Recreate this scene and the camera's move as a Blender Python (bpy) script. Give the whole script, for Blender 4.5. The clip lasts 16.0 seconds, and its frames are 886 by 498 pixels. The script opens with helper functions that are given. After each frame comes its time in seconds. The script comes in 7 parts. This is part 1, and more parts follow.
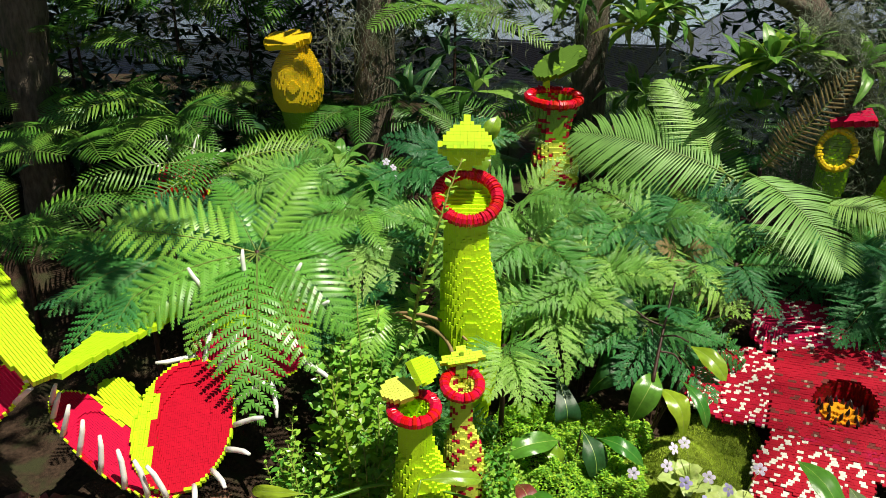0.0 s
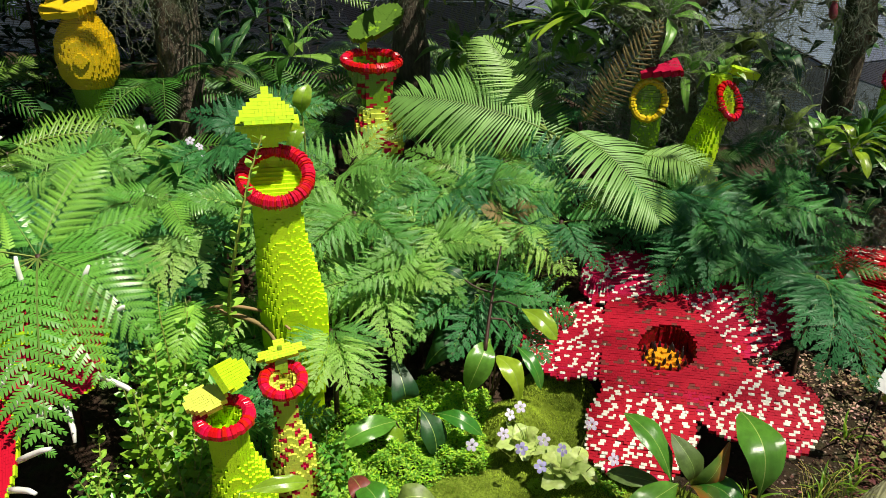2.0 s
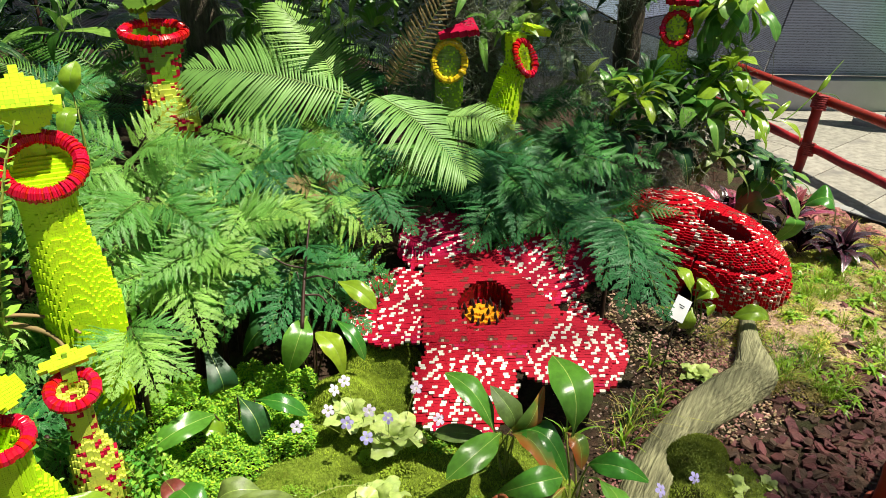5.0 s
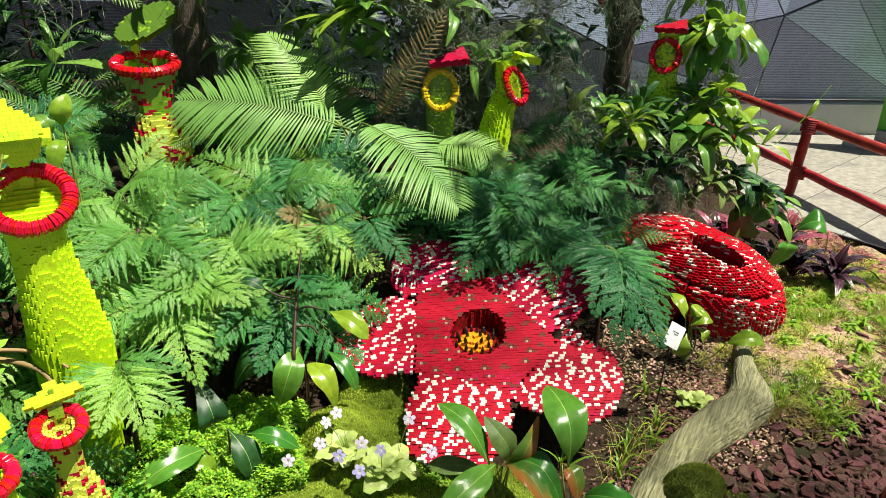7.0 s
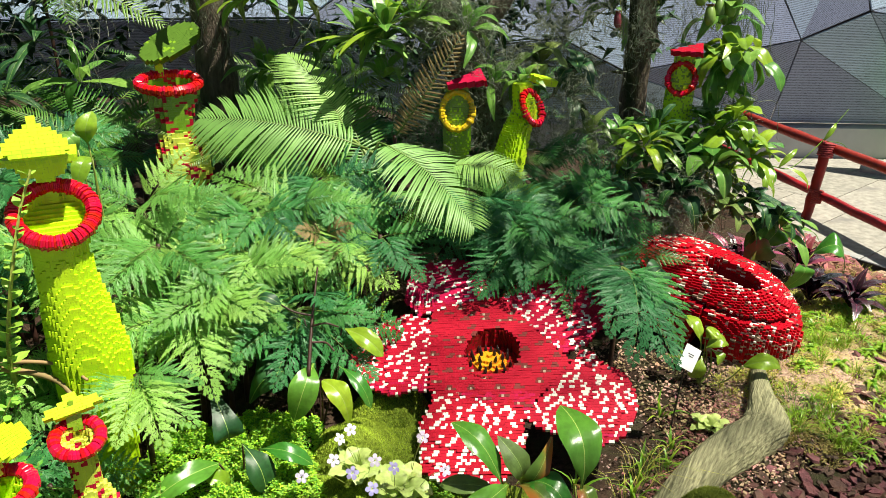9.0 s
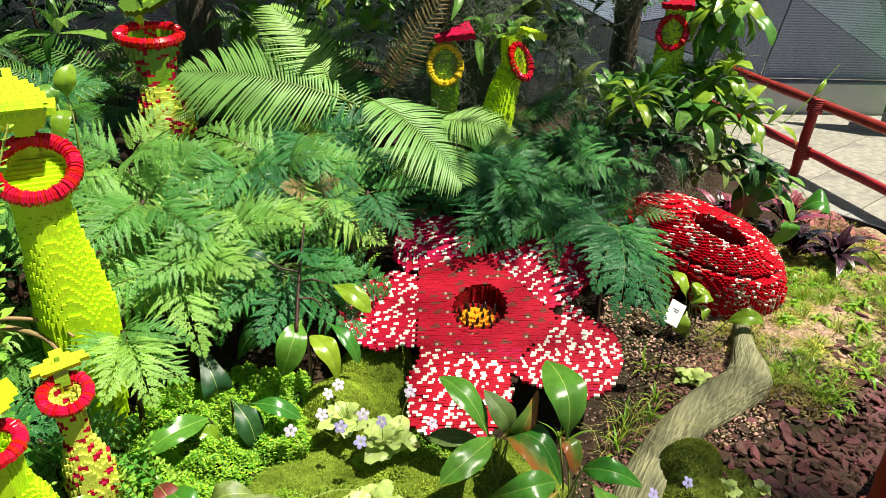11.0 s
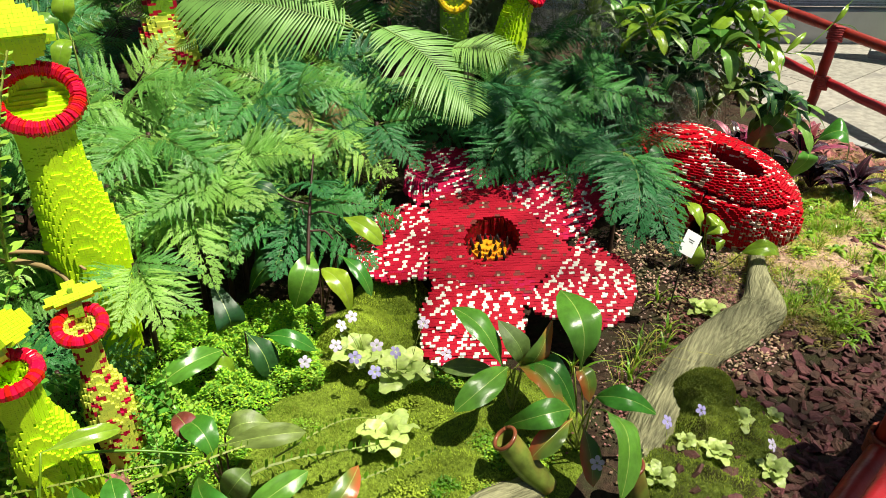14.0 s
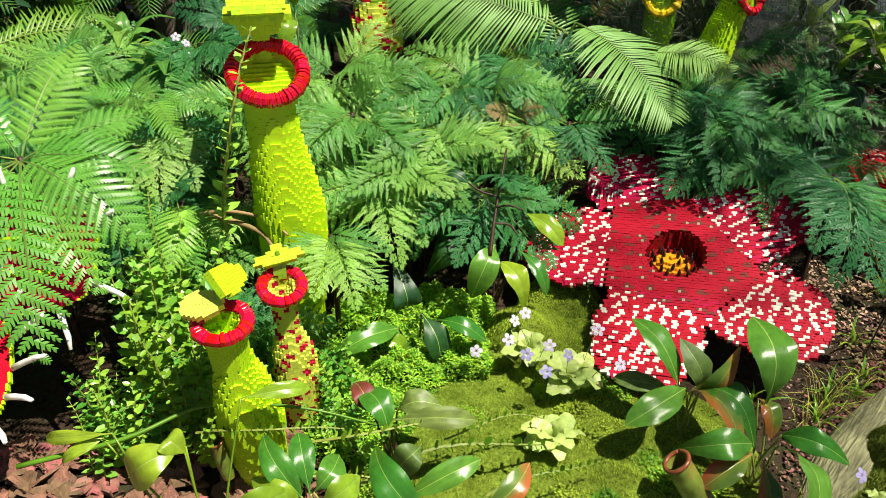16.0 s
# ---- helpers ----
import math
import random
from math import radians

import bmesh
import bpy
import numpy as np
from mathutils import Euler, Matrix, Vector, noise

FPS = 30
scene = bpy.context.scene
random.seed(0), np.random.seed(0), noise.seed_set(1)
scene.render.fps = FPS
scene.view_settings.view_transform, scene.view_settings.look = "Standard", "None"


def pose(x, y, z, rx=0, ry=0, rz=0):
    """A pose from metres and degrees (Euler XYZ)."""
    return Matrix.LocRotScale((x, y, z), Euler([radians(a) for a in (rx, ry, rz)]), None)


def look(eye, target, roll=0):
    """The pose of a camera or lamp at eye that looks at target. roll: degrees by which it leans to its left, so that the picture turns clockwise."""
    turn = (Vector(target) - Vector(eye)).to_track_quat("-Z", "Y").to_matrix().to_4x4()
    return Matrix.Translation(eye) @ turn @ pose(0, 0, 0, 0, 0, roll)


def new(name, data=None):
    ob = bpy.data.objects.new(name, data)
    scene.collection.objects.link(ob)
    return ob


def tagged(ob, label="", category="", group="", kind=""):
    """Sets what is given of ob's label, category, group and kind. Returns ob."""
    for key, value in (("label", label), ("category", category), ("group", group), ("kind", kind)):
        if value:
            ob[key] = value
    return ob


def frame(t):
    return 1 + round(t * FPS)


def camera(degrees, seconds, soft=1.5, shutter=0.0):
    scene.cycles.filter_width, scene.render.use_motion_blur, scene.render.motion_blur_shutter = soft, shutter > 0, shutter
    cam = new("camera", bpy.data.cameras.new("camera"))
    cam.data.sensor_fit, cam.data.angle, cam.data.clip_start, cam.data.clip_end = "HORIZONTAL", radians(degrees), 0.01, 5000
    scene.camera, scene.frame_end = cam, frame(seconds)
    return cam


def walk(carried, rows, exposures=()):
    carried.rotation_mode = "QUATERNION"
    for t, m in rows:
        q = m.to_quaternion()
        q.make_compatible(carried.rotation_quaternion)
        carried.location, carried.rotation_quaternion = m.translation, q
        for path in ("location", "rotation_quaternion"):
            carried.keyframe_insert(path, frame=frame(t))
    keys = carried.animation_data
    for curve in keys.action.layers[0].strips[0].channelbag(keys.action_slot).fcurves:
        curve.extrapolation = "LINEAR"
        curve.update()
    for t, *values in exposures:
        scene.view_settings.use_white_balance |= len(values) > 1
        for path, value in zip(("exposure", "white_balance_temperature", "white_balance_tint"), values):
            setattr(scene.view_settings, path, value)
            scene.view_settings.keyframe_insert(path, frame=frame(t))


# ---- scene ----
cam = camera(63.5, 16.0, soft=0.45)
PATH = [
    (0, (0.212, -0.239, 1.717), (0.253, 1.624, 0.990), 1.2),
    (0.5, (0.242, -0.149, 1.713), (0.425, 1.675, 0.913), 0.6),
    (1, (0.278, -0.108, 1.711), (0.587, 1.691, 0.896), 0.6),
    (1.5, (0.331, -0.102, 1.716), (0.707, 1.681, 0.892), 1.0),
    (2, (0.379, -0.107, 1.722), (0.789, 1.669, 0.897), 0.7),
    (2.5, (0.410, -0.100, 1.707), (0.889, 1.657, 0.879), 0.5),
    (3, (0.433, -0.094, 1.704), (0.961, 1.633, 0.844), 0.7),
    (3.5, (0.445, -0.091, 1.699), (1.032, 1.607, 0.823), 0.5),
    (4, (0.470, -0.094, 1.705), (1.159, 1.560, 0.817), 1.0),
    (4.5, (0.486, -0.098, 1.702), (1.257, 1.517, 0.810), 1.0),
    (4.7, (0.493, -0.101, 1.698), (1.284, 1.503, 0.804), 0.9),
    (6.8, (0.526, -0.091, 1.704), (1.362, 1.514, 0.853), 0.5),
    (7, (0.519, -0.091, 1.708), (1.350, 1.528, 0.877), 0.5),
    (7.5, (0.515, -0.099, 1.726), (1.341, 1.546, 0.944), 0.6),
    (8, (0.508, -0.101, 1.726), (1.321, 1.568, 0.982), 0.6),
    (8.5, (0.506, -0.108, 1.721), (1.316, 1.560, 0.971), 0.9),
    (9, (0.507, -0.105, 1.711), (1.312, 1.552, 0.931), 0.7),
    (11.3, (0.518, -0.103, 1.704), (1.337, 1.482, 0.802), 1.0),
    (11.5, (0.522, -0.103, 1.696), (1.354, 1.471, 0.785), 1.0),
    (12, (0.533, -0.098, 1.690), (1.377, 1.452, 0.750), 1.1),
    (12.5, (0.533, -0.092, 1.677), (1.379, 1.438, 0.704), 0.6),
    (13, (0.532, -0.088, 1.670), (1.355, 1.434, 0.668), 0.4),
    (13.5, (0.522, -0.085, 1.664), (1.322, 1.438, 0.644), 0.3),
    (14, (0.504, -0.083, 1.660), (1.266, 1.452, 0.627), 0.4),
    (14.5, (0.483, -0.075, 1.655), (1.177, 1.487, 0.616), 0.6),
    (15, (0.453, -0.061, 1.653), (1.070, 1.530, 0.611), 1.0),
    (15.5, (0.413, -0.049, 1.652), (0.893, 1.586, 0.606), 0.8),
    (16, (0.380, -0.037, 1.651), (0.771, 1.627, 0.613), 0.6),
]
walk(cam, [(t, look(eye, target, roll)) for t, eye, target, roll in PATH], [(0.0, -0.08, 7000, 5), (2.0, -0.08, 7000, 5), (3.5, 0.16, 7000, 5), (7.0, 0.27, 6900, 6), (9.0, 0.42, 6900, 6), (12.5, 0.26, 6950, 6), (14.0, 0.25, 7000, 5), (16.0, 0.18, 7000, 5)])

# ---- daylight ----
world = bpy.data.worlds.new("world")
scene.world = world
world.use_nodes = True
SUN_AZ, SUN_EL = radians(124), radians(66)      # the sun stands high, to the right and a little behind the viewer
nt = world.node_tree
sky = nt.nodes.new("ShaderNodeTexSky")
sky.sky_type, sky.sun_disc = "NISHITA", False
sky.sun_elevation, sky.sun_rotation = SUN_EL, SUN_AZ
nt.links.new(sky.outputs[0], nt.nodes["Background"].inputs[0])
nt.nodes["Background"].inputs[1].default_value = 0.043
sun = new("sun", bpy.data.lights.new("sun", "SUN"))
sun.data.energy, sun.data.angle, sun.data.color = 6.8, radians(0.6), (1.0, 0.95, 0.86)
to_sun = Vector((math.sin(SUN_AZ) * math.cos(SUN_EL), math.cos(SUN_AZ) * math.cos(SUN_EL), math.sin(SUN_EL)))
sun.matrix_world = look(to_sun * 20, (0, 0, 0))


# ---- materials ----
def material(name, base, rough=0.5, var=0.25, scale=30.0, bump=0.2, bscale=150.0, spec=0.5, through_light=0.0, rand=0.15, island=False, second=None, spot=0.55, metal=0.0, coat=0.0, stretch=(1, 1, 1)):
    """A procedural surface: two scales of colour, fine relief, a tone of its own for each object."""
    m = bpy.data.materials.new(name)
    m.use_nodes = True
    t = m.node_tree
    n, ln = t.nodes, t.links
    bs, out = n["Principled BSDF"], n["Material Output"]
    co = n.new("ShaderNodeTexCoord")
    mp = n.new("ShaderNodeMapping")
    mp.inputs["Scale"].default_value = stretch
    ln.new(co.outputs["Object"], mp.inputs[0])
    n1, n2 = n.new("ShaderNodeTexNoise"), n.new("ShaderNodeTexNoise")
    n1.inputs["Scale"].default_value, n1.inputs["Detail"].default_value = scale, 5.0
    n2.inputs["Scale"].default_value, n2.inputs["Detail"].default_value = scale * 0.17, 3.0
    for q in (n1, n2):
        ln.new(mp.outputs[0], q.inputs["Vector"])
    dark = [c * (1 - var) for c in base]
    light = [min(1.0, c * (1 + var)) for c in base]
    r = n.new("ShaderNodeValToRGB")
    r.color_ramp.elements[0].position, r.color_ramp.elements[1].position = 0.3, 0.7
    r.color_ramp.elements[0].color, r.color_ramp.elements[1].color = (*dark, 1), (*light, 1)
    ln.new(n1.outputs["Fac"], r.inputs[0])
    mix = n.new("ShaderNodeMix")
    mix.data_type = "RGBA"
    r2 = n.new("ShaderNodeValToRGB")
    r2.color_ramp.elements[0].position, r2.color_ramp.elements[1].position = spot - 0.06, spot + 0.1
    ln.new(n2.outputs["Fac"], r2.inputs[0])
    ln.new(r2.outputs[0], mix.inputs[0])
    ln.new(r.outputs[0], mix.inputs[6])
    mix.inputs[7].default_value = (*(second or [c * (1 - 0.5 * var) for c in base]), 1)
    info, hsv, mr, mh = n.new("ShaderNodeObjectInfo"), n.new("ShaderNodeHueSaturation"), n.new("ShaderNodeMapRange"), n.new("ShaderNodeMapRange")
    mr.inputs["To Min"].default_value, mr.inputs["To Max"].default_value = 1 - rand, 1 + rand
    mh.inputs["To Min"].default_value, mh.inputs["To Max"].default_value = 0.5 + rand * 0.09, 0.5 - rand * 0.09
    pick = n.new("ShaderNodeNewGeometry").outputs["Random Per Island"] if island else info.outputs["Random"]
    ln.new(pick, mr.inputs[0])
    ln.new(pick, mh.inputs[0])
    ln.new(mr.outputs[0], hsv.inputs["Value"])
    ln.new(mh.outputs[0], hsv.inputs["Hue"])
    ln.new(mix.outputs[2], hsv.inputs["Color"])
    ln.new(hsv.outputs[0], bs.inputs["Base Color"])
    bs.inputs["Roughness"].default_value, bs.inputs["Metallic"].default_value = rough, metal
    bs.inputs["Specular IOR Level"].default_value, bs.inputs["Coat Weight"].default_value = spec, coat
    if bump:
        b, n3 = n.new("ShaderNodeBump"), n.new("ShaderNodeTexNoise")
        n3.inputs["Scale"].default_value, n3.inputs["Detail"].default_value = bscale, 4.0
        ln.new(mp.outputs[0], n3.inputs["Vector"])
        b.inputs["Strength"].default_value, b.inputs["Distance"].default_value = bump, 0.01
        ln.new(n3.outputs["Fac"], b.inputs["Height"])
        ln.new(b.outputs[0], bs.inputs["Normal"])
    if through_light:
        tr, ms = n.new("ShaderNodeBsdfTranslucent"), n.new("ShaderNodeMixShader")
        ln.new(hsv.outputs[0], tr.inputs[0])
        ms.inputs[0].default_value = through_light
        ln.new(bs.outputs[0], ms.inputs[1])
        ln.new(tr.outputs[0], ms.inputs[2])
        ln.new(ms.outputs[0], out.inputs[0])
    return m


def plastic(name, base, rough=0.28, spec=0.5):
    return material(name, base, rough=rough, spec=spec, var=0.06, scale=40, bump=0.03, bscale=60, rand=0.1)


M_RED = plastic("crimson_plastic", (0.44, 0.007, 0.042), 0.5, 0.14)
M_BUDRED = plastic("red_plastic", (0.42, 0.002, 0.010), 0.5, 0.14)
M_GLOSSRED = plastic("glossy_red_plastic", (0.58, 0.004, 0.02), 0.22)
M_WHITE = plastic("white_plastic", (0.80, 0.77, 0.68), 0.4, 0.2)
M_TOOTH = plastic("bright_white_plastic", (0.80, 0.80, 0.77), 0.35, 0.4)
M_BROWN = plastic("brown_plastic", (0.17, 0.06, 0.045))
M_DOT = plastic("dull_red_brown_plastic", (0.20, 0.035, 0.035), 0.5, 0.14)
M_TAN = plastic("tan_plastic", (0.46, 0.34, 0.25), 0.4, 0.3)
M_ORANGE = plastic("orange_plastic", (0.85, 0.33, 0.02))
M_TRAPRED = plastic("bright_red_plastic", (0.48, 0.004, 0.022), 0.45, 0.2)
M_BLACK = plastic("black_plastic", (0.02, 0.012, 0.01))
M_LIME = plastic("lime_plastic", (0.48, 0.75, 0.022), 0.4, 0.35)
M_PALE = plastic("pale_yellow_plastic", (0.62, 0.68, 0.10), 0.4, 0.3)
M_YELLOW = plastic("golden_plastic", (0.76, 0.53, 0.02))
M_GREEN = plastic("green_plastic", (0.19, 0.36, 0.02))
M_DKGREEN = plastic("dark_green_plastic", (0.075, 0.16, 0.015), 0.4, 0.3)
M_MAROON = plastic("dark_red_plastic", (0.20, 0.006, 0.012))

M_LACY = material("lacy_fern_leaf", (0.19, 0.43, 0.085), rough=0.42, var=0.2, scale=6, bump=0, spec=0.4, through_light=0.36, rand=0.32, spot=0.6, second=(0.25, 0.47, 0.11))
# the lacy fern's green again, with shade put into the colour
M_LACYSHADE = material("shaded_lacy_fern_leaf", (0.052, 0.235, 0.062), rough=0.42, var=0.3, scale=9, bump=0, spec=0.3, through_light=0.25, rand=0.3)
M_BRACKEN = material("bright_fern_leaf", (0.19, 0.46, 0.07), rough=0.3, var=0.2, scale=9, bump=0, spec=0.35, through_light=0.3, rand=0.2)
M_PALM = material("yellow_green_fern_leaf", (0.27, 0.49, 0.12), rough=0.4, var=0.2, scale=8, bump=0, spec=0.4, through_light=0.3, rand=0.15)
M_SWORD = material("sword_fern_leaf", (0.10, 0.26, 0.03), rough=0.4, var=0.3, scale=9, bump=0, through_light=0.25, rand=0.3)
M_BROWNFERN = material("dry_fern_leaf", (0.36, 0.25, 0.11), rough=0.7, var=0.3, scale=9, bump=0, through_light=0.2, rand=0.2)
M_RACHIS = material("fern_stalk", (0.16, 0.24, 0.05), rough=0.5, var=0.2, scale=20, bump=0)
M_DARKSTEM = material("dark_stem", (0.045, 0.018, 0.012), rough=0.55, var=0.3, scale=40, bump=0.1)
M_STEM = material("green_stem", (0.22, 0.27, 0.05), rough=0.5, var=0.25, scale=40, bump=0.1)
M_GLOSS = material("glossy_leaf", (0.065, 0.21, 0.024), rough=0.28, spec=0.5, var=0.2, scale=6, bump=0.08, bscale=40, through_light=0.12, rand=0.2, spot=0.62, second=(0.06, 0.20, 0.02))
M_OLIVE = material("olive_leaf", (0.13, 0.20, 0.05), rough=0.42, spec=0.32, var=0.25, scale=6, bump=0.08, bscale=40, through_light=0.15, rand=0.2)
M_BRONZE = material("bronze_green_leaf", (0.10, 0.19, 0.03), rough=0.28, spec=0.5, var=0.2, scale=2.2, bump=0.08, bscale=40, through_light=0.15, rand=0.15, spot=0.46, second=(0.45, 0.10, 0.03))
M_MID = material("mid_green_leaf", (0.14, 0.32, 0.055), rough=0.34, spec=0.45, var=0.2, scale=6, bump=0.08, bscale=40, through_light=0.28, rand=0.25)
M_DRY = material("brown_pitcher_leaf", (0.16, 0.045, 0.03), rough=0.42, spec=0.32, var=0.3, scale=8, bump=0.15, bscale=40, rand=0.2)
M_YLEAF = material("yellow_green_leaf", (0.25, 0.40, 0.03), rough=0.28, spec=0.5, var=0.2, scale=4, bump=0.06, bscale=40, through_light=0.25, rand=0.15, spot=0.62, second=(0.45, 0.42, 0.04))
M_DKLEAF = material("dark_glossy_leaf", (0.02, 0.075, 0.022), rough=0.42, spec=0.32, var=0.3, scale=6, bump=0.08, bscale=40, rand=0.2)
M_PINK = material("pink_flushed_leaf", (0.22, 0.27, 0.05), rough=0.42, spec=0.32, var=0.2, scale=3, bump=0.05, rand=0.1, spot=0.46, second=(0.55, 0.16, 0.12))
M_PURPLE = material("purple_black_leaf", (0.035, 0.012, 0.018), rough=0.25, var=0.4, scale=6, bump=0.1, rand=0.3)
M_WINE = material("wine_red_leaf", (0.24, 0.04, 0.075), rough=0.35, var=0.3, scale=6, bump=0.1, rand=0.25)
M_RIB = material("leaf_midrib", (0.24, 0.36, 0.08), rough=0.35, var=0.1, scale=20, bump=0)
M_SMALL = material("small_shrub_leaf", (0.21, 0.48, 0.06), rough=0.3, var=0.3, scale=14, bump=0, through_light=0.25, rand=0.35)
M_SMALLY = material("young_shrub_leaf", (0.20, 0.40, 0.03), rough=0.35, var=0.25, scale=14, bump=0, through_light=0.3, rand=0.2)
M_ROSETTE = material("butterwort_leaf", (0.47, 0.60, 0.18), rough=0.4, var=0.12, scale=6, bump=0.05, through_light=0.25, rand=0.08, spot=0.62, second=(0.66, 0.72, 0.38))
M_PETAL = material("lilac_petal", (0.66, 0.60, 0.80), rough=0.5, var=0.1, scale=20, bump=0, through_light=0.25, rand=0.1)
M_PETALV = material("violet_petal", (0.40, 0.36, 0.70), rough=0.5, var=0.1, scale=20, bump=0, through_light=0.25, rand=0.1)
M_MOSS = material("moss", (0.20, 0.28, 0.035), rough=0.95, var=0.45, scale=90, bump=0.9, bscale=350, spec=0.1, rand=0.05, spot=0.56, second=(0.13, 0.18, 0.018))
M_MOSSTUFT = material("moss_tuft", (0.38, 0.50, 0.06), rough=0.9, var=0.35, scale=12, bump=0, spec=0.1, through_light=0.2, rand=0.05, spot=0.5, second=(0.17, 0.27, 0.03))
M_SPIKE = material("spikemoss", (0.27, 0.54, 0.035), rough=0.6, var=0.3, scale=25, bump=0, through_light=0.25, rand=0.4, island=True)
M_SOIL = material("soil", (0.045, 0.029, 0.019), rough=0.95, var=0.5, scale=60, bump=0.9, bscale=220, spec=0.15, spot=0.55, second=(0.042, 0.044, 0.02))
M_GRIT = material("grit", (0.30, 0.215, 0.175), rough=0.9, var=0.45, scale=40, bump=0, rand=0.7, island=True)
# chips at the front of the bed: the shade over them is in this colour
M_CHIPSHADE = material("bark_chip", (0.10, 0.040, 0.030), rough=0.75, var=0.4, scale=30, bump=0.5, bscale=120, rand=0.45, island=True, spot=0.6, second=(0.135, 0.066, 0.052))
M_CHIPRED = material("red_brown_bark_chip", (0.24, 0.11, 0.075), rough=0.8, var=0.4, scale=30, bump=0.5, bscale=120, rand=0.45, island=True, spot=0.6, second=(0.32, 0.19, 0.14))
M_LOG = material("weathered_wood", (0.27, 0.265, 0.15), rough=0.9, var=0.5, scale=14, bump=1.0, bscale=20, spec=0.2, rand=0.0, spot=0.6, second=(0.19, 0.19, 0.10), stretch=(0.35, 9.0, 9.0))
M_BARK = material("tree_bark", (0.13, 0.10, 0.075), rough=0.9, var=0.5, scale=18, bump=1.0, bscale=60, rand=0.1, spot=0.55, second=(0.05, 0.06, 0.025), stretch=(3, 3, 1))
M_BEARD = material("grey_air_moss", (0.17, 0.20, 0.14), rough=0.8, var=0.3, scale=20, bump=0, rand=0.2)
M_RAIL = material("red_painted_bamboo", (0.31, 0.020, 0.014), spec=0.35, rough=0.38, var=0.3, scale=14, bump=0.25, bscale=30, rand=0.08)
M_ROPE = material("red_rope", (0.30, 0.045, 0.03), rough=0.7, var=0.3, scale=60, bump=0.4, bscale=300)
M_PAVE = material("travertine_paving", (0.30, 0.285, 0.245), rough=0.55, var=0.28, scale=22, bump=0.12, bscale=25, rand=0.06, spot=0.6, second=(0.19, 0.18, 0.165))
M_KERB = material("grey_stone", (0.30, 0.30, 0.29), rough=0.6, var=0.15, scale=20, bump=0.15, bscale=80, rand=0.05)
M_WALL = material("pale_concrete", (0.52, 0.53, 0.53), rough=0.7, var=0.1, scale=5, bump=0.1, bscale=40)
M_LITTER = material("pale_moss_litter", (0.42, 0.30, 0.21), rough=0.95, var=0.55, scale=60, bump=0.9, bscale=260, spec=0.1, spot=0.5, second=(0.40, 0.36, 0.13))
M_GOLDMOSS = material("golden_green_moss", (0.46, 0.48, 0.10), rough=0.85, var=0.4, scale=14, bump=0, spec=0.1, through_light=0.25, rand=0.35, island=True, spot=0.5, second=(0.36, 0.30, 0.11))
M_PITCH = material("brown_lipped_pitcher", (0.14, 0.20, 0.03), rough=0.4, var=0.4, scale=30, bump=0.1, bscale=60, spot=0.5, second=(0.22, 0.10, 0.03))
M_PITCHLIP = material("brown_pitcher_lip", (0.22, 0.075, 0.03), rough=0.3, var=0.3, scale=30, bump=0.1, bscale=90)
M_CARD = material("white_card", (0.82, 0.83, 0.84), rough=0.5, var=0.03, scale=20, bump=0)
M_INK = material("dark_print", (0.05, 0.05, 0.05), rough=0.6, var=0.1, bump=0)
M_STEEL = material("dark_metal", (0.05, 0.05, 0.055), rough=0.45, var=0.1, bump=0.05, metal=0.6)


def mesh_screen():
    """Perforated sheet metal: rows of small dark holes in grey paint."""
    m = material("perforated_metal", (0.36, 0.45, 0.61), rough=0.5, var=0.1, scale=3, bump=0, metal=0.2, rand=0.3)
    t = m.node_tree
    n, ln = t.nodes, t.links
    bs = n["Principled BSDF"]
    co, vo, rp, mx = n.new("ShaderNodeTexCoord"), n.new("ShaderNodeTexVoronoi"), n.new("ShaderNodeValToRGB"), n.new("ShaderNodeMix")
    mp = n.new("ShaderNodeMapping")
    mp.inputs["Rotation"].default_value = (0, radians(45), 0)
    ln.new(co.outputs["Object"], mp.inputs[0])
    ln.new(mp.outputs[0], vo.inputs["Vector"])
    vo.inputs["Scale"].default_value, vo.inputs["Randomness"].default_value = 210.0, 0.0
    rp.color_ramp.elements[0].position, rp.color_ramp.elements[1].position = 0.36, 0.42
    ln.new(vo.outputs["Distance"], rp.inputs[0])
    mx.data_type = "RGBA"
    ln.new(rp.outputs[0], mx.inputs[0])
    src = bs.inputs["Base Color"].links[0].from_socket
    mx.inputs[6].default_value = (0.012, 0.013, 0.016, 1)
    ln.new(src, mx.inputs[7])
    ln.new(mx.outputs[2], bs.inputs["Base Color"])
    return m


M_SCREEN = mesh_screen()


# ---- building blocks ----
def data(name, verts, faces, mats, index=None, smooth=False):
    me = bpy.data.meshes.new(name)
    verts = np.asarray(verts, dtype=float)
    me.from_pydata(verts.tolist(), [], [tuple(int(i) for i in f) for f in faces])
    for m in mats:
        me.materials.append(m)
    if index is not None:
        me.polygons.foreach_set("material_index", np.asarray(index, dtype=np.int32))
    if smooth:
        me.polygons.foreach_set("use_smooth", np.ones(len(me.polygons), dtype=bool))
    me.update()
    return me


def part(name, me, parent, m=None, label="", kind=""):
    ob = new(name, me)
    ob.parent = parent
    if m is not None:
        ob.matrix_basis = m
    return tagged(ob, label, kind=kind)


def thing(name, m, label, category, group="", kind=""):
    ob = new(name)
    ob.empty_display_size = 0.05
    ob.matrix_basis = m
    return tagged(ob, label, category, group, kind)


def at(x, y, z):
    return Matrix.Translation((x, y, z))


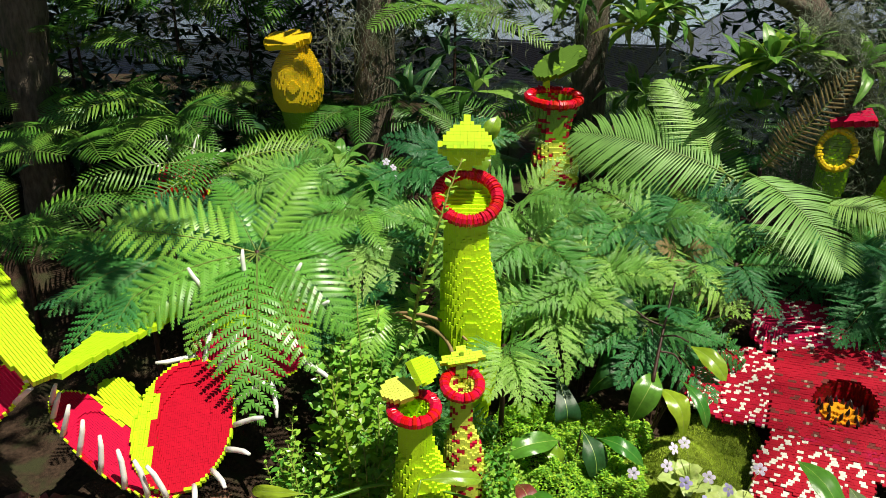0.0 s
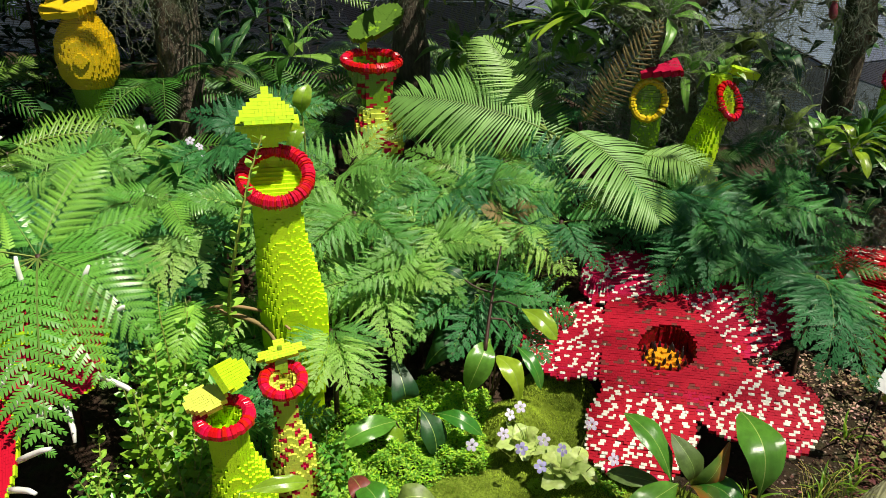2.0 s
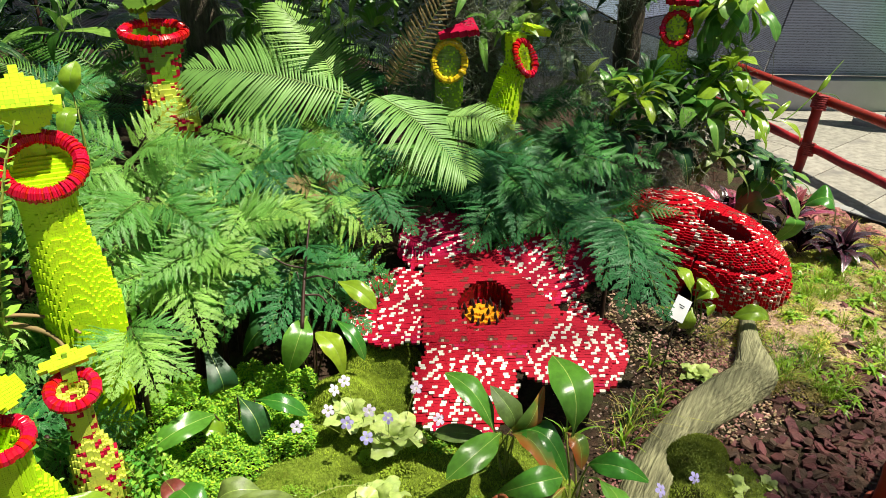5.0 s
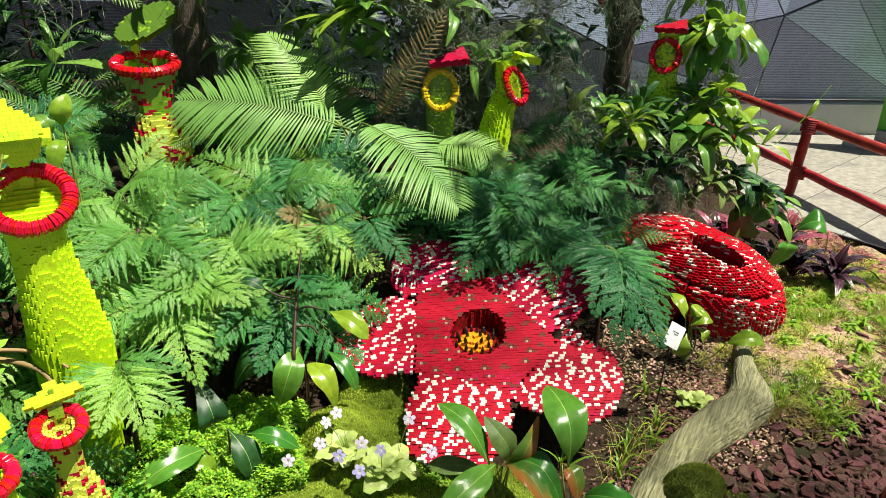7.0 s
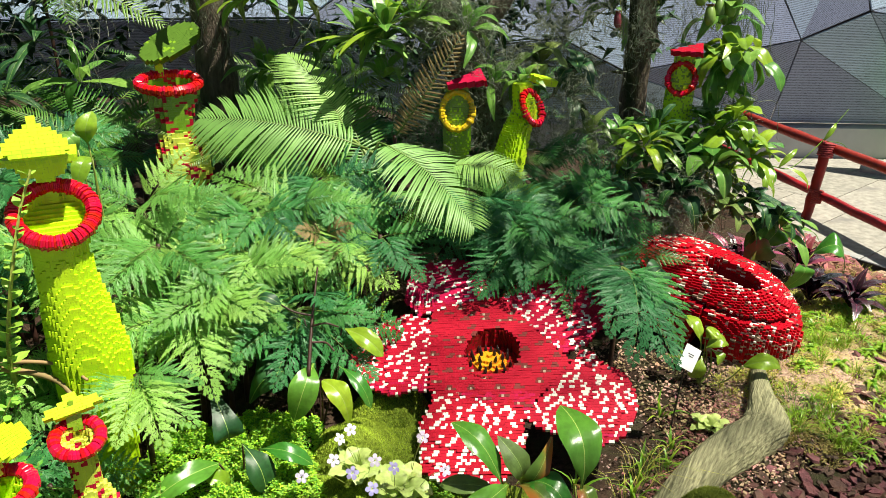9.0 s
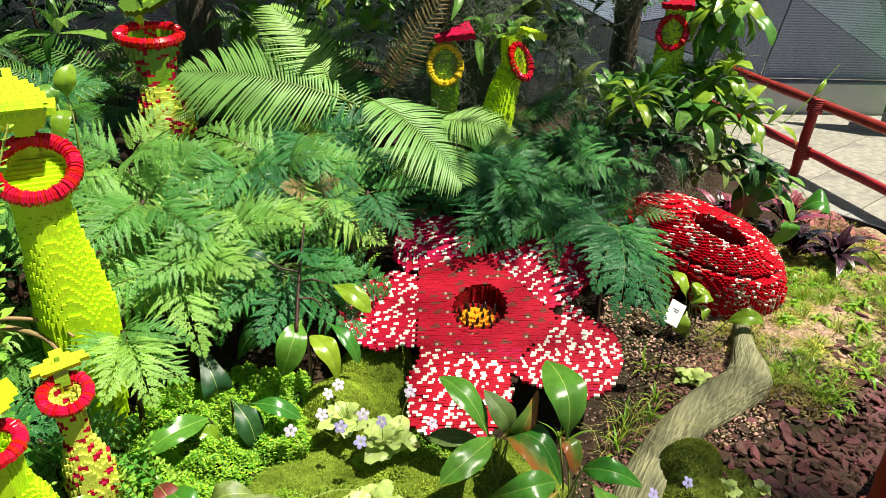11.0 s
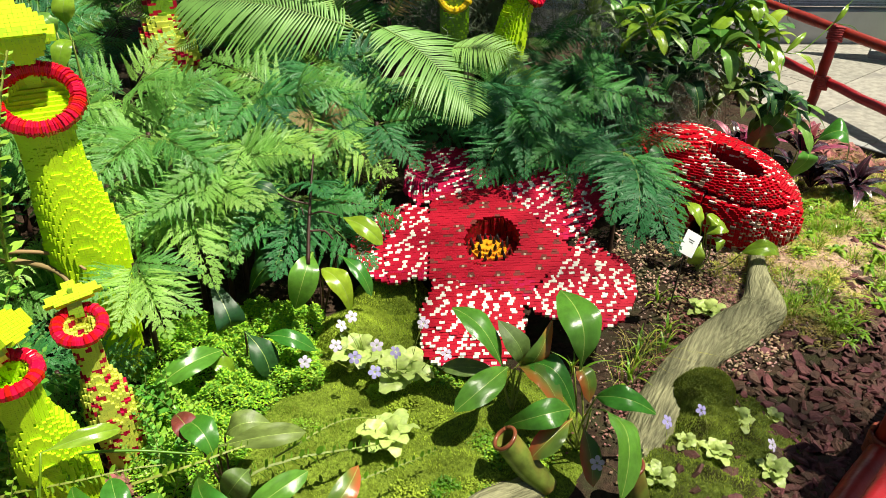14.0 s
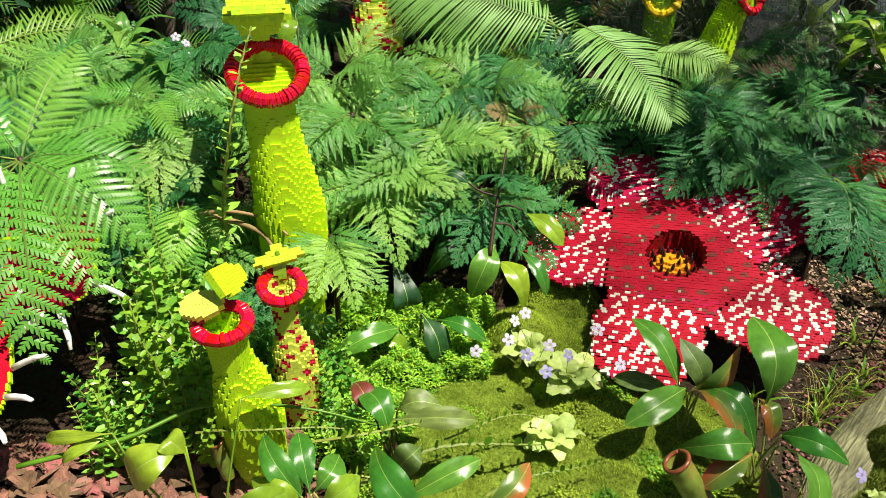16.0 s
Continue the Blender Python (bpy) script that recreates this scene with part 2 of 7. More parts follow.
def chord(a, b, up=(0, 0, 1), width=None, roll=0.0):
    """A pose whose x axis runs from a to b and is as long, with its z axis as near to up as it can be."""
    a, b = Vector(a), Vector(b)
    x = b - a
    length = x.length
    x.normalize()
    y = Vector(up).cross(x)
    if y.length < 1e-4:
        y = Vector((0, 1, 0))
    y.normalize()
    z = x.cross(y)
    m = Matrix((x, y, z)).transposed().to_4x4()
    w = length if width is None else width
    return Matrix.Translation(a) @ m @ Matrix.Rotation(roll, 4, "X") @ Matrix.Diagonal((length, w, length if width is None else w, 1))


def tube(points, radii, sides=6, jitter=0.0, seed=0, ends=True):
    """Verts and faces of a tapered tube along points."""
    rng = np.random.default_rng(seed)
    pts = [Vector(p) for p in points]
    vs, fs = [], []
    for i, p in enumerate(pts):
        d = (pts[min(i + 1, len(pts) - 1)] - pts[max(i - 1, 0)]).normalized()
        u = d.cross(Vector((0.13, 0.27, 0.95)) if abs(d.z) < 0.9 else Vector((1, 0.1, 0))).normalized()
        v = d.cross(u)
        for k in range(sides):
            a = 2 * math.pi * k / sides
            r = radii[i] * (1 + jitter * rng.normal())
            vs.append(p + (u * math.cos(a) + v * math.sin(a)) * r)
    for i in range(len(pts) - 1):
        for k in range(sides):
            k2 = (k + 1) % sides
            fs.append((i * sides + k, i * sides + k2, (i + 1) * sides + k2, (i + 1) * sides + k))
    if ends:
        fs.append(tuple(range(sides))[::-1])
        fs.append(tuple((len(pts) - 1) * sides + k for k in range(sides)))
    return [tuple(v) for v in vs], fs


def bend(points, n=10):
    """A smooth line through a few points."""
    p = [Vector(q) for q in points]
    p = [2 * p[0] - p[1]] + p + [2 * p[-1] - p[-2]]
    out = []
    for i in range(1, len(p) - 2):
        for k in range(n):
            t = k / n
            out.append(0.5 * ((2 * p[i]) + (p[i + 1] - p[i - 1]) * t + (2 * p[i - 1] - 5 * p[i] + 4 * p[i + 1] - p[i + 2]) * t * t
                              + (3 * p[i] - p[i - 1] - 3 * p[i + 1] + p[i + 2]) * t ** 3))
    return out + [p[-2]]


def stem(name, parent, points, r0, r1, mat, label="", n=8, sides=6):
    pts = bend(points, n)
    v, f = tube(pts, np.linspace(r0, r1, len(pts)), sides)
    return part(name, data(name, v, f, [mat], smooth=True), parent, label=label)


def smooth_step(a, b, x):
    t = np.clip((np.asarray(x, dtype=float) - a) / (b - a), 0, 1)
    return t * t * (3 - 2 * t)


def ground(x, y):
    """The height of the bed: flat in front, a bank behind, a mossy swell in the middle."""
    x, y = np.asarray(x, dtype=float), np.asarray(y, dtype=float)
    z = 0.0 + 0.42 * smooth_step(1.95, 3.3, y) * smooth_step(3.7, 2.5, x)
    z = z + 0.07 * np.exp(-((x - 0.95) / 0.45) ** 2 - ((y - 1.5) / 0.4) ** 2)
    z = z + 0.05 * np.exp(-((x - 3.0) / 0.6) ** 2 - ((y - 1.6) / 0.5) ** 2)
    z = z - 0.05 * smooth_step(0.9, 0.3, y)
    return z + 0.008 * np.sin(x * 9.1 + y * 3.0) * np.cos(y * 7.7 - x * 2.0)


# ---- toy bricks ----
def boxes(lo, hi):
    """Verts and faces of many boxes at once."""
    n = len(lo)
    c = np.array([[0, 0, 0], [1, 0, 0], [1, 1, 0], [0, 1, 0], [0, 0, 1], [1, 0, 1], [1, 1, 1], [0, 1, 1]], dtype=float)
    v = lo[:, None, :] + (hi - lo)[:, None, :] * c[None]
    f = np.array([[0, 3, 2, 1], [4, 5, 6, 7], [0, 1, 5, 4], [1, 2, 6, 5], [2, 3, 7, 6], [3, 0, 4, 7]])
    return v.reshape(-1, 3), (f[None] + 8 * np.arange(n)[:, None, None]).reshape(-1, 4)


BRICKS = {}


def brickwork(parent, inside, lo, hi, cell, colour, mats, singles=120, seed=1, longest=2, jitter=0.0, deep=1.0, gap=0.00022, stagger=0.0, bed=None):
    """Bricks on a grid wherever inside() holds and one side lies free. The ones in front are objects of their own, the rest one mesh."""
    rng = np.random.default_rng(seed)
    lo, cell = np.array(lo, dtype=float), np.array(cell, dtype=float)
    n = np.maximum(1, np.ceil((np.array(hi) - lo) / cell).astype(int))
    ix, iy, iz = np.meshgrid(*[np.arange(k) for k in n], indexing="ij")
    X, Y, Z = [lo[k] + (a + 0.5) * cell[k] for k, a in enumerate((ix, iy, iz))]
    full = inside(X, Y, Z)
    pad = np.pad(full, 1)
    hidden = pad[:-2, 1:-1, 1:-1] & pad[2:, 1:-1, 1:-1] & pad[1:-1, :-2, 1:-1] & pad[1:-1, 2:, 1:-1] & pad[1:-1, 1:-1, :-2] & pad[1:-1, 1:-1, 2:]
    free = full & ~hidden
    tone = colour(X, Y, Z, rng)
    runs = []
    done = np.zeros_like(free)
    for k in range(n[2]):
        for j in range(n[1]):
            i = 0
            while i < n[0]:
                if not free[i, j, k]:
                    i += 1
                    continue
                want, e = 1 + int(rng.integers(longest)), i + 1
                while e < n[0] and e - i < want and free[e, j, k] and tone[e, j, k] == tone[i, j, k]:
                    e += 1
                runs.append((i, j, k, e - i, int(tone[i, j, k])))
                i = e
    if not runs:
        return
    order = sorted(runs, key=lambda r: (r[1], -r[2]))
    singles = int(singles * 0.45)
    one, rest = order[:singles], order[singles:]
    gaps = np.array([gap, gap if bed is None else bed, gap])
    for i, j, k, length, c in one:
        key = (tuple(cell), length, mats[c].name, gap, bed)
        if key not in BRICKS:
            s = np.array([cell[0] * length, cell[1], cell[2] * deep])
            v, f = boxes(np.array([[gap, gaps[1], cell[2] - s[2] + gap]]), np.array([[s[0] - gap, s[1] - gaps[1], cell[2] - gap * 0.5]]))
            BRICKS[key] = data("brick", v, f, [mats[c]])
        p = lo + np.array([i, j, k]) * cell + np.array([stagger * cell[0] * (j % 2), 0, jitter * cell[2] * rng.uniform(-1, 1)])
        part("brick", BRICKS[key], parent, at(*p))
    if rest:
        a = np.array(rest, dtype=float)
        l3 = lo + a[:, :3] * cell
        l3[:, 0] += stagger * cell[0] * (a[:, 1] % 2)
        h3 = l3 + np.stack([a[:, 3] * cell[0], np.full(len(a), cell[1]), np.full(len(a), cell[2])], 1)
        l3[:, 2] -= cell[2] * (deep - 1)
        up = (jitter * cell[2] * rng.uniform(-1, 1, len(a)))
        l3[:, 2] += up
        h3[:, 2] += up
        v, f = boxes(l3 + gaps, h3 - gaps * np.array([1, 1, 0.5]))
        part("brickwork", data("brickwork", v, f, mats, np.repeat(a[:, 4].astype(int), 6)), parent, kind="stuff")


RINGS = {}


def ring(parent, centre, tilt, yaw, R, r, n, mat, squash=1.0, name="lip", label="", knobbly=1.0):
    """A lip of rounded bricks set round a mouth; tilt leans it to the front (-y), yaw turns it."""
    lip = thing_part(name, parent, at(*centre) @ pose(0, 0, 0, 0, 0, yaw) @ pose(0, 0, 0, tilt, 0, 0), label)
    key = (R, r, n, mat.name)
    if key not in RINGS:
        w = 2 * math.pi * R / n * 0.51
        prof = [(math.cos(2 * math.pi * k / 8 + math.pi / 8), math.sin(2 * math.pi * k / 8 + math.pi / 8)) for k in range(8)]
        vs, fs = [], []
        for q, sc in ((-1, 0.93), (-0.6, 1.0), (0.6, 1.0), (1, 0.93)):
            for a, b in prof:
                vs.append((a * r * sc, q * w * (1 + a * r / R), b * r * sc))
        for s in range(3):
            for k in range(8):
                fs.append((s * 8 + k, s * 8 + (k + 1) % 8, (s + 1) * 8 + (k + 1) % 8, (s + 1) * 8 + k))
        fs += [tuple(range(8))[::-1], tuple(24 + k for k in range(8))]
        RINGS[key] = data("lip_brick", vs, fs, [mat])
    for k in range(n):
        a = 2 * math.pi * k / n
        x, y = R * math.cos(a), R * math.sin(a) * squash
        s = 1 + knobbly * (0.06 * math.sin(k * 2.7) + 0.05 * math.sin(k * 5.3 + 1))
        m = at(x, y, 0.1 * r * math.sin(k * 3.9)) @ Matrix.Rotation(math.atan2(R * math.sin(a), R * math.cos(a) * squash), 4, "Z") @ Matrix.Diagonal((s, 1, s, 1))
        part("lip_brick", RINGS[key], lip, m)
    return lip


def thing_part(name, parent, m, label=""):
    """A part that carries pieces of its own."""
    ob = new(name)
    ob.empty_display_size = 0.03
    ob.parent = parent
    ob.matrix_basis = m
    return tagged(ob, label)


def plate(parent, name, m, shape, size, thick, tone, mats, cell=0.016, singles=20, seed=3, label=""):
    """A flat shape of bricks, such as a lid, in the plane of m."""
    p = thing_part(name, parent, m, label)
    brickwork(p, lambda X, Y, Z: shape(X / size[0], Y / size[1]), (-size[0], -size[1], -thick / 2), (size[0], size[1], thick / 2),
              (cell, cell, min(thick, 0.0096)), tone, mats, singles=singles, seed=seed)
    return p


def plain(k):
    return lambda X, Y, Z, rng: np.full(X.shape, k, dtype=int)


def speckle(base, other, share, grain=1):
    """Two tones, the second one in small clusters."""
    def f(X, Y, Z, rng):
        q = rng.random(X.shape)
        if grain > 1:
            q = np.minimum(q, np.roll(rng.random(X.shape), 1, 0) + 0.0)
        c = np.full(X.shape, base, dtype=int)
        c[q < share] = other
        return c
    return f


def pitcher(parent, axis, top_cut, tone, mats, cell=(0.016, 0.016, 0.0096), singles=150, seed=2, hollow=0.0, label="", name="body", face=None, tier=0.0, step=0.04):
    """A jug of bricks. axis: rows of z, x, y, radius; top_cut: centre and lean of the mouth's plane."""
    rows = np.array(axis)
    body = thing_part(name, parent, Matrix.Identity(4), label)
    cz, lean = top_cut
    slope = math.tan(radians(lean))

    def inside(X, Y, Z):
        x0, y0, r = [np.interp(Z, rows[:, 0], rows[:, k]) for k in (1, 2, 3)]
        d = np.hypot(X - x0, Y - y0)
        if tier:
            a = np.arctan2(Y - y0, X - x0)
            q = (Z / step + 0.22 * np.abs(np.sin(a * 4))) % 1.0
            r = r * (1 + tier * (0.5 - q))
        mouth = cz + slope * (Y - rows[-1, 2])
        keep = (d < r) & (Z < mouth)
        if face is not None:
            keep &= -math.sin(radians(face)) * Y + math.cos(radians(face)) * Z < 0.004
        if hollow:
            keep &= ~((d < r - 0.02) & (Z > mouth - hollow))
        return keep
    r = rows[:, 3].max() + 0.02
    brickwork(body, inside, (rows[:, 1].min() - r, rows[:, 2].min() - r, rows[0, 0]), (rows[:, 1].max() + r, rows[:, 2].max() + r, rows[-1, 0] + 0.1),
              cell, tone, mats, singles=singles, seed=seed)
    return body


# ---- ground, paving, facade ----
def sheet(name, x0, x1, y0, y1, nx, ny, height, mats, smooth=True):
    xs, ys = np.meshgrid(np.linspace(x0, x1, nx), np.linspace(y0, y1, ny), indexing="ij")
    v = np.stack([xs, ys, height(xs, ys)], -1).reshape(-1, 3)
    i = np.arange(nx * ny).reshape(nx, ny)
    f = np.stack([i[:-1, :-1], i[1:, :-1], i[1:, 1:], i[:-1, 1:]], -1).reshape(-1, 4)
    return data(name, v, f, mats, smooth=smooth)


def terrain(x, y):
    """The bed dips to the kerb; beyond it the ground lies under the paving."""
    side = edge_side(x, y)
    s = smooth_step(-0.14, 0.0, side)
    return ground(x, y) * (1 - s) - 0.07 * s - 0.13 * smooth_step(0.05, 0.3, side)


def edge_side(x, y):
    """Positive outside the bed, past the kerb on its open side."""
    d1 = (x - 4.50) * 0.972 + (y - 2.38) * (-0.235)
    d2 = (0.42 + 0.33 * (x - 1.78)) - y - 0.22
    return np.where(x > 1.2, np.maximum(d1, d2), np.maximum(d1, 0.02 - y))


bed = tagged(new("ground", sheet("ground", -6, 9, -0.4, 9, 220, 150, terrain, [M_SOIL])), "dark brown planting soil with scattered grit", "ground", kind="structure")
tagged(new("ground_beyond", sheet("ground_beyond", -60, 60, -60, 60, 2, 2, lambda x, y: x * 0 - 0.22, [M_SOIL])), "dark ground reaching away from the bed", "ground", kind="structure")

# paving of large stone slabs past the railing
pave = thing("pavement", Matrix.Identity(4), "beige travertine paving slabs with thin joints", "pavement", kind="structure")
slab = data("slab", *boxes(np.array([[0.003, 0.003, -0.04]]), np.array([[0.897, 0.447, 0.0]])), [M_PAVE])
PAVE_TURN = 13.0
for i in range(0, 5):
    for j in range(-7, 8):
        m = pose(4.62, 2.4, -0.03, 0, 0, PAVE_TURN) @ at(i * 0.9, j * 0.45 + (0.2 if i % 2 else 0), 0)
        part("slab", slab, pave, m)
kerb = thing("kerb", pose(4.5, 2.38, 0, 0, 0, PAVE_TURN), "grey stone kerb along the planting bed", "kerb", kind="structure")
kb = data("kerb_stone", *boxes(np.array([[0, 0.003, -0.1]]), np.array([[0.13, 0.997, -0.022]])), [M_KERB])
ke = data("edging", *boxes(np.array([[-0.02, 0.0, -0.1]]), np.array([[-0.003, 1.0, 0.0]])), [M_STEEL])
for j in range(-3, 3):
    part("kerb_stone", kb, kerb, at(0, j, 0))
    part("edging", ke, kerb, at(0, j, 0), label="thin dark metal edging strip")

# the walk on which the viewer stands
tagged(new("pavement_near", data("pavement_near", *boxes(np.array([[-5.0, -4.0, -0.08]]), np.array([[4.2, 0.0, -0.03]])), [M_PAVE])),
       "beige stone walkway in front of the bed", "pavement", kind="structure")

# facade: a low concrete wall and folded triangular screens above it
A, B = Vector((5.85, 4.39, -0.03)), Vector((7.0, 3.80, -0.03))
ALONG = (B - A).normalized()
OUT = Vector((ALONG.y, -ALONG.x, 0))
FACADE = Matrix((ALONG, -OUT, (0, 0, 1))).transposed().to_4x4()
FACADE.translation = A
base_wall = tagged(new("wall_base", data("wall_base", *boxes(np.array([[-14.0, 0.0, -0.1]]), np.array([[9.0, 0.2, 0.27]])), [M_WALL])), "pale concrete plinth under the screens", "wall", kind="structure")
base_wall.matrix_basis = FACADE
screen = thing("wall_screen", FACADE, "grey perforated metal screens folded into large triangles", "facade", kind="structure")
rng = np.random.default_rng(5)
GX = 1.2
node = {}
for i in range(-11, 8):
    for k in range(0, 5):
        node[i, k] = Vector((i * GX + (GX / 2 if k % 2 else 0) + rng.uniform(-0.25, 0.25), (0.1, -0.10, 0.14, 0.5, 1.0)[k] + (rng.uniform(-0.12, 0.12) if k else 0), (0.30, 1.02, 1.6, 2.6, 3.7)[k] + (rng.uniform(-0.15, 0.15) if k else 0)))
# the joints that show beside the trees
for key, x, z in (((0, 0), 0.11, 0.30), ((1, 0), 1.5, 0.30), ((-1, 0), -1.2, 0.30), ((0, 1), 0.18, 1.04), ((1, 1), 0.68, 1.28), ((2, 1), 1.9, 1.1), ((-1, 1), -1.29, 0.76), ((-2, 1), -1.85, 1.02), ((0, 2), -0.05, 1.48), ((1, 2), 0.55, 1.95), ((-1, 2), -1.1, 1.5)):
    node[key] = Vector((x, node[key].y, z))
for i in range(-11, 7):
    for k in range(0, 4):
        if k % 2:
            tris = [((i, k), (i + 1, k), (i + 1, k + 1)), ((i, k), (i + 1, k + 1), (i, k + 1))]
        else:
            tris = [((i, k), (i + 1, k), (i, k + 1)), ((i + 1, k), (i + 1, k + 1), (i, k + 1))]
        for tri in tris:
            p = [node[q] for q in tri]
            c = (p[0] + p[1] + p[2]) / 3
            p = [c + (q - c) * (1 - 0.010 / max(0.1, (q - c).length)) for q in p]
            nrm = (p[1] - p[0]).cross(p[2] - p[0]).normalized() * 0.02
            v = [tuple(q) for q in p] + [tuple(q + nrm) for q in p]
            part("panel", data("panel", v, [(2, 1, 0), (3, 4, 5), (0, 1, 4, 3), (1, 2, 5, 4), (2, 0, 3, 5)], [M_SCREEN]), screen)
backing = tagged(new("wall_backing", data("wall_backing", *boxes(np.array([[-14.0, 2.3, -0.1]]), np.array([[9.0, 2.5, 4.4]])), [M_STEEL])), "dark wall behind the metal screens", "wall", kind="structure")
backing.matrix_basis = FACADE


# ---- railings ----
def pole(parent, name, a, b, r, seed=0):
    a, b = Vector(a), Vector(b)
    n = 14
    rg = np.random.default_rng(seed)
    pts = [a.lerp(b, i / n) + Vector(rg.normal(0, r * 0.05, 3)) for i in range(n + 1)]
    rad = [r * (1 + 0.05 * math.sin(i * 1.7) + (0.08 if i % 5 == 0 else 0)) for i in range(n + 1)]
    v, f = tube(pts, rad, 12)
    return part(name, data(name, v, f, [M_RAIL], smooth=True), parent)


def lashing(parent, p, along, r, h):
    """Rope wound round a joint."""
    pts = []
    q = Vector(along).normalized()
    u = q.cross(Vector((0.2, 0.3, 1))).normalized()
    w = q.cross(u)
    for i in range(90):
        a = i / 90 * 2 * math.pi * 7
        pts.append(Vector(p) + q * (h * (i / 89 - 0.5)) + (u * math.cos(a) + w * math.sin(a)) * r)
    v, f = tube(pts, [r * 0.16] * len(pts), 5)
    part("rope_lashing", data("rope_lashing", v, f, [M_ROPE], smooth=True), parent, label="red rope wound round the joint")


far_rail = thing("railing", at(0, 0, 0), "low dark red bamboo railing with rope lashings beside the path", "railing", kind="structure")
R0, R1 = Vector((5.38, 4.35, 0.45)), Vector((4.70, 1.80, 0.455))
pole(far_rail, "top_rail", R0, R1, 0.034, 1)
pole(far_rail, "lower_rail", R0 + Vector((-0.07, 0.0, -0.31)), R1 + Vector((-0.07, 0, -0.325)), 0.03, 2)
pole(far_rail, "post", (4.86, 3.04, -0.1), (5.00, 3.09, 0.49), 0.034, 3)
lashing(far_rail, (4.99, 3.087, 0.445), (0.14, 0.05, 0.6), 0.047, 0.10)
lashing(far_rail, (4.93, 3.05, 0.13), (0.14, 0.05, 0.6), 0.044, 0.09)
near_rail = thing("railing", at(0, 0, 0), "red painted bamboo railing in front of the bed", "railing", kind="structure")
pole(near_rail, "top_rail", (0.83, 0.13, 0.445), (3.13, 0.817, 0.445), 0.036, 4)
pole(near_rail, "lower_rail", (0.78, 0.22, 0.10), (3.13, 0.922, 0.10), 0.034, 5)
pole(near_rail, "post", (2.325, 0.682, -0.1), (2.325, 0.677, 0.49), 0.034, 6)
lashing(near_rail, (2.325, 0.677, 0.45), (0.0, 0.0, 1), 0.046, 0.10)
lashing(near_rail, (2.325, 0.682, 0.10), (0.0, 0.0, 1), 0.046, 0.09)
lashing(near_rail, (2.25, 0.555, 0.445), (0.96, 0.28, 0), 0.052, 0.05)

# ---- brick sculptures ----
PL = (-0.705, 0.279, 0.290)      # plane of the great flower: z = PL0 + PL1 x + PL2 y
FC = (1.69, 1.90)


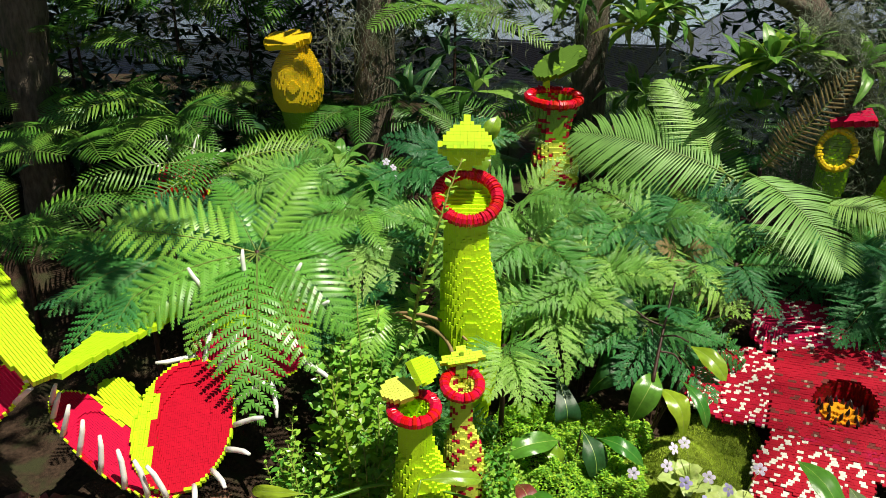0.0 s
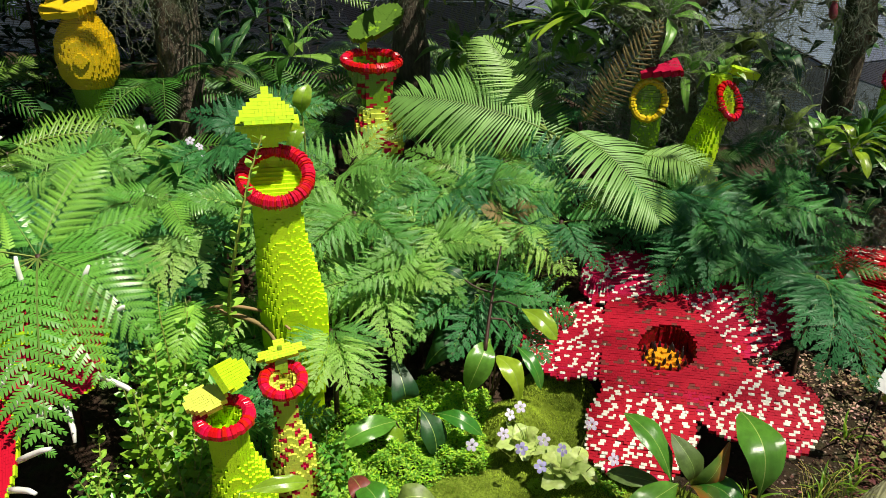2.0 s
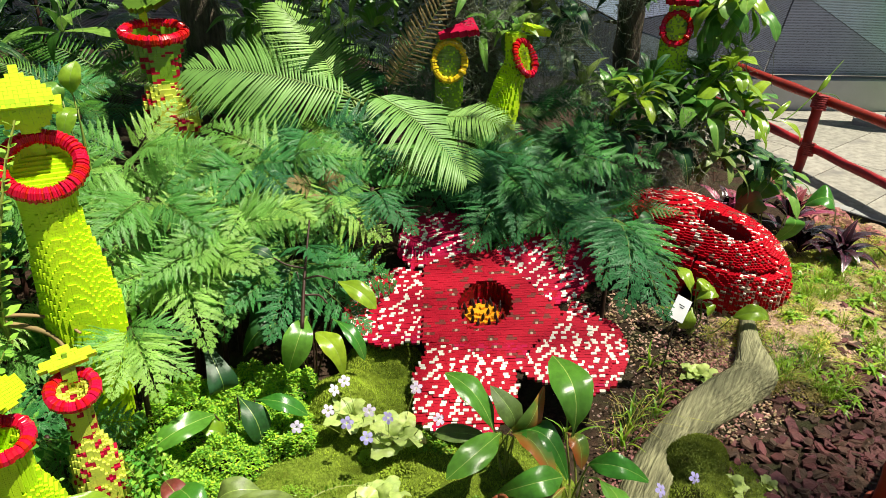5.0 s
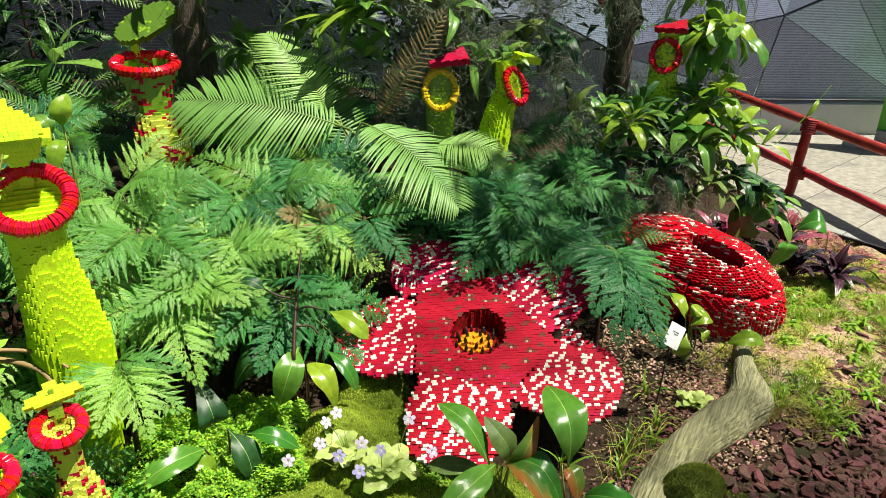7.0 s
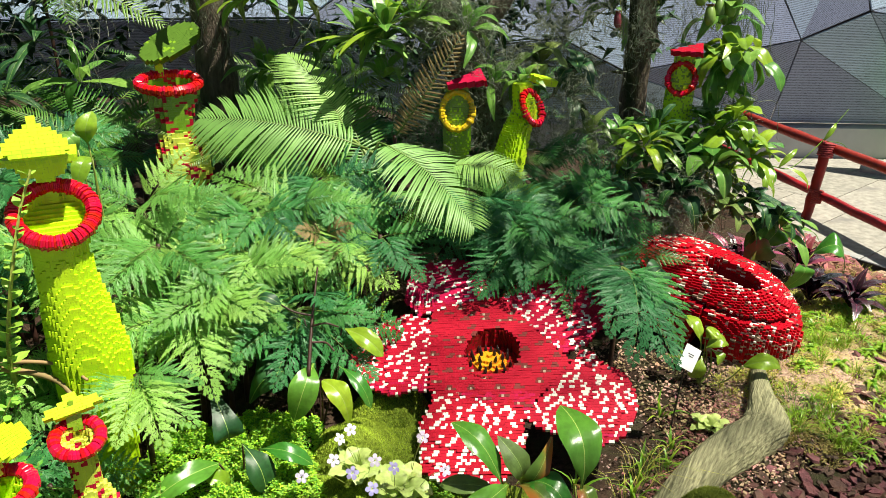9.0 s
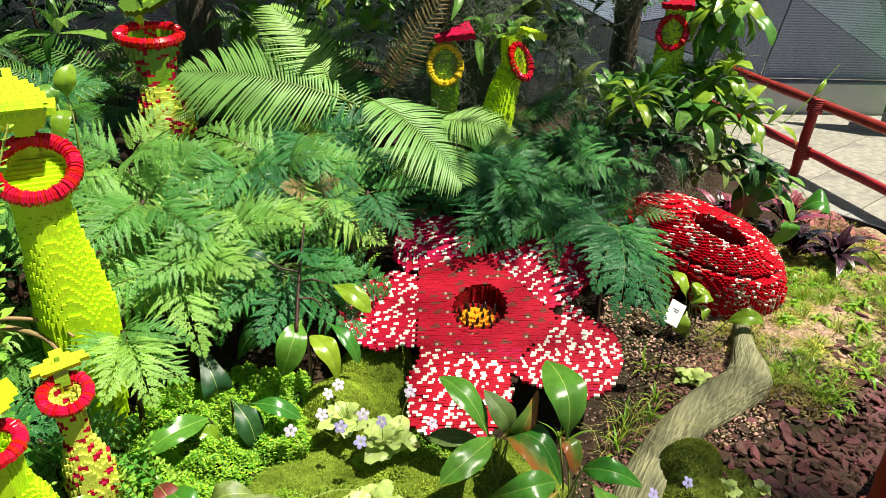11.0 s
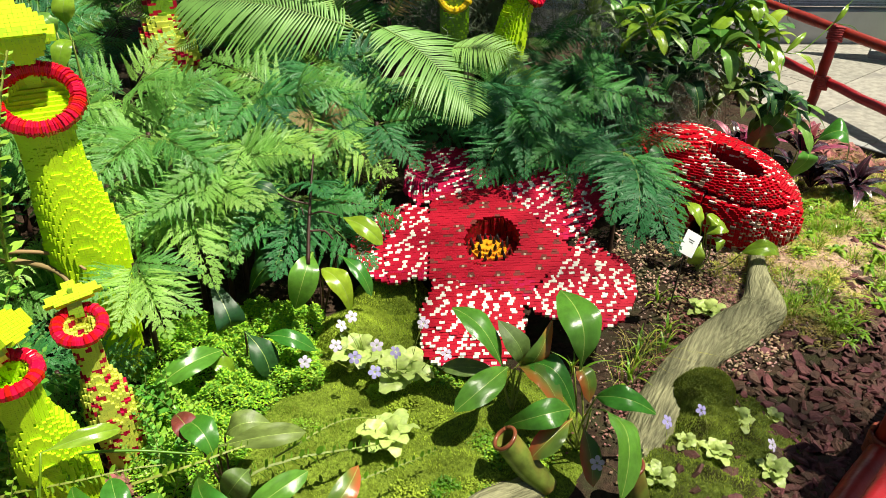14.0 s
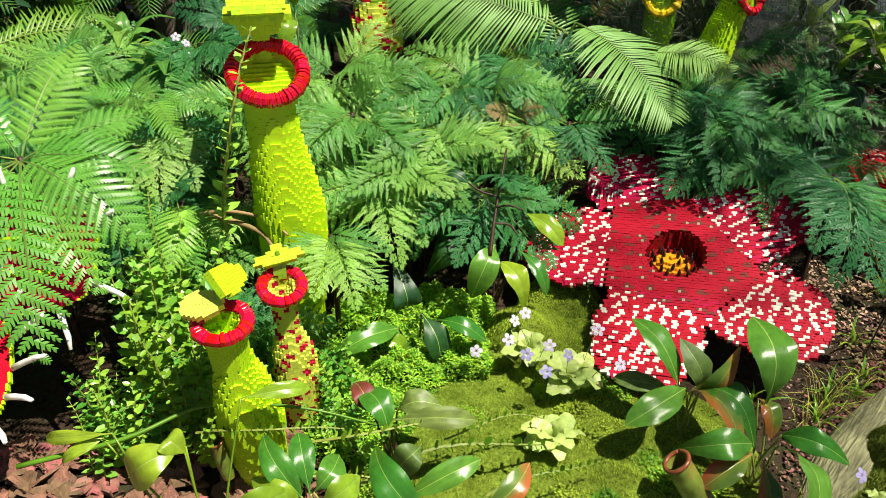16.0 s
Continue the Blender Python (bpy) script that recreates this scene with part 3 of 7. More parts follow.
def great_flower():
    root = thing("flower_sculpture", at(FC[0], FC[1], 0), "giant red toy-brick flower with white-flecked petals, lying open", "sculpture")
    # the heart is a pentagon; its corners as angle and radius, and the petals as direction, reach and half width between two corners
    corners = ((113, 0.312), (183, 0.272), (-92, 0.277), (-41, 0.293), (56, 0.262))
    petals = ((149, 0.535, 0.168), (-131, 0.515, 0.178), (-62, 0.560, 0.168), (8, 0.50, 0.190), (93, 0.545, 0.160))

    normal = Vector((-PL[1], -PL[2], 1)).normalized()
    rowdir = Vector((0.88, -0.47, 0))
    rowdir = (rowdir - normal * rowdir.dot(normal)).normalized()
    plane = Matrix((rowdir, normal.cross(rowdir), normal)).transposed().to_4x4()
    plane.translation = Vector((0, 0, PL[0] + PL[1] * FC[0] + PL[2] * FC[1]))

    def flat(U, V):
        """Where a point of the flower's plane stands on the map."""
        return plane[0][0] * U + plane[0][1] * V, plane[1][0] * U + plane[1][1] * V

    def top(X, Y):
        return PL[0] + PL[1] * (X + FC[0]) + PL[2] * (Y + FC[1])

    def swell(X, Y):
        d = np.hypot(X, Y)
        return -0.16 * np.clip(d - 0.34, 0, 1) ** 1.5

    def local(X, Y, ang):
        a = radians(ang)
        return X * math.cos(a) + Y * math.sin(a), -X * math.sin(a) + Y * math.cos(a)

    def chord_side(X, Y, k):
        """Positive outside the heart, past the edge between corners k and k + 1."""
        (a0, r0), (a1, r1) = corners[k], corners[(k + 1) % 5]
        x0, y0, x1, y1 = r0 * math.cos(radians(a0)), r0 * math.sin(radians(a0)), r1 * math.cos(radians(a1)), r1 * math.sin(radians(a1))
        ln = math.hypot(x1 - x0, y1 - y0)
        return ((y1 - y0) * (X - x0) - (x1 - x0) * (Y - y0)) / ln

    def heart_mask(X, Y):
        keep = np.hypot(X, Y) > 0.102
        for k in range(5):
            keep &= chord_side(X, Y, k) < 0
        return keep

    def petal_mask(k):
        ang, reach, half = petals[k]

        def f(X, Y):
            u, v = local(X, Y, ang)
            tip = np.clip((u - 0.33) / (reach - 0.33), 0, 1)
            w = half * (1 - tip ** 2.6) ** 0.42 * (1 + 0.05 * np.sin(u * 40 + k))
            return (chord_side(X, Y, k) > 0) & (u > 0.1) & (u < reach) & (np.abs(v) < w)
        return f

    def slab_of(mask, thick):
        def f(U, V, W):
            X, Y = flat(U, V)
            return mask(X, Y) & (W < swell(X, Y)) & (W > swell(X, Y) - thick)
        return f

    def flecks(X, Y, Z, rng):
        # zigzag clusters of white bricks, each row set off from the one before
        mark = np.zeros(X.shape[:2], dtype=int)
        near = np.zeros(X.shape[:2], dtype=bool)
        ni, nj = mark.shape
        for i, j in zip(rng.integers(1, ni - 7, 9000), rng.integers(1, nj - 4, 9000)):
            if near[i, j]:
                continue
            near[max(0, i - 3):i + 4, max(0, j - 1):j + 2] = True
            a = i
            for row in range(1 + int(rng.random() < 0.72) + int(rng.random() < 0.4)):
                wide = 1 + int(rng.random() < 0.68)
                mark[a:a + wide, j + row] = 1
                near[max(0, a - 2):a + wide + 1, j + row] = True
                a += 1 if rng.random() < 0.7 else -1
                a = max(0, a)
        return np.broadcast_to(mark[:, :, None], X.shape).copy()

    def dots(X, Y, Z, rng):
        mark = np.zeros(X.shape[:2], dtype=int)
        ni, nj = mark.shape
        for i in range(2, ni - 3, 5):
            for j in range(2, nj - 3, 5):
                a, b = i + int(rng.integers(-1, 2)), j + int(rng.integers(-2, 3))
                q = rng.random()
                if q < 0.12:
                    continue
                mark[a - 1:a + 2 + int(rng.random() < 0.5), b] = 1
                if rng.random() < 0.5:
                    mark[a:a + 2, min(nj - 1, b + 1)] = 1
                if q < 0.72:
                    mark[a, b] = 2
        return np.broadcast_to(mark[:, :, None], X.shape).copy()
    cell = (0.0098, 0.0112, 0.0048)
    heart = thing_part("heart", root, plane, "plain red centre with small brown and tan dots")
    brickwork(heart, slab_of(heart_mask, 0.010), (-0.34, -0.34, -0.024), (0.34, 0.34, 0.024), cell, dots, [M_RED, M_DOT, M_TAN], singles=330, seed=3, jitter=0.25, gap=0.00022, stagger=0.5, bed=0.00038)
    for s in range(5):
        pt = thing_part("petal", root, plane, "red petal flecked with white bricks")
        brickwork(pt, slab_of(petal_mask(s), 0.012), (-0.60, -0.60, -0.048), (0.60, 0.60, 0.024), cell, flecks, [M_RED, M_WHITE], singles=260, seed=20 + s, jitter=0.25, gap=0.00022, stagger=0.5, bed=0.00038)
    # the cup: wall, floor, orange disc and dark spikes
    cup = thing_part("cup", root, Matrix.Identity(4), "deep dark red cup")
    zc = top(np.array(0.0), np.array(0.0))

    def wall(X, Y, Z):
        d = np.hypot(X, Y)
        return ((d > 0.102) & (d < 0.116) & (Z < top(X, Y) - 0.012) & (Z > zc - 0.07)) | ((d < 0.118) & (Z < zc - 0.047) & (Z > zc - 0.07))
    brickwork(cup, wall, (-0.12, -0.12, float(zc) - 0.14), (0.12, 0.12, float(zc) + 0.06), (0.008, 0.008, 0.0096), speckle(0, 1, 0.35), [M_MAROON, M_RED], singles=40, seed=31)
    disc = thing_part("disc", root, at(-0.012, -0.004, float(zc) - 0.049), "orange disc with black spikes")
    brickwork(disc, lambda X, Y, Z: np.hypot(X, Y) < 0.070 * np.sqrt(np.clip(1 - Z / 0.034, 0, 1)), (-0.072, -0.072, 0), (0.072, 0.072, 0.03), (0.008, 0.008, 0.0096), plain(0), [M_ORANGE], singles=60, seed=32)
    v, f = tube([(0, 0, 0), (0, 0, 0.008), (0, 0, 0.016), (0, 0, 0.024), (0, 0, 0.036)], [0.003, 0.0065, 0.0068, 0.0045, 0.0008], 8)
    spike = data("spike", v, f, [M_BLACK], smooth=True)
    rg = np.random.default_rng(6)
    for k in range(24):
        rr, a = (0.010 + 0.080 * math.sqrt((k + 0.5) / 24)), k * 2.39996
        h = 0.026 * max(0.0, 1 - (rr / 0.072) ** 2)
        part("spike", spike, disc, at(rr * math.cos(a), rr * math.sin(a), h) @ pose(0, 0, 0, rg.uniform(-10, 10), rg.uniform(-10, 10), 0))
    # hidden legs that carry the flower
    for x, y in ((-0.16, 0.08), (0.16, 0.08), (0.0, 0.2), (0.02, -0.06)):
        g = float(ground(FC[0] + x, FC[1] + y))
        part("support", data("support", *boxes(np.array([[x - 0.02, y - 0.02, g - 0.03]]), np.array([[x + 0.02, y + 0.02, float(top(np.array(x), np.array(y))) - 0.05]])), [M_RED]), root)


def bud_flower():
    """The closed flower: a domed red boulder with folds and an oval mouth."""
    c = (2.97, 2.05)
    root = thing("flower_sculpture", pose(c[0], c[1], 0.0, 0, 0, -62), "long red toy-brick flower bud flecked white, its mouth darkened as shade", "sculpture")

    def shell(X, Y, Z):
        return np.abs((X + 0.02) / 0.41) ** 2.8 + np.abs(Y / 0.30) ** 2.1 + np.abs((Z - 0.19 + 0.20 * X) / 0.225) ** 2.1

    def inside(X, Y, Z):
        mid = 0.19 - 0.20 * X
        q = shell(X, Y, Z)
        # a dome, and two thick petals folded up over its front that part in a notch
        seam = (mid + 0.225) * (0.70 + np.where(X < 0, -0.45, -0.10) * X)
        front = (Z < seam) & (Y < 0.0)
        solid = (q < np.where(front, 1.10, 1.0)) & (Z > 0.0)
        solid &= ~((np.abs(Z - seam) < 0.009) & (Y < 0.0) & (q > 0.84))
        lap = np.abs(X - 0.03) < 0.006 + 0.30 * np.clip(0.21 - Z, 0, 1)
        solid &= ~(lap & front & (q > 0.50))
        mouth = (np.abs((X - 0.08) / 0.125) ** 2.6 + np.abs((Y + 0.075) / 0.060) ** 2.6 < 1) & (Z > mid - 0.02)
        return solid & ~mouth

    def tone(X, Y, Z, rng):
        # flecks two bricks long, thinning out here and there
        q = np.repeat(rng.random((X.shape[0] // 2 + 1, X.shape[1], X.shape[2])), 2, axis=0)[:X.shape[0]]
        c = np.zeros(X.shape, dtype=int)
        thin = np.clip(0.7 + 0.6 * np.sin(X * 11 + 1) * np.sin(Y * 13 + Z * 9), 0.3, 1.1)
        c[q < 0.14 * thin] = 1
        c[(q > 0.21) & (q < 0.21 + 0.11 * thin)] = 2
        c[(q > 0.35) & (q < 0.35 + 0.14 * thin)] = 3
        return c
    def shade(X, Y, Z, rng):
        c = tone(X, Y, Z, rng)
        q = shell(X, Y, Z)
        # bricks deep in the mouth and notch go maroon, shade put into their colour
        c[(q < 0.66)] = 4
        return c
    body = thing_part("body", root, Matrix.Identity(4))
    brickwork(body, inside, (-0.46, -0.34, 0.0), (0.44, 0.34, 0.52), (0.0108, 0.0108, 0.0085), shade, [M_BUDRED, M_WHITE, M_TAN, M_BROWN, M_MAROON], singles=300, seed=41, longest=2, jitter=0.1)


def tall_pitcher():
    root = thing("pitcher_plant_sculpture", at(0, 0, 0), "tall lime toy-brick pitcher with a red lip and stepped lid", "sculpture")
    axis = [(0.0, 0.37, 2.10, 0.06), (0.2, 0.37, 2.09, 0.085), (0.38, 0.37, 2.08, 0.112), (0.55, 0.365, 2.09, 0.114), (0.68, 0.355, 2.10, 0.098), (0.8, 0.345, 2.11, 0.08), (0.88, 0.342, 2.115, 0.076), (0.93, 0.344, 2.115, 0.086), (0.97, 0.345, 2.115, 0.104), (1.06, 0.345, 2.115, 0.106)]
    pitcher(root, axis, (0.98, 35), plain(0), [M_LIME], singles=500, hollow=0.03, cell=(0.008, 0.008, 0.0096), seed=51)
    ring(root, (0.345, 2.115, 0.992), 35, 0, 0.103, 0.023, 108, M_GLOSSRED, label="thick glossy red lip")
    stalk = thing_part("lid_stalk", root, Matrix.Identity(4))
    brickwork(stalk, lambda X, Y, Z: X == X, (0.322, 2.185, 1.0), (0.362, 2.217, 1.16), (0.02, 0.016, 0.0096), plain(0), [M_LIME], singles=12, seed=52)
    lid = thing_part("lid", root, at(0.335, 2.15, 1.165), "pointed stepped lid")

    def spade(X, Y, Z):
        # stairs that recede below the brim
        tread = np.floor(np.clip(0.01 - Z, 0, 1) / 0.0145) * 0.0145
        stairs = (Z < -0.002) & (Z > -0.096) & (np.abs(X) < 0.106 - 0.9 * tread) & (Y > -0.085 + 1.25 * tread) & (Y < 0.06)
        return stairs
    brickwork(lid, spade, (-0.112, -0.088, -0.0960), (0.112, 0.08, 0.0096), (0.008, 0.008, 0.0096), plain(0), [M_LIME], singles=90, seed=53)

    def arrow(u, v):
        # stepped edges that narrow to a point
        w = np.interp(np.floor((v + 1) * 5.5) / 5.5 - 1, [-1.0, -0.6, -0.1, 0.35, 0.8, 1.0], [0.80, 1.0, 0.74, 0.48, 0.18, 0.08])
        return np.abs(u) < w
    plate(root, "lid_face", pose(0.335, 2.098, 1.214, 62, 0, 2), arrow, (0.092, 0.052), 0.0192, plain(0), [M_LIME], cell=0.0115, singles=60, seed=54, label="pointed lime green face of the lid")


def twin_pitchers():
    fine = (0.008, 0.008, 0.0056)
    a = thing("pitcher_plant_sculpture", at(0, 0, 0), "small lime toy-brick pitcher with a red lip", "sculpture", group="small brick pitchers")
    axis = [(0.0, 0.21, 1.47, 0.05), (0.12, 0.21, 1.46, 0.075), (0.26, 0.205, 1.455, 0.088), (0.34, 0.20, 1.45, 0.080), (0.41, 0.195, 1.45, 0.066), (0.46, 0.187, 1.445, 0.050), (0.54, 0.18, 1.44, 0.050), (0.575, 0.178, 1.437, 0.060), (0.66, 0.178, 1.437, 0.062)]
    pitcher(a, axis, (0.588, 9), plain(0), [M_LIME], cell=fine, singles=200, hollow=0.06, seed=61)
    ring(a, (0.178, 1.437, 0.592), 7, -6, 0.061, 0.0175, 40, M_GLOSSRED, label="red lip")
    oval = lambda u, v: (np.abs(u) ** 2.5 + np.abs(v) ** 2.5) < 1
    flake = lambda u, v: (np.abs(v) < 0.95 - 0.55 * np.clip(u, 0, 1) - 0.25 * np.clip(-u - 0.4, 0, 1)) & (np.abs(u) < 1)
    plate(a, "lid", pose(0.138, 1.45, 0.638, 20, -12, 20), lambda u, v: u ** 2 + v ** 2 + 0.4 * u * v < 0.9, (0.052, 0.04), 0.012, plain(0), [M_PALE], cell=0.008, singles=30, seed=62)
    plate(a, "lid_tip", pose(0.204, 1.49, 0.682, 50, 16, 62), flake, (0.062, 0.042), 0.016, plain(0), [M_LIME], cell=0.008, singles=30, seed=63)
    b = thing("pitcher_plant_sculpture", at(0, 0, 0), "slim pale yellow toy-brick pitcher blotched with red", "sculpture", group="small brick pitchers")
    axis = [(0.0, 0.34, 1.68, 0.05), (0.12, 0.34, 1.67, 0.06), (0.22, 0.335, 1.67, 0.070), (0.3, 0.33, 1.67, 0.060), (0.38, 0.325, 1.67, 0.034), (0.49, 0.32, 1.67, 0.034), (0.515, 0.321, 1.667, 0.052), (0.6, 0.322, 1.665, 0.055)]

    def blotch(X, Y, Z, rng):
        q = np.sin(X * 105 + 2 * np.sin(Z * 45)) * np.sin(Z * 125 + X * 30) + rng.normal(0, 0.12, X.shape)
        return (q > 0.45).astype(int)
    pitcher(b, axis, (0.524, 20), blotch, [M_PALE, M_RED], cell=fine, singles=200, hollow=0.05, seed=64)
    ring(b, (0.322, 1.665, 0.528), 20, 0, 0.055, 0.0165, 40, M_GLOSSRED, label="red lip")
    stepped = lambda u, v: (np.abs(u) < np.where(v < -0.1, 1.0, np.where(v < 0.35, 0.86, np.where(v < 0.6, 0.45, 0.25)))) & (v > -0.6 + 0.25 * np.abs(u))
    plate(b, "lid", pose(0.322, 1.712, 0.592, 42, -8, 4), stepped, (0.072, 0.036), 0.026, plain(0), [M_LIME], cell=0.008, singles=40, seed=65)
    plate(b, "lid_stalk", pose(0.322, 1.715, 0.57, 80, 0, 0), oval, (0.02, 0.04), 0.02, plain(0), [M_GREEN], cell=0.012, singles=10, seed=66)


def blotched(share):
    def f(X, Y, Z, rng):
        q = np.sin(X * 70 + 2.2 * np.sin(Z * 60) + Y * 20) * np.sin(Z * 75 + X * 20) + rng.normal(0, 0.3, X.shape)
        return (q > share).astype(int)
    return f


def rear_pitcher():
    root = thing("pitcher_plant_sculpture", at(0, 0, 0), "green toy-brick pitcher blotched red with a wide red rim", "sculpture")
    axis = [(0.3, 0.80, 3.06, 0.05), (0.70, 0.805, 3.06, 0.07), (0.80, 0.805, 3.05, 0.11), (0.90, 0.80, 3.06, 0.105), (0.99, 0.795, 3.08, 0.066), (1.06, 0.79, 3.1, 0.08), (1.14, 0.79, 3.13, 0.118), (1.2, 0.79, 3.13, 0.12)]
    pitcher(root, axis, (1.165, 6), lambda X, Y, Z, rng: blotched(0.45)(X, Y, Z, rng) + 2 * (Z < 0.98), [M_GREEN, M_RED, M_PALE, M_RED], singles=200, hollow=0.05, seed=71)
    ring(root, (0.79, 3.13, 1.17), 8, 0, 0.120, 0.021, 96, M_GLOSSRED, label="wide red rim")
    leaf = lambda u, v: (u ** 2 + v ** 2) < 1
    plate(root, "lid", pose(0.83, 3.25, 1.312, 40, -10, -8) @ Matrix.Rotation(radians(26), 4, "Z"), leaf, (0.140, 0.072), 0.02, speckle(0, 1, 0.06), [M_DKGREEN, M_GREEN], cell=0.012, singles=40, seed=72)
    plate(root, "lid_stalk", pose(0.77, 3.25, 1.24, 85, 0, 0), lambda u, v: (np.abs(u) < 0.7 + 0.3 * v), (0.026, 0.06), 0.024, plain(0), [M_LIME], cell=0.008, singles=20, seed=73)


def golden_jar():
    root = thing("pitcher_plant_sculpture", at(-0.49, 3.62, 0), "golden yellow jar-shaped toy-brick pitcher with a flat cap", "sculpture")
    axis = [(0.30, 0, 0, 0.05), (0.85, 0, 0, 0.06), (1.00, 0, 0, 0.09), (1.06, 0, 0, 0.125), (1.14, 0, 0, 0.135), (1.22, 0, 0, 0.125), (1.28, 0, 0, 0.095), (1.32, 0, 0, 0.07), (1.37, 0, 0, 0.065)]
    pitcher(root, axis, (1.36, 0), lambda X, Y, Z, rng: np.where(Z < 1.0, 1, 0), [M_YELLOW, M_GREEN], singles=150, seed=81, cell=(0.0096, 0.0096, 0.0096))
    plate(root, "cap", pose(-0.035, -0.03, 1.365, 16, -6, 0), lambda u, v: u ** 2 + v ** 2 < 1 + 0.2 * np.sin(7 * u), (0.12, 0.11), 0.0288, plain(0), [M_YELLOW], cell=0.016, singles=30, seed=82)


def bank_pitcher(name_label, centre, yaw, tilt, R, r, lip, squash, axis, body_mats, tone, lid=None, inner=None, seed=90):
    root = thing("pitcher_plant_sculpture", pose(*centre, 0, 0, yaw), name_label, "sculpture", group="brick pitchers on the bank")
    pitcher(root, axis, (0.10, 0), tone, body_mats, cell=(0.008, 0.008, 0.0096), singles=120, seed=seed, face=tilt)
    ring(root, (0, 0, 0), tilt, 0, R, r * 0.95, 34, lip, squash, label="bumpy bright lip", knobbly=2.6)
    mouth = pose(0, 0.02, -0.005, tilt, 0, 0)
    plate(root, "throat", mouth, lambda u, v: u ** 2 + (v / squash) ** 2 < 1, (R, R * 1.3), 0.0096, inner or plain(0), [M_GREEN, M_RED], cell=0.012, singles=20, seed=seed + 1, label="throat inside the lip")
    if lid:
        m, shape, size, mat = lid
        plate(root, "lid", m, shape, size, 0.022, plain(0), [mat], cell=0.012, singles=25, seed=seed + 2)


def flap(u, v):
    return (np.abs(v) < 0.55 + 0.45 * np.clip(u, -1, 1)) & (np.abs(u) < 1)


great_flower()
bud_flower()
tall_pitcher()
twin_pitchers()
rear_pitcher()
golden_jar()
ax1 = [(-0.6, 0.0, 0.12, 0.03), (-0.3, 0.0, 0.08, 0.05), (-0.12, 0, 0.05, 0.068), (-0.04, 0, 0.045, 0.066), (0.06, 0, 0.06, 0.05)]
bank_pitcher("green toy-brick pitcher with a knobbly yellow lip, red lid", (1.955, 2.745, 1.03), -28, 72, 0.068, 0.016, M_YELLOW, 1.2, ax1, [M_GREEN, M_LIME], speckle(0, 1, 0.2),
             (pose(0.035, 0.02, 0.125, 18, -14, 10), flap, (0.085, 0.062), M_RED), lambda X, Y, Z, rng: (Y < -0.02).astype(int), 91)
ax2 = [(-0.65, -0.05, 0.1, 0.03), (-0.4, -0.07, 0.08, 0.06), (-0.22, -0.07, 0.06, 0.074), (-0.10, -0.04, 0.05, 0.064), (-0.02, 0.0, 0.045, 0.055), (0.05, 0.0, 0.06, 0.045)]
bank_pitcher("lime toy-brick pitcher with a narrow red lip and leaf-like lid", (2.27, 2.62, 1.045), 16, 62, 0.056, 0.016, M_GLOSSRED, 1.35, ax2, [M_LIME, M_GREEN], speckle(0, 1, 0.1),
             (pose(0.09, 0.03, 0.105, 16, 14, -6), lambda u, v: u ** 2 + v ** 2 < 1, (0.085, 0.03), M_LIME), None, 94)
ax3 = [(-0.75, 0.0, 0.12, 0.03), (-0.4, 0.0, 0.08, 0.055), (-0.2, 0, 0.06, 0.078), (-0.06, 0, 0.05, 0.07), (0.05, 0, 0.06, 0.05)]
bank_pitcher("green toy-brick pitcher with red lip and lid against a tree", (3.19, 2.68, 1.105), -45, 70, 0.066, 0.0165, M_GLOSSRED, 1.15, ax3, [M_LIME, M_GREEN], speckle(0, 1, 0.3),
             (pose(0.01, 0.02, 0.13, 22, -8, 0), flap, (0.08, 0.05), M_RED), None, 97)


def trap(name_label, lobes, seed, teeth):
    """A snap trap. Each lobe: its centre, the end of its long axis, the end of its short axis, and on which side of the long axis the hinge lies."""
    root = thing("flytrap_sculpture", at(*lobes[0][0]), name_label, "sculpture", group="brick flytraps")
    o = Vector(lobes[0][0])
    v, f = tube([(0, 0, 0), (0, 0, 0.04), (0.003, 0, 0.09), (0.010, 0, 0.125)], [0.0085, 0.0085, 0.0078, 0.005], 7)
    tooth = data("tooth", v, f, [M_TOOTH], smooth=True)
    for s, (c, a, b, hinge, lean) in enumerate(lobes):
        x = Vector(a) - Vector(c)
        half = x.length
        x.normalize()
        y = Vector(b) - Vector(c)
        y -= x * y.dot(x)
        wide = y.length
        y.normalize()
        z = x.cross(y)
        if z.z < 0:
            x.negate()
            z.negate()
        m = Matrix((x, y, z)).transposed().to_4x4()
        m.translation = Vector(c) - o
        lobe = thing_part("lobe", root, m, "red lobe with a lime green margin")

        def oval(X, Y, p=2.0):
            return np.abs(X / half) ** p + np.abs(Y / wide) ** 2.0

        def tone(X, Y, Z, rng):
            return ((oval(X, Y) > 0.94) | (hinge * Y > wide * (0.60 + 0.05 * np.sign(np.sin(X * 34 + 1))))).astype(int)
        cup = lambda X, Y: 0.05 * (X / half) ** 2 * half + 0.10 * (Y / wide) ** 2 * wide
        brickwork(lobe, lambda X, Y, Z: (oval(X, Y) < 1) & (Z > cup(X, Y) - 0.007) & (Z < cup(X, Y) + 0.007), (-half, -wide, -0.02), (half, wide, 0.05), (0.010, 0.0064, 0.0048), tone, [M_TRAPRED, M_LIME], singles=130, seed=seed + s)
        for k in range(teeth):
            t = math.pi * (0.10 + 0.80 * k / (teeth - 1))
            px, py = half * 0.97 * math.cos(t), -hinge * wide * 0.97 * math.sin(t)
            out = math.atan2(py / wide, px / half)
            part("tooth", tooth, lobe, at(px, py, 0.012) @ Matrix.Rotation(out - math.pi / 2, 4, "Z") @ pose(0, 0, 0, lean, 0, 0))
    return root


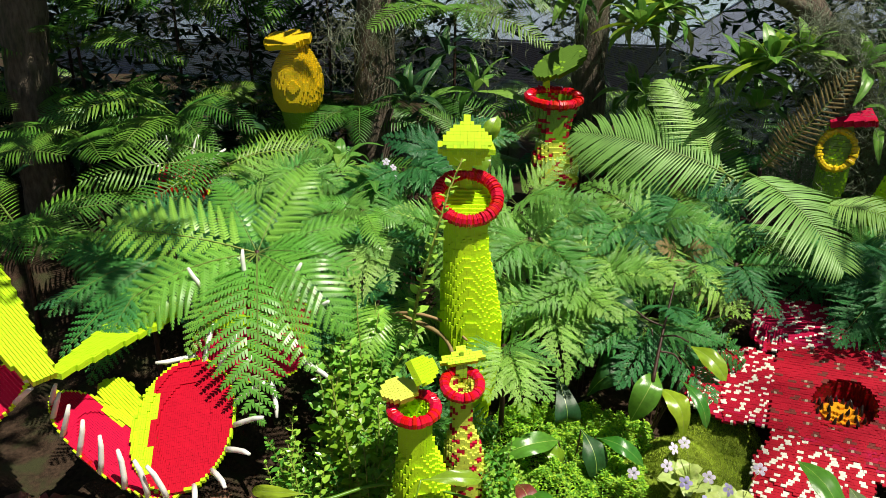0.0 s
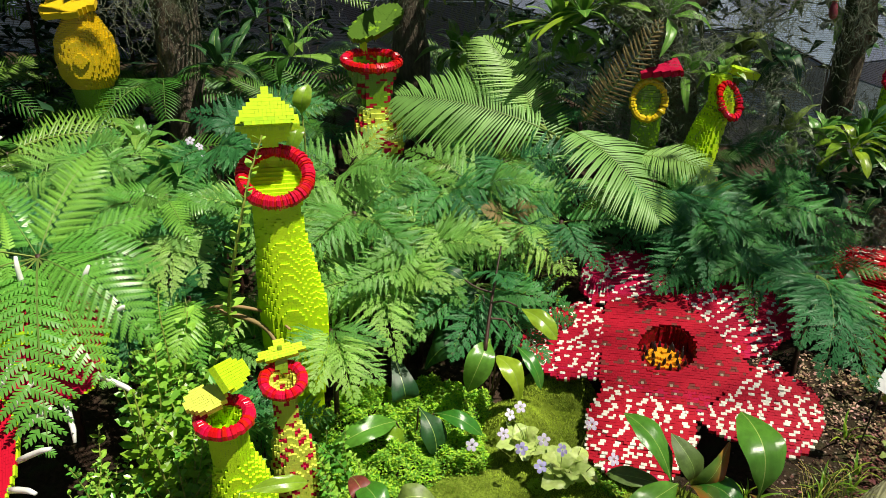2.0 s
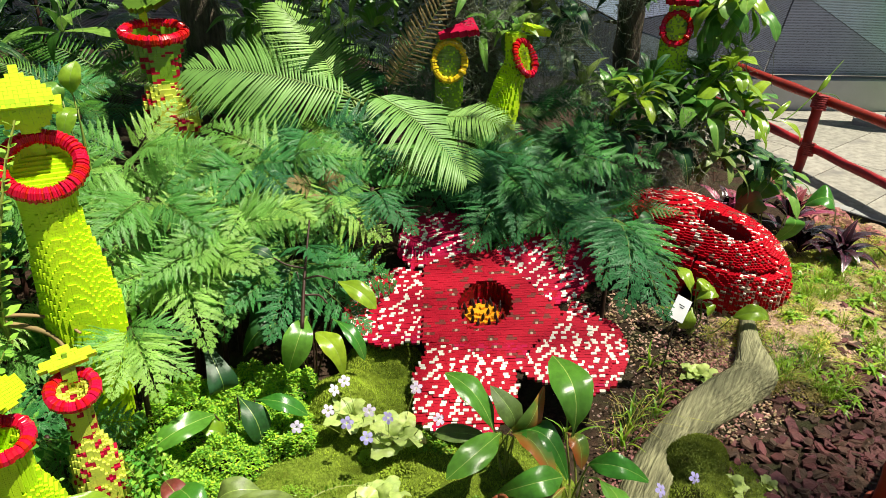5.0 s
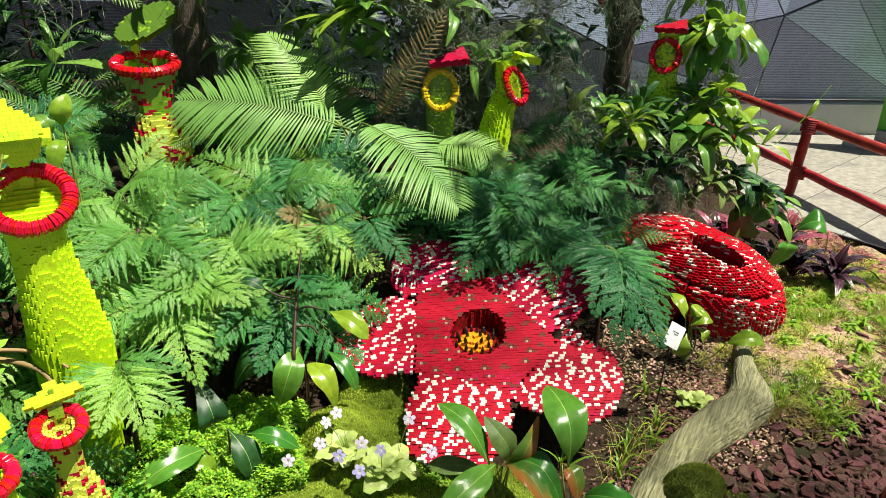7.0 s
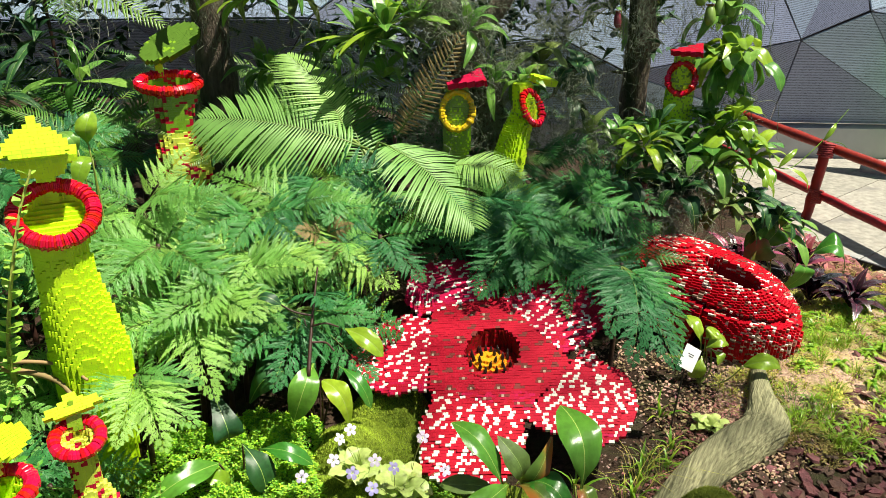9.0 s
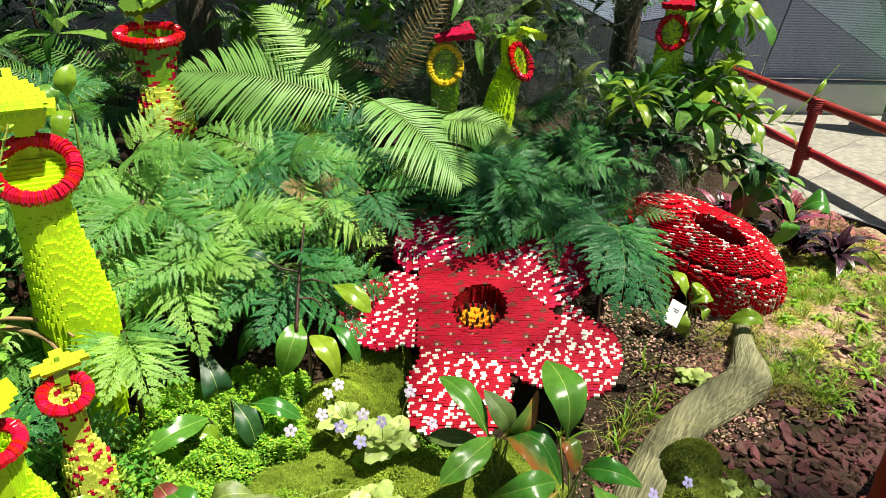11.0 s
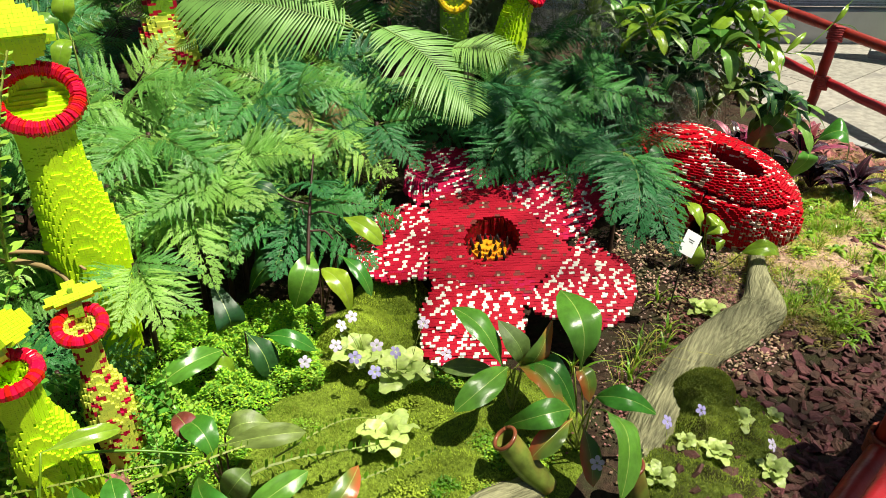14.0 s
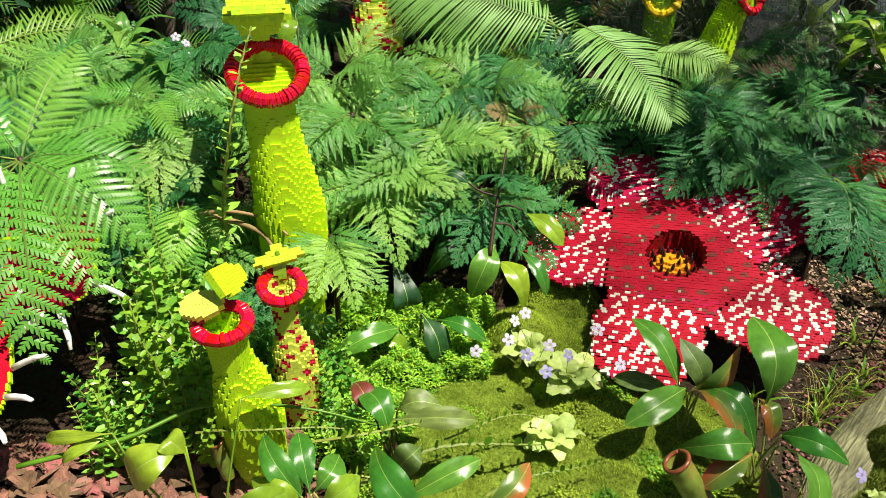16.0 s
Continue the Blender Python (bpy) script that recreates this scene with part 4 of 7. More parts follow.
trap("open red flytrap of toy bricks with white teeth", (((-0.509, 1.582, 0.431), (-0.543, 1.785, 0.527), (-0.355, 1.58, 0.446), -1, -60), ((-0.705, 1.535, 0.390), (-0.470, 1.385, 0.325), (-0.672, 1.612, 0.422), 1, 25)), 101, 8)
trap("red flytrap of toy bricks with white teeth beneath a fern", (((-0.36, 1.92, 0.62), (-0.17, 1.88, 0.60), (-0.37, 2.03, 0.69), -1, -35), ((-0.36, 1.82, 0.56), (-0.17, 1.80, 0.56), (-0.36, 1.78, 0.46), -1, -70)), 104, 4)
trap("red flytrap of toy bricks shaded by ferns", (((-0.93, 3.03, 0.77), (-0.80, 3.02, 0.75), (-0.93, 3.10, 0.85), -1, -70), ((-0.93, 2.95, 0.71), (-0.80, 2.95, 0.71), (-0.93, 2.91, 0.63), -1, -60)), 107, 5)
trap("red flytrap of toy bricks at the edge of the bed", (((-1.14, 1.52, 0.50), (-1.0, 1.66, 0.55), (-1.06, 1.44, 0.46), -1, -40), ((-1.28, 1.56, 0.5), (-1.15, 1.72, 0.6), (-1.36, 1.6, 0.62), -1, -40)), 110, 6)


def trap_leaf(a, b, half, seed, label, mat):
    """A broad brick leaf from a to b."""
    a, b = Vector(a), Vector(b)
    root = thing("flytrap_leaf_sculpture", at(*a), label, "sculpture", group="brick leaves")
    m = chord((0, 0, 0), b - a)
    ln = (b - a).length
    rot = m.to_quaternion().to_matrix().to_4x4()
    p = thing_part("blade", root, rot)
    brickwork(p, lambda X, Y, Z: np.abs(Y) < half * (0.25 + 0.75 * np.clip(X / ln * 1.3, 0, 1)) * np.sqrt(np.clip(1 - (X / ln) ** 8, 0, 1)), (0, -half, -0.0096), (ln, half, 0.0096), (0.008, 0.0096, 0.0064), plain(0), [mat], singles=120, seed=seed, jitter=0.10, bed=0.0006)


trap_leaf((-0.836, 1.479, 0.646), (-1.351, 1.871, 0.901), 0.13, 121, "broad lime green leaf of toy bricks standing upright", M_LIME)
trap_leaf((-0.851, 1.546, 0.618), (-0.712, 2.093, 0.589), 0.095, 122, "lime green brick leaf below the ferns", M_LIME)
trap_leaf((-0.843, 1.83, 0.59), (-0.656, 1.88, 0.61), 0.022, 123, "narrow lime green brick leaf", M_LIME)
trap_leaf((-0.62, 1.60, 0.40), (-0.82, 1.77, 0.46), 0.055, 124, "lime green brick leaf behind the open trap", M_LIME)


# ---- foliage ----
def diamonds(base, way, length, width, fold=0.15, lift=0.0):
    """Many leaflets at once: base (n,2), way (n,2 unit), length, width -> verts and quads, flat in x and y with a slight fold."""
    n = len(base)
    side = np.stack([-way[:, 1], way[:, 0]], 1)
    L, W = length[:, None], width[:, None]
    p0 = base
    p1 = base + way * L * 0.42 + side * W
    p2 = base + way * L
    p3 = base + way * L * 0.42 - side * W
    v = np.zeros((n, 4, 3))
    for k, p in enumerate((p0, p1, p2, p3)):
        v[:, k, :2] = p
    v[:, 1, 2] = v[:, 3, 2] = fold * width
    v[:, 2, 2] = -lift * length
    return v.reshape(-1, 3), np.arange(4 * n).reshape(n, 4)


def rot2(w, a):
    c, s = np.cos(a), np.sin(a)
    return np.stack([w[..., 0] * c - w[..., 1] * s, w[..., 0] * s + w[..., 1] * c], -1)


def shape_frond(v, arch, hang, wave, rng):
    """Bows a flat frond up along its length and lets its sides hang."""
    x, y = v[:, 0], v[:, 1]
    v[:, 2] += 4 * arch * x * (1 - x) - hang * y * y / 0.2 + wave * np.sin(x * 17 + rng.uniform(0, 6)) * np.abs(y)
    v[:, 1] += 0.05 * rng.uniform(-1, 1) * np.sin(x * 3)
    return v


def rachis(width=0.006, arch=0.1, n=9):
    xs = np.linspace(0, 0.985, n)
    pts = [(x, 0, 4 * arch * x * (1 - x) - 0.002) for x in xs]
    return tube(pts, np.linspace(width, width * 0.25, n), 4)


def frond_lacy(seed, mat, arch=0.12, pairs=10, broad=0.46, hang=0.07, fine=0.032):
    """A broad triangular frond on a bare stalk: pointed pinnae, each with pinnules that shorten to its tip and are toothed on both sides."""
    rng = np.random.default_rng(seed)
    B, W, L, D, K = [], [], [], [], []
    edge = 0.15 + 0.85 * (1 - (1 - np.arange(pairs + 1) / pairs) ** 1.25)
    for i in range(pairs):
        s, gap = edge[i], edge[i + 1] - edge[i]
        u = (s - 0.15) / 0.85
        reach = broad * (1 - u) ** 0.92 * (0.88 if i == 0 else 1.0) + 0.012
        for sg in (1, -1):
            a = sg * (1.08 - 0.32 * u + rng.normal(0, 0.05))
            way = np.array([math.cos(a), math.sin(a)])
            p0 = np.array([s + (0.4 * gap if sg > 0 else 0), 0.0])
            lean, sag = rng.normal(0, 0.10), rng.uniform(0.0, 0.10)
            tilt = (p0, way, lean, sag, reach)
            m = max(3, int(reach / fine))
            for j in range(m):
                q = (j + 0.45) / m
                pl = (0.98 * gap * (1 - q) ** 0.85 + 0.007) * (1 + 0.12 * rng.normal())
                pc = p0 + way * reach * q
                for sg2 in (1, -1):
                    w2 = rot2(way, sg2 * (0.60 - 0.12 * q + 0.06 * rng.normal()))
                    B.append(pc)
                    W.append(w2)
                    L.append(pl)
                    D.append(0.27 * reach / m)
                    K.append(tilt)
                    if pl > 0.03:
                        for at_, sg3 in ((0.22, sg2), (0.38, -sg2)):
                            B.append(pc + w2 * pl * at_)
                            W.append(rot2(w2, sg3 * 0.5))
                            L.append(pl * 0.5)
                            D.append(0.17 * reach / m)
                            K.append(tilt)
            B.append(p0 + way * reach * 0.72)
            W.append(way)
            L.append(reach * 0.42)
            D.append(0.34 * reach / m)
            K.append(tilt)
            B.append(p0)
            W.append(way)
            L.append(reach * 1.06)
            D.append(0.05 * gap + 0.002)
            K.append(tilt)
    v, f = diamonds(np.array(B), np.array(W), np.array(L), np.array(D), fold=0.15, lift=0.04)
    v = v.reshape(-1, 4, 3)
    v[:, :, 2] += rng.uniform(-0.003, 0.003, (len(v), 1))
    for k, (p0, way, lean, sag, reach) in enumerate(K):
        r = v[k, :, :2] - p0
        along, across = r @ way, r @ np.array([-way[1], way[0]])
        v[k, :, 2] += lean * across - sag * along ** 2 / reach
    v = shape_frond(v.reshape(-1, 3), arch, hang, 0.10, rng)
    rv, rf = rachis(0.005, arch, 6)
    nv = len(v)
    return data("frond", np.vstack([v, rv]), [tuple(q) for q in f] + [tuple(i + nv for i in q) for q in rf], [mat, M_RACHIS], [0] * len(f) + [1] * len(rf))


def frond_twice(seed, mat, arch=0.12, pairs=14, broad=0.30, hang=0.3, plump=0.48, fine=0.021):
    """A fern frond whose side branches each bear two rows of leaflets."""
    rng = np.random.default_rng(seed)
    Q = []
    for i in range(pairs):
        s = 0.10 + 0.88 * (i + 0.3) / pairs
        u = (s - 0.10) / 0.88
        reach = broad * (0.62 + 1.6 * u) * (1 - u) ** 1.05 * 0.95 + 0.012
        for sg in (1, -1):
            a = sg * (1.18 - 0.35 * s + rng.normal(0, 0.04))
            way = np.array([math.cos(a), math.sin(a)])
            p0 = np.array([s + (0.015 if sg > 0 else 0), 0.0])
            m = max(4, int(reach / fine))
            q = (np.arange(m) + 0.5) / m
            pl = 0.46 * 0.88 / pairs * (1 - q) ** 0.55 * (1.05 if u < 0.8 else 0.8) + 0.003
            for sg2 in (1, -1):
                w2 = rot2(way, sg2 * 1.15)
                c0 = p0 + way * reach * q[:, None]
                half = way * reach / m * plump
                for r in range(m):
                    tip = c0[r] + w2 * pl[r] + half * 0.5
                    Q.append((c0[r] - half, c0[r] + half, tip + half * 0.45, tip - half * 0.55))
            Q.append((p0 - way[::-1] * 0.002, p0 + way * reach * 0.5 - rot2(way, 1.57) * 0.003, p0 + way * reach * 1.02, p0 + way * reach * 0.5 + rot2(way, 1.57) * 0.003))
    Q = np.array(Q)
    v = np.zeros((len(Q), 4, 3))
    v[:, :, :2] = Q
    v[:, 2:, 2] = -0.006
    v, f = v.reshape(-1, 3), np.arange(4 * len(Q)).reshape(-1, 4)
    v = shape_frond(v, arch, hang, 0.06, rng)
    rv, rf = rachis(0.0055, arch)
    nv = len(v)
    return data("frond", np.vstack([v, rv]), [tuple(q) for q in f] + [tuple(i + nv for i in q) for q in rf], [mat, M_RACHIS], [0] * len(f) + [1] * len(rf))


def frond_once(seed, mat, arch=0.15, pairs=44, broad=0.30, hang=0.25, slim=0.009, sweep=1.15, start=0.08):
    """A palm-like frond with two rows of long narrow leaflets that hang at the ends."""
    rng = np.random.default_rng(seed)
    vs, fs = [], []
    for i in range(pairs):
        s = start + (0.99 - start) * i / (pairs - 1)
        u = (s - start) / (1 - start)
        reach = broad * min(1.0, 0.35 + 2.4 * u) * (1 - u ** 2.4) ** 0.6 + 0.02
        for sg in (1, -1):
            a = sg * (sweep + 0.3 - 0.6 * u + rng.normal(0, 0.05))
            dx, dy = math.cos(a), math.sin(a)
            k = reach * (1 + rng.normal(0, 0.04))
            rows = []
            for q, w in ((0, 0.5), (0.3, 1.0), (0.65, 0.8), (1.0, 0.05)):
                x, y = s + dx * k * q + 0.05 * k * q * q, dy * k * q
                z = 4 * arch * x * (1 - x) - hang * k * q * q + 0.10 * k * q
                rows.append(((x - dy * slim * w, y + dx * slim * w, z), (x, y, z + slim * 0.5 * w), (x + dy * slim * w, y - dx * slim * w, z)))
            n0 = len(vs)
            for r in rows:
                vs += list(r)
            for j in range(3):
                o = n0 + j * 3
                fs += [(o, o + 1, o + 4, o + 3), (o + 1, o + 2, o + 5, o + 4)]
    rv, rf = rachis(0.009, arch)
    nv = len(vs)
    return data("frond", np.vstack([np.array(vs), rv]), fs + [tuple(i + nv for i in q) for q in rf], [mat, M_RACHIS], [0] * len(fs) + [1] * len(rf), smooth=True)


LACY = [frond_lacy(k, M_LACY, arch=0.08 + 0.05 * (k % 3), broad=0.40 + 0.04 * (k % 4)) for k in range(6)]
LACY_SHADE = [frond_lacy(10 + k, M_LACYSHADE, arch=0.08 + 0.05 * (k % 3), broad=0.40 + 0.04 * (k % 4)) for k in range(6)]
DRYF = [frond_lacy(20 + k, M_BROWNFERN, arch=0.1, pairs=8) for k in range(2)]
BRAK = [frond_twice(30 + k, M_BRACKEN, arch=0.08 + 0.04 * (k % 3), broad=0.29 + 0.03 * (k % 3), pairs=16, fine=0.0155, hang=0.2) for k in range(4)]
BRAK_SHADE = [frond_twice(40 + k, M_LACYSHADE, arch=0.1, broad=0.28, pairs=18, fine=0.018) for k in range(2)]
PALM = [frond_once(50 + k, M_PALM, arch=(0.085, 0.10, 0.10)[k], pairs=52, broad=(0.40, 0.40, 0.40)[k], hang=(0.30, 0.25, 0.22)[k], slim=(0.0074, 0.0074, 0.0078)[k], sweep=1.12, start=0.10) for k in range(3)]
SWORD = [frond_once(60 + k, M_SWORD, arch=0.1 + 0.05 * k, pairs=30, broad=0.2, hang=0.2, slim=0.0085) for k in range(3)]
PALMD = [frond_once(70, M_SWORD, arch=0.12, pairs=40, broad=0.24, hang=0.35)]
DRYP = [frond_once(75, M_BROWNFERN, arch=0.1, pairs=24, broad=0.18, hang=0.15, slim=0.0085)]


def fern(label, base, tips, meshes, seed=0, wide=1.0, name="fern", group="ferns on the bank", up=(0.0, -0.35, 1.0)):
    """A fern with a frond from its crown to each tip."""
    rg = np.random.default_rng(seed)
    root = thing(name, at(*base), label, "fern", group)
    b = Vector(base)
    g = float(ground(base[0], base[1]))
    stem("rootstock", root, [(0, 0, min(-0.03, g - base[2] - 0.02)), (0.005, 0.004, (g - base[2]) * 0.5), (0, 0, 0.01)], 0.012, 0.008, M_DARKSTEM, n=3)
    for i, t in enumerate(tips):
        d = Vector(t[:3]) - b
        w = wide * d.length
        u = Vector(up) + Vector(rg.normal(0, 0.12, 3))
        part("frond", meshes[(seed + i) % len(meshes)], root, chord((0, 0, 0), d, u, None) @ Matrix.Diagonal((1, wide, 1, 1)))
    return root


def crown(n, base, reach, rise, seed, facing=-90, spread=300, vary=0.3):
    """Tips round a crown: mostly out and to the front, at a mean rise above the base."""
    rg = np.random.default_rng(seed)
    out = []
    for i in range(n):
        a = radians(facing + spread * ((i + rg.uniform(0.2, 0.8)) / n - 0.5))
        r = reach * (1 + vary * rg.uniform(-1, 1))
        out.append((base[0] + r * math.cos(a), base[1] + r * math.sin(a), base[2] + rise + 0.09 * rg.normal()))
    return out


def bank(x, y):
    """The height of the foliage's surface over the bank."""
    return 0.33 + 0.62 * (y - 1.75)


# bright fern arching over the flytraps
fern("bright green feathery fern arching over the brick flytraps", (-0.40, 2.15, 0.76),
     [(-0.27, 1.52, 0.46), (-0.03, 1.80, 0.60), (-0.13, 1.66, 0.56), (-0.02, 2.28, 0.84), (-0.25, 2.52, 1.0), (-0.02, 2.05, 0.72), (-0.55, 1.76, 0.56), (-0.62, 2.45, 0.95), (-1.03, 2.22, 0.80), (-0.92, 1.90, 0.55), (-0.74, 1.84, 0.62)],
     BRAK, 1, wide=1.05, up=(0.1, -0.6, 1))
fern("feathery fern beside the brick leaf, its green darkened for shade", (-0.85, 2.25, 0.6), [(-0.90, 1.80, 0.42), (-1.15, 2.0, 0.6), (-1.25, 2.3, 0.75), (-0.62, 2.05, 0.72)], BRAK_SHADE, 2, up=(0.1, -0.6, 1))

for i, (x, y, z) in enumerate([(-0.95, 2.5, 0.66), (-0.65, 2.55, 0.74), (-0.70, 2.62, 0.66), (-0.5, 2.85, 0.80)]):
    fern("feathery fern behind the flytraps, its green darkened for shade", (x, y, z), crown(9, (x, y, z), 0.36, -0.05, 1300 + i), (LACY_SHADE, BRAK_SHADE)[i % 2], 180 + i, up=(0, -0.8, 1))

fern("feathery fern drooping over the brick leaf, its green darkened for shade", (-0.72, 2.22, 0.74), [(-0.98, 1.80, 0.52), (-0.82, 1.72, 0.54), (-1.08, 1.95, 0.60), (-0.90, 1.90, 0.66)], BRAK_SHADE, 3, up=(0.1, -0.6, 1))

# palm-like fern in the middle of the bank
comb = thing("fern", at(1.519, 2.673, 0.907), "yellow-green palm-like fern with long combed fronds", "fern", "ferns on the bank")
o = Vector((1.519, 2.673, 0.907))
stem("rootstock", comb, [(0.02, 0.25, float(ground(o.x, o.y + 0.25)) - o.z - 0.02), (0.02, 0.18, -0.25), (0, 0.05, -0.05), (0, 0, 0)], 0.014, 0.008, M_RACHIS, n=4)
for a, b, u, k in (((1.516, 2.719, 0.909), (0.885, 3.03, 1.03), (0.0, -0.85, 1.0), 0),
                   ((1.465, 2.801, 0.944), (1.2875, 3.09, 1.266), (0.25, -0.9, 0.8), 1),
                   ((1.547, 2.664, 0.948), (1.749, 2.174, 0.707), (0.25, -1.0, 1.0), 2),
                   ((1.774, 2.463, 0.871), (1.972, 2.206, 0.865), (0.1, -0.8, 1.0), 2)):
    part("frond", PALM[k], comb, chord(Vector(a) - o, Vector(b) - o, u))
    stem("stalk", comb, [(0, 0, -0.05), (Vector(a) - o) * 0.5 + Vector((0, 0, -0.01)), Vector(a) - o], 0.007, 0.006, M_RACHIS, n=4)
fern("dark green palm-like fern in the shade below", (1.55, 2.75, 0.68), [(0.95, 2.75, 0.78), (1.15, 2.5, 0.76), (1.5, 3.2, 1.15), (1.85, 2.35, 0.6)], PALMD, 4, up=(0, -0.6, 1))
fern("dry tan palm-like fern fronds", (1.71, 2.89, 0.90), [(2.0, 2.81, 1.35), (1.93, 2.95, 1.22)], DRYP, 5, up=(0, -1.0, 0.5))

# lacy ferns over the bank
rg = np.random.default_rng(77)
spots = [(0.62, 2.35, .03), (0.78, 2.15, .0), (0.95, 2.30, .0), (0.60, 2.62, -.08), (1.15, 2.42, .0), (1.05, 2.12, -.06), (1.3, 2.5, -.05), (0.85, 2.22, .02), (0.68, 2.15, -.02), (1.0, 2.45, .0), (1.3, 2.62, -.05),
         (1.95, 2.45, -.08), (2.1, 2.25, .0), (2.35, 2.3, -.02), (2.0, 2.2, .02), (2.5, 2.5, -.1), (2.15, 2.05, .02)]
for i, (x, y, dz) in enumerate(spots):
    z = float(bank(x, y)) - 0.10 + dz
    # ferns that stand in shade take the leaf colour darkened for it
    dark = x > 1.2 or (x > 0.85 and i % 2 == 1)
    fern("lacy fern on the bank, its green darkened for shade" if dark else "fresh green lacy fern on the bank", (x, y + 0.10, z + 0.08), crown(11, (x, y + 0.10, z + 0.08), 0.31, -0.07, 200 + i, facing=-92, spread=290), LACY_SHADE if dark else LACY, 10 + i, up=(0, -1.1, 1))
# lacy fern hanging over the great flower and beside the card
fern("lacy fern hanging over the red flower, its green darkened for shade", (2.28, 1.92, 0.55), [(2.00, 1.62, 0.45), (2.05, 1.55, 0.36), (2.18, 1.46, 0.36), (2.22, 1.62, 0.45), (2.33, 1.60, 0.34), (2.38, 1.72, 0.42), (2.12, 1.78, 0.50), (2.02, 1.92, 0.52)], LACY_SHADE, 40, up=(-0.1, -0.7, 1))
fern("lacy fern on the bank above the red flower, its green darkened for shade", (1.98, 2.32, 0.66), [(1.98, 2.04, 0.54), (2.12, 2.02, 0.52), (1.88, 2.14, 0.6), (2.2, 2.15, 0.62)], LACY_SHADE, 41, up=(0, -0.7, 1))
fern("pale green lacy fern beside the small pitchers", (0.48, 1.95, 0.50), [(0.30, 1.78, 0.52), (0.40, 1.68, 0.46), (0.52, 1.66, 0.42), (0.62, 1.74, 0.42), (0.66, 1.86, 0.48), (0.55, 1.82, 0.56)], LACY, 42, up=(0, -0.7, 1))
# ferns left of the tall pitcher
for i, (x, y, dz) in enumerate([(-0.15, 2.55, .1), (0.1, 2.75, .1), (0.28, 2.5, .06), (-0.05, 2.3, .0), (0.12, 2.15, -.05), (0.3, 2.9, .05), (-0.35, 2.75, .1), (0.05, 1.98, -.1), (0.2, 2.3, -.04), (0.0, 2.5, .04), (0.16, 2.6, .06), (-0.2, 2.2, .0), (0.2, 1.9, -.06)]):
    z = float(bank(x, y)) - 0.14 + dz
    fern("fresh green lacy fern on the bank", (x, y, z), crown(8, (x, y, z), 0.28, -0.04, 300 + i, spread=250), LACY if i % 2 == 0 else LACY_SHADE, 50 + i, up=(0, -1.0, 1))
PALEF = [frond_lacy(24 + k, M_PALM, arch=0.08) for k in range(2)]
fern("pale yellowish lacy fern beside the tall pitcher", (0.0, 2.34, 0.74), [(-0.02, 2.08, 0.60), (0.08, 2.12, 0.62), (-0.12, 2.14, 0.62), (0.12, 2.25, 0.68), (0.02, 2.2, 0.72)], PALEF, 60, up=(0, -1.0, 1))
fern("bright green feathery fern below the tall pitcher", (0.03, 2.12, 0.58), [(-0.05, 1.86, 0.46), (0.08, 1.85, 0.46), (0.18, 1.95, 0.48), (-0.14, 1.98, 0.52), (0.0, 1.82, 0.5)], BRAK, 62, up=(0, -1.0, 1))
fern("bright green feathery fern below the tall pitcher", (-0.05, 2.48, 0.82), [(-0.2, 2.25, 0.72), (0.05, 2.22, 0.74), (0.15, 2.36, 0.78), (-0.25, 2.45, 0.86)], BRAK, 63, up=(0, -1.0, 1))
fern("lacy fern behind the red flower, its green darkened for shade", (1.422, 2.343, 0.656), crown(9, (1.422, 2.343, 0.656), 0.24, -0.07, 291, spread=300), LACY_SHADE, 64, up=(0, -1.0, 1))
fern("green lacy fern behind the red flower", (1.249, 2.32, 0.652), crown(7, (1.249, 2.32, 0.652), 0.2, -0.06, 292, spread=300), LACY, 65, up=(0, -1.0, 1))
fern("brown dry lacy fern fronds", (1.22, 2.42, 0.66), [(1.08, 2.3, 0.76), (1.3, 2.3, 0.74), (1.18, 2.22, 0.66)], DRYF, 61, up=(0, -0.8, 0.7))
# dark sword ferns at the shaded end
for i, (x, y, z) in enumerate([(-1.5, 3.3, 1.0), (-1.1, 3.5, 1.1), (-1.9, 3.0, 0.95), (-0.75, 3.1, 0.95), (-1.5, 2.6, 0.8), (-2.3, 3.6, 1.15), (-0.25, 3.3, 0.75), (-1.2, 2.65, 0.72), (-1.75, 3.9, 1.4), (-0.2, 3.9, 1.05)]):
    fern("shaded sword fern with narrow leaflets", (x, y, z - 0.12), crown(9, (x, y, z - 0.12), 0.52, 0.0, 400 + i), SWORD, 70 + i, up=(0, -0.6, 1))
for i, (x, y) in enumerate([(0.45, 3.3), (1.25, 3.3), (1.05, 3.05)]):
    fern("small sword fern under the trees", (x, y, 0.85), crown(8, (x, y, 0.85), 0.3, 0.1, 450 + i), SWORD, 90 + i, up=(0, -0.6, 1))

for i, (x, y, z) in enumerate([(0.35, 3.35, 0.9), (1.0, 3.3, 0.9), (1.35, 3.05, 0.8), (1.6, 3.2, 0.95), (1.95, 3.05, 0.85), (2.15, 2.85, 0.75), (2.45, 2.85, 0.8), (2.6, 2.6, 0.65), (2.0, 2.65, 0.7), (2.5, 2.3, 0.5), (2.9, 2.75, 0.6), (1.25, 2.85, 0.75), (3.1, 2.9, 0.6)]):
    fern("dark green fern in the shade of the trees", (x, y, z - 0.12), crown(9, (x, y, z - 0.12), 0.33, 0.05, 470 + i), (BRAK_SHADE, LACY_SHADE, SWORD)[i % 3], 110 + i, up=(0, -0.6, 1))

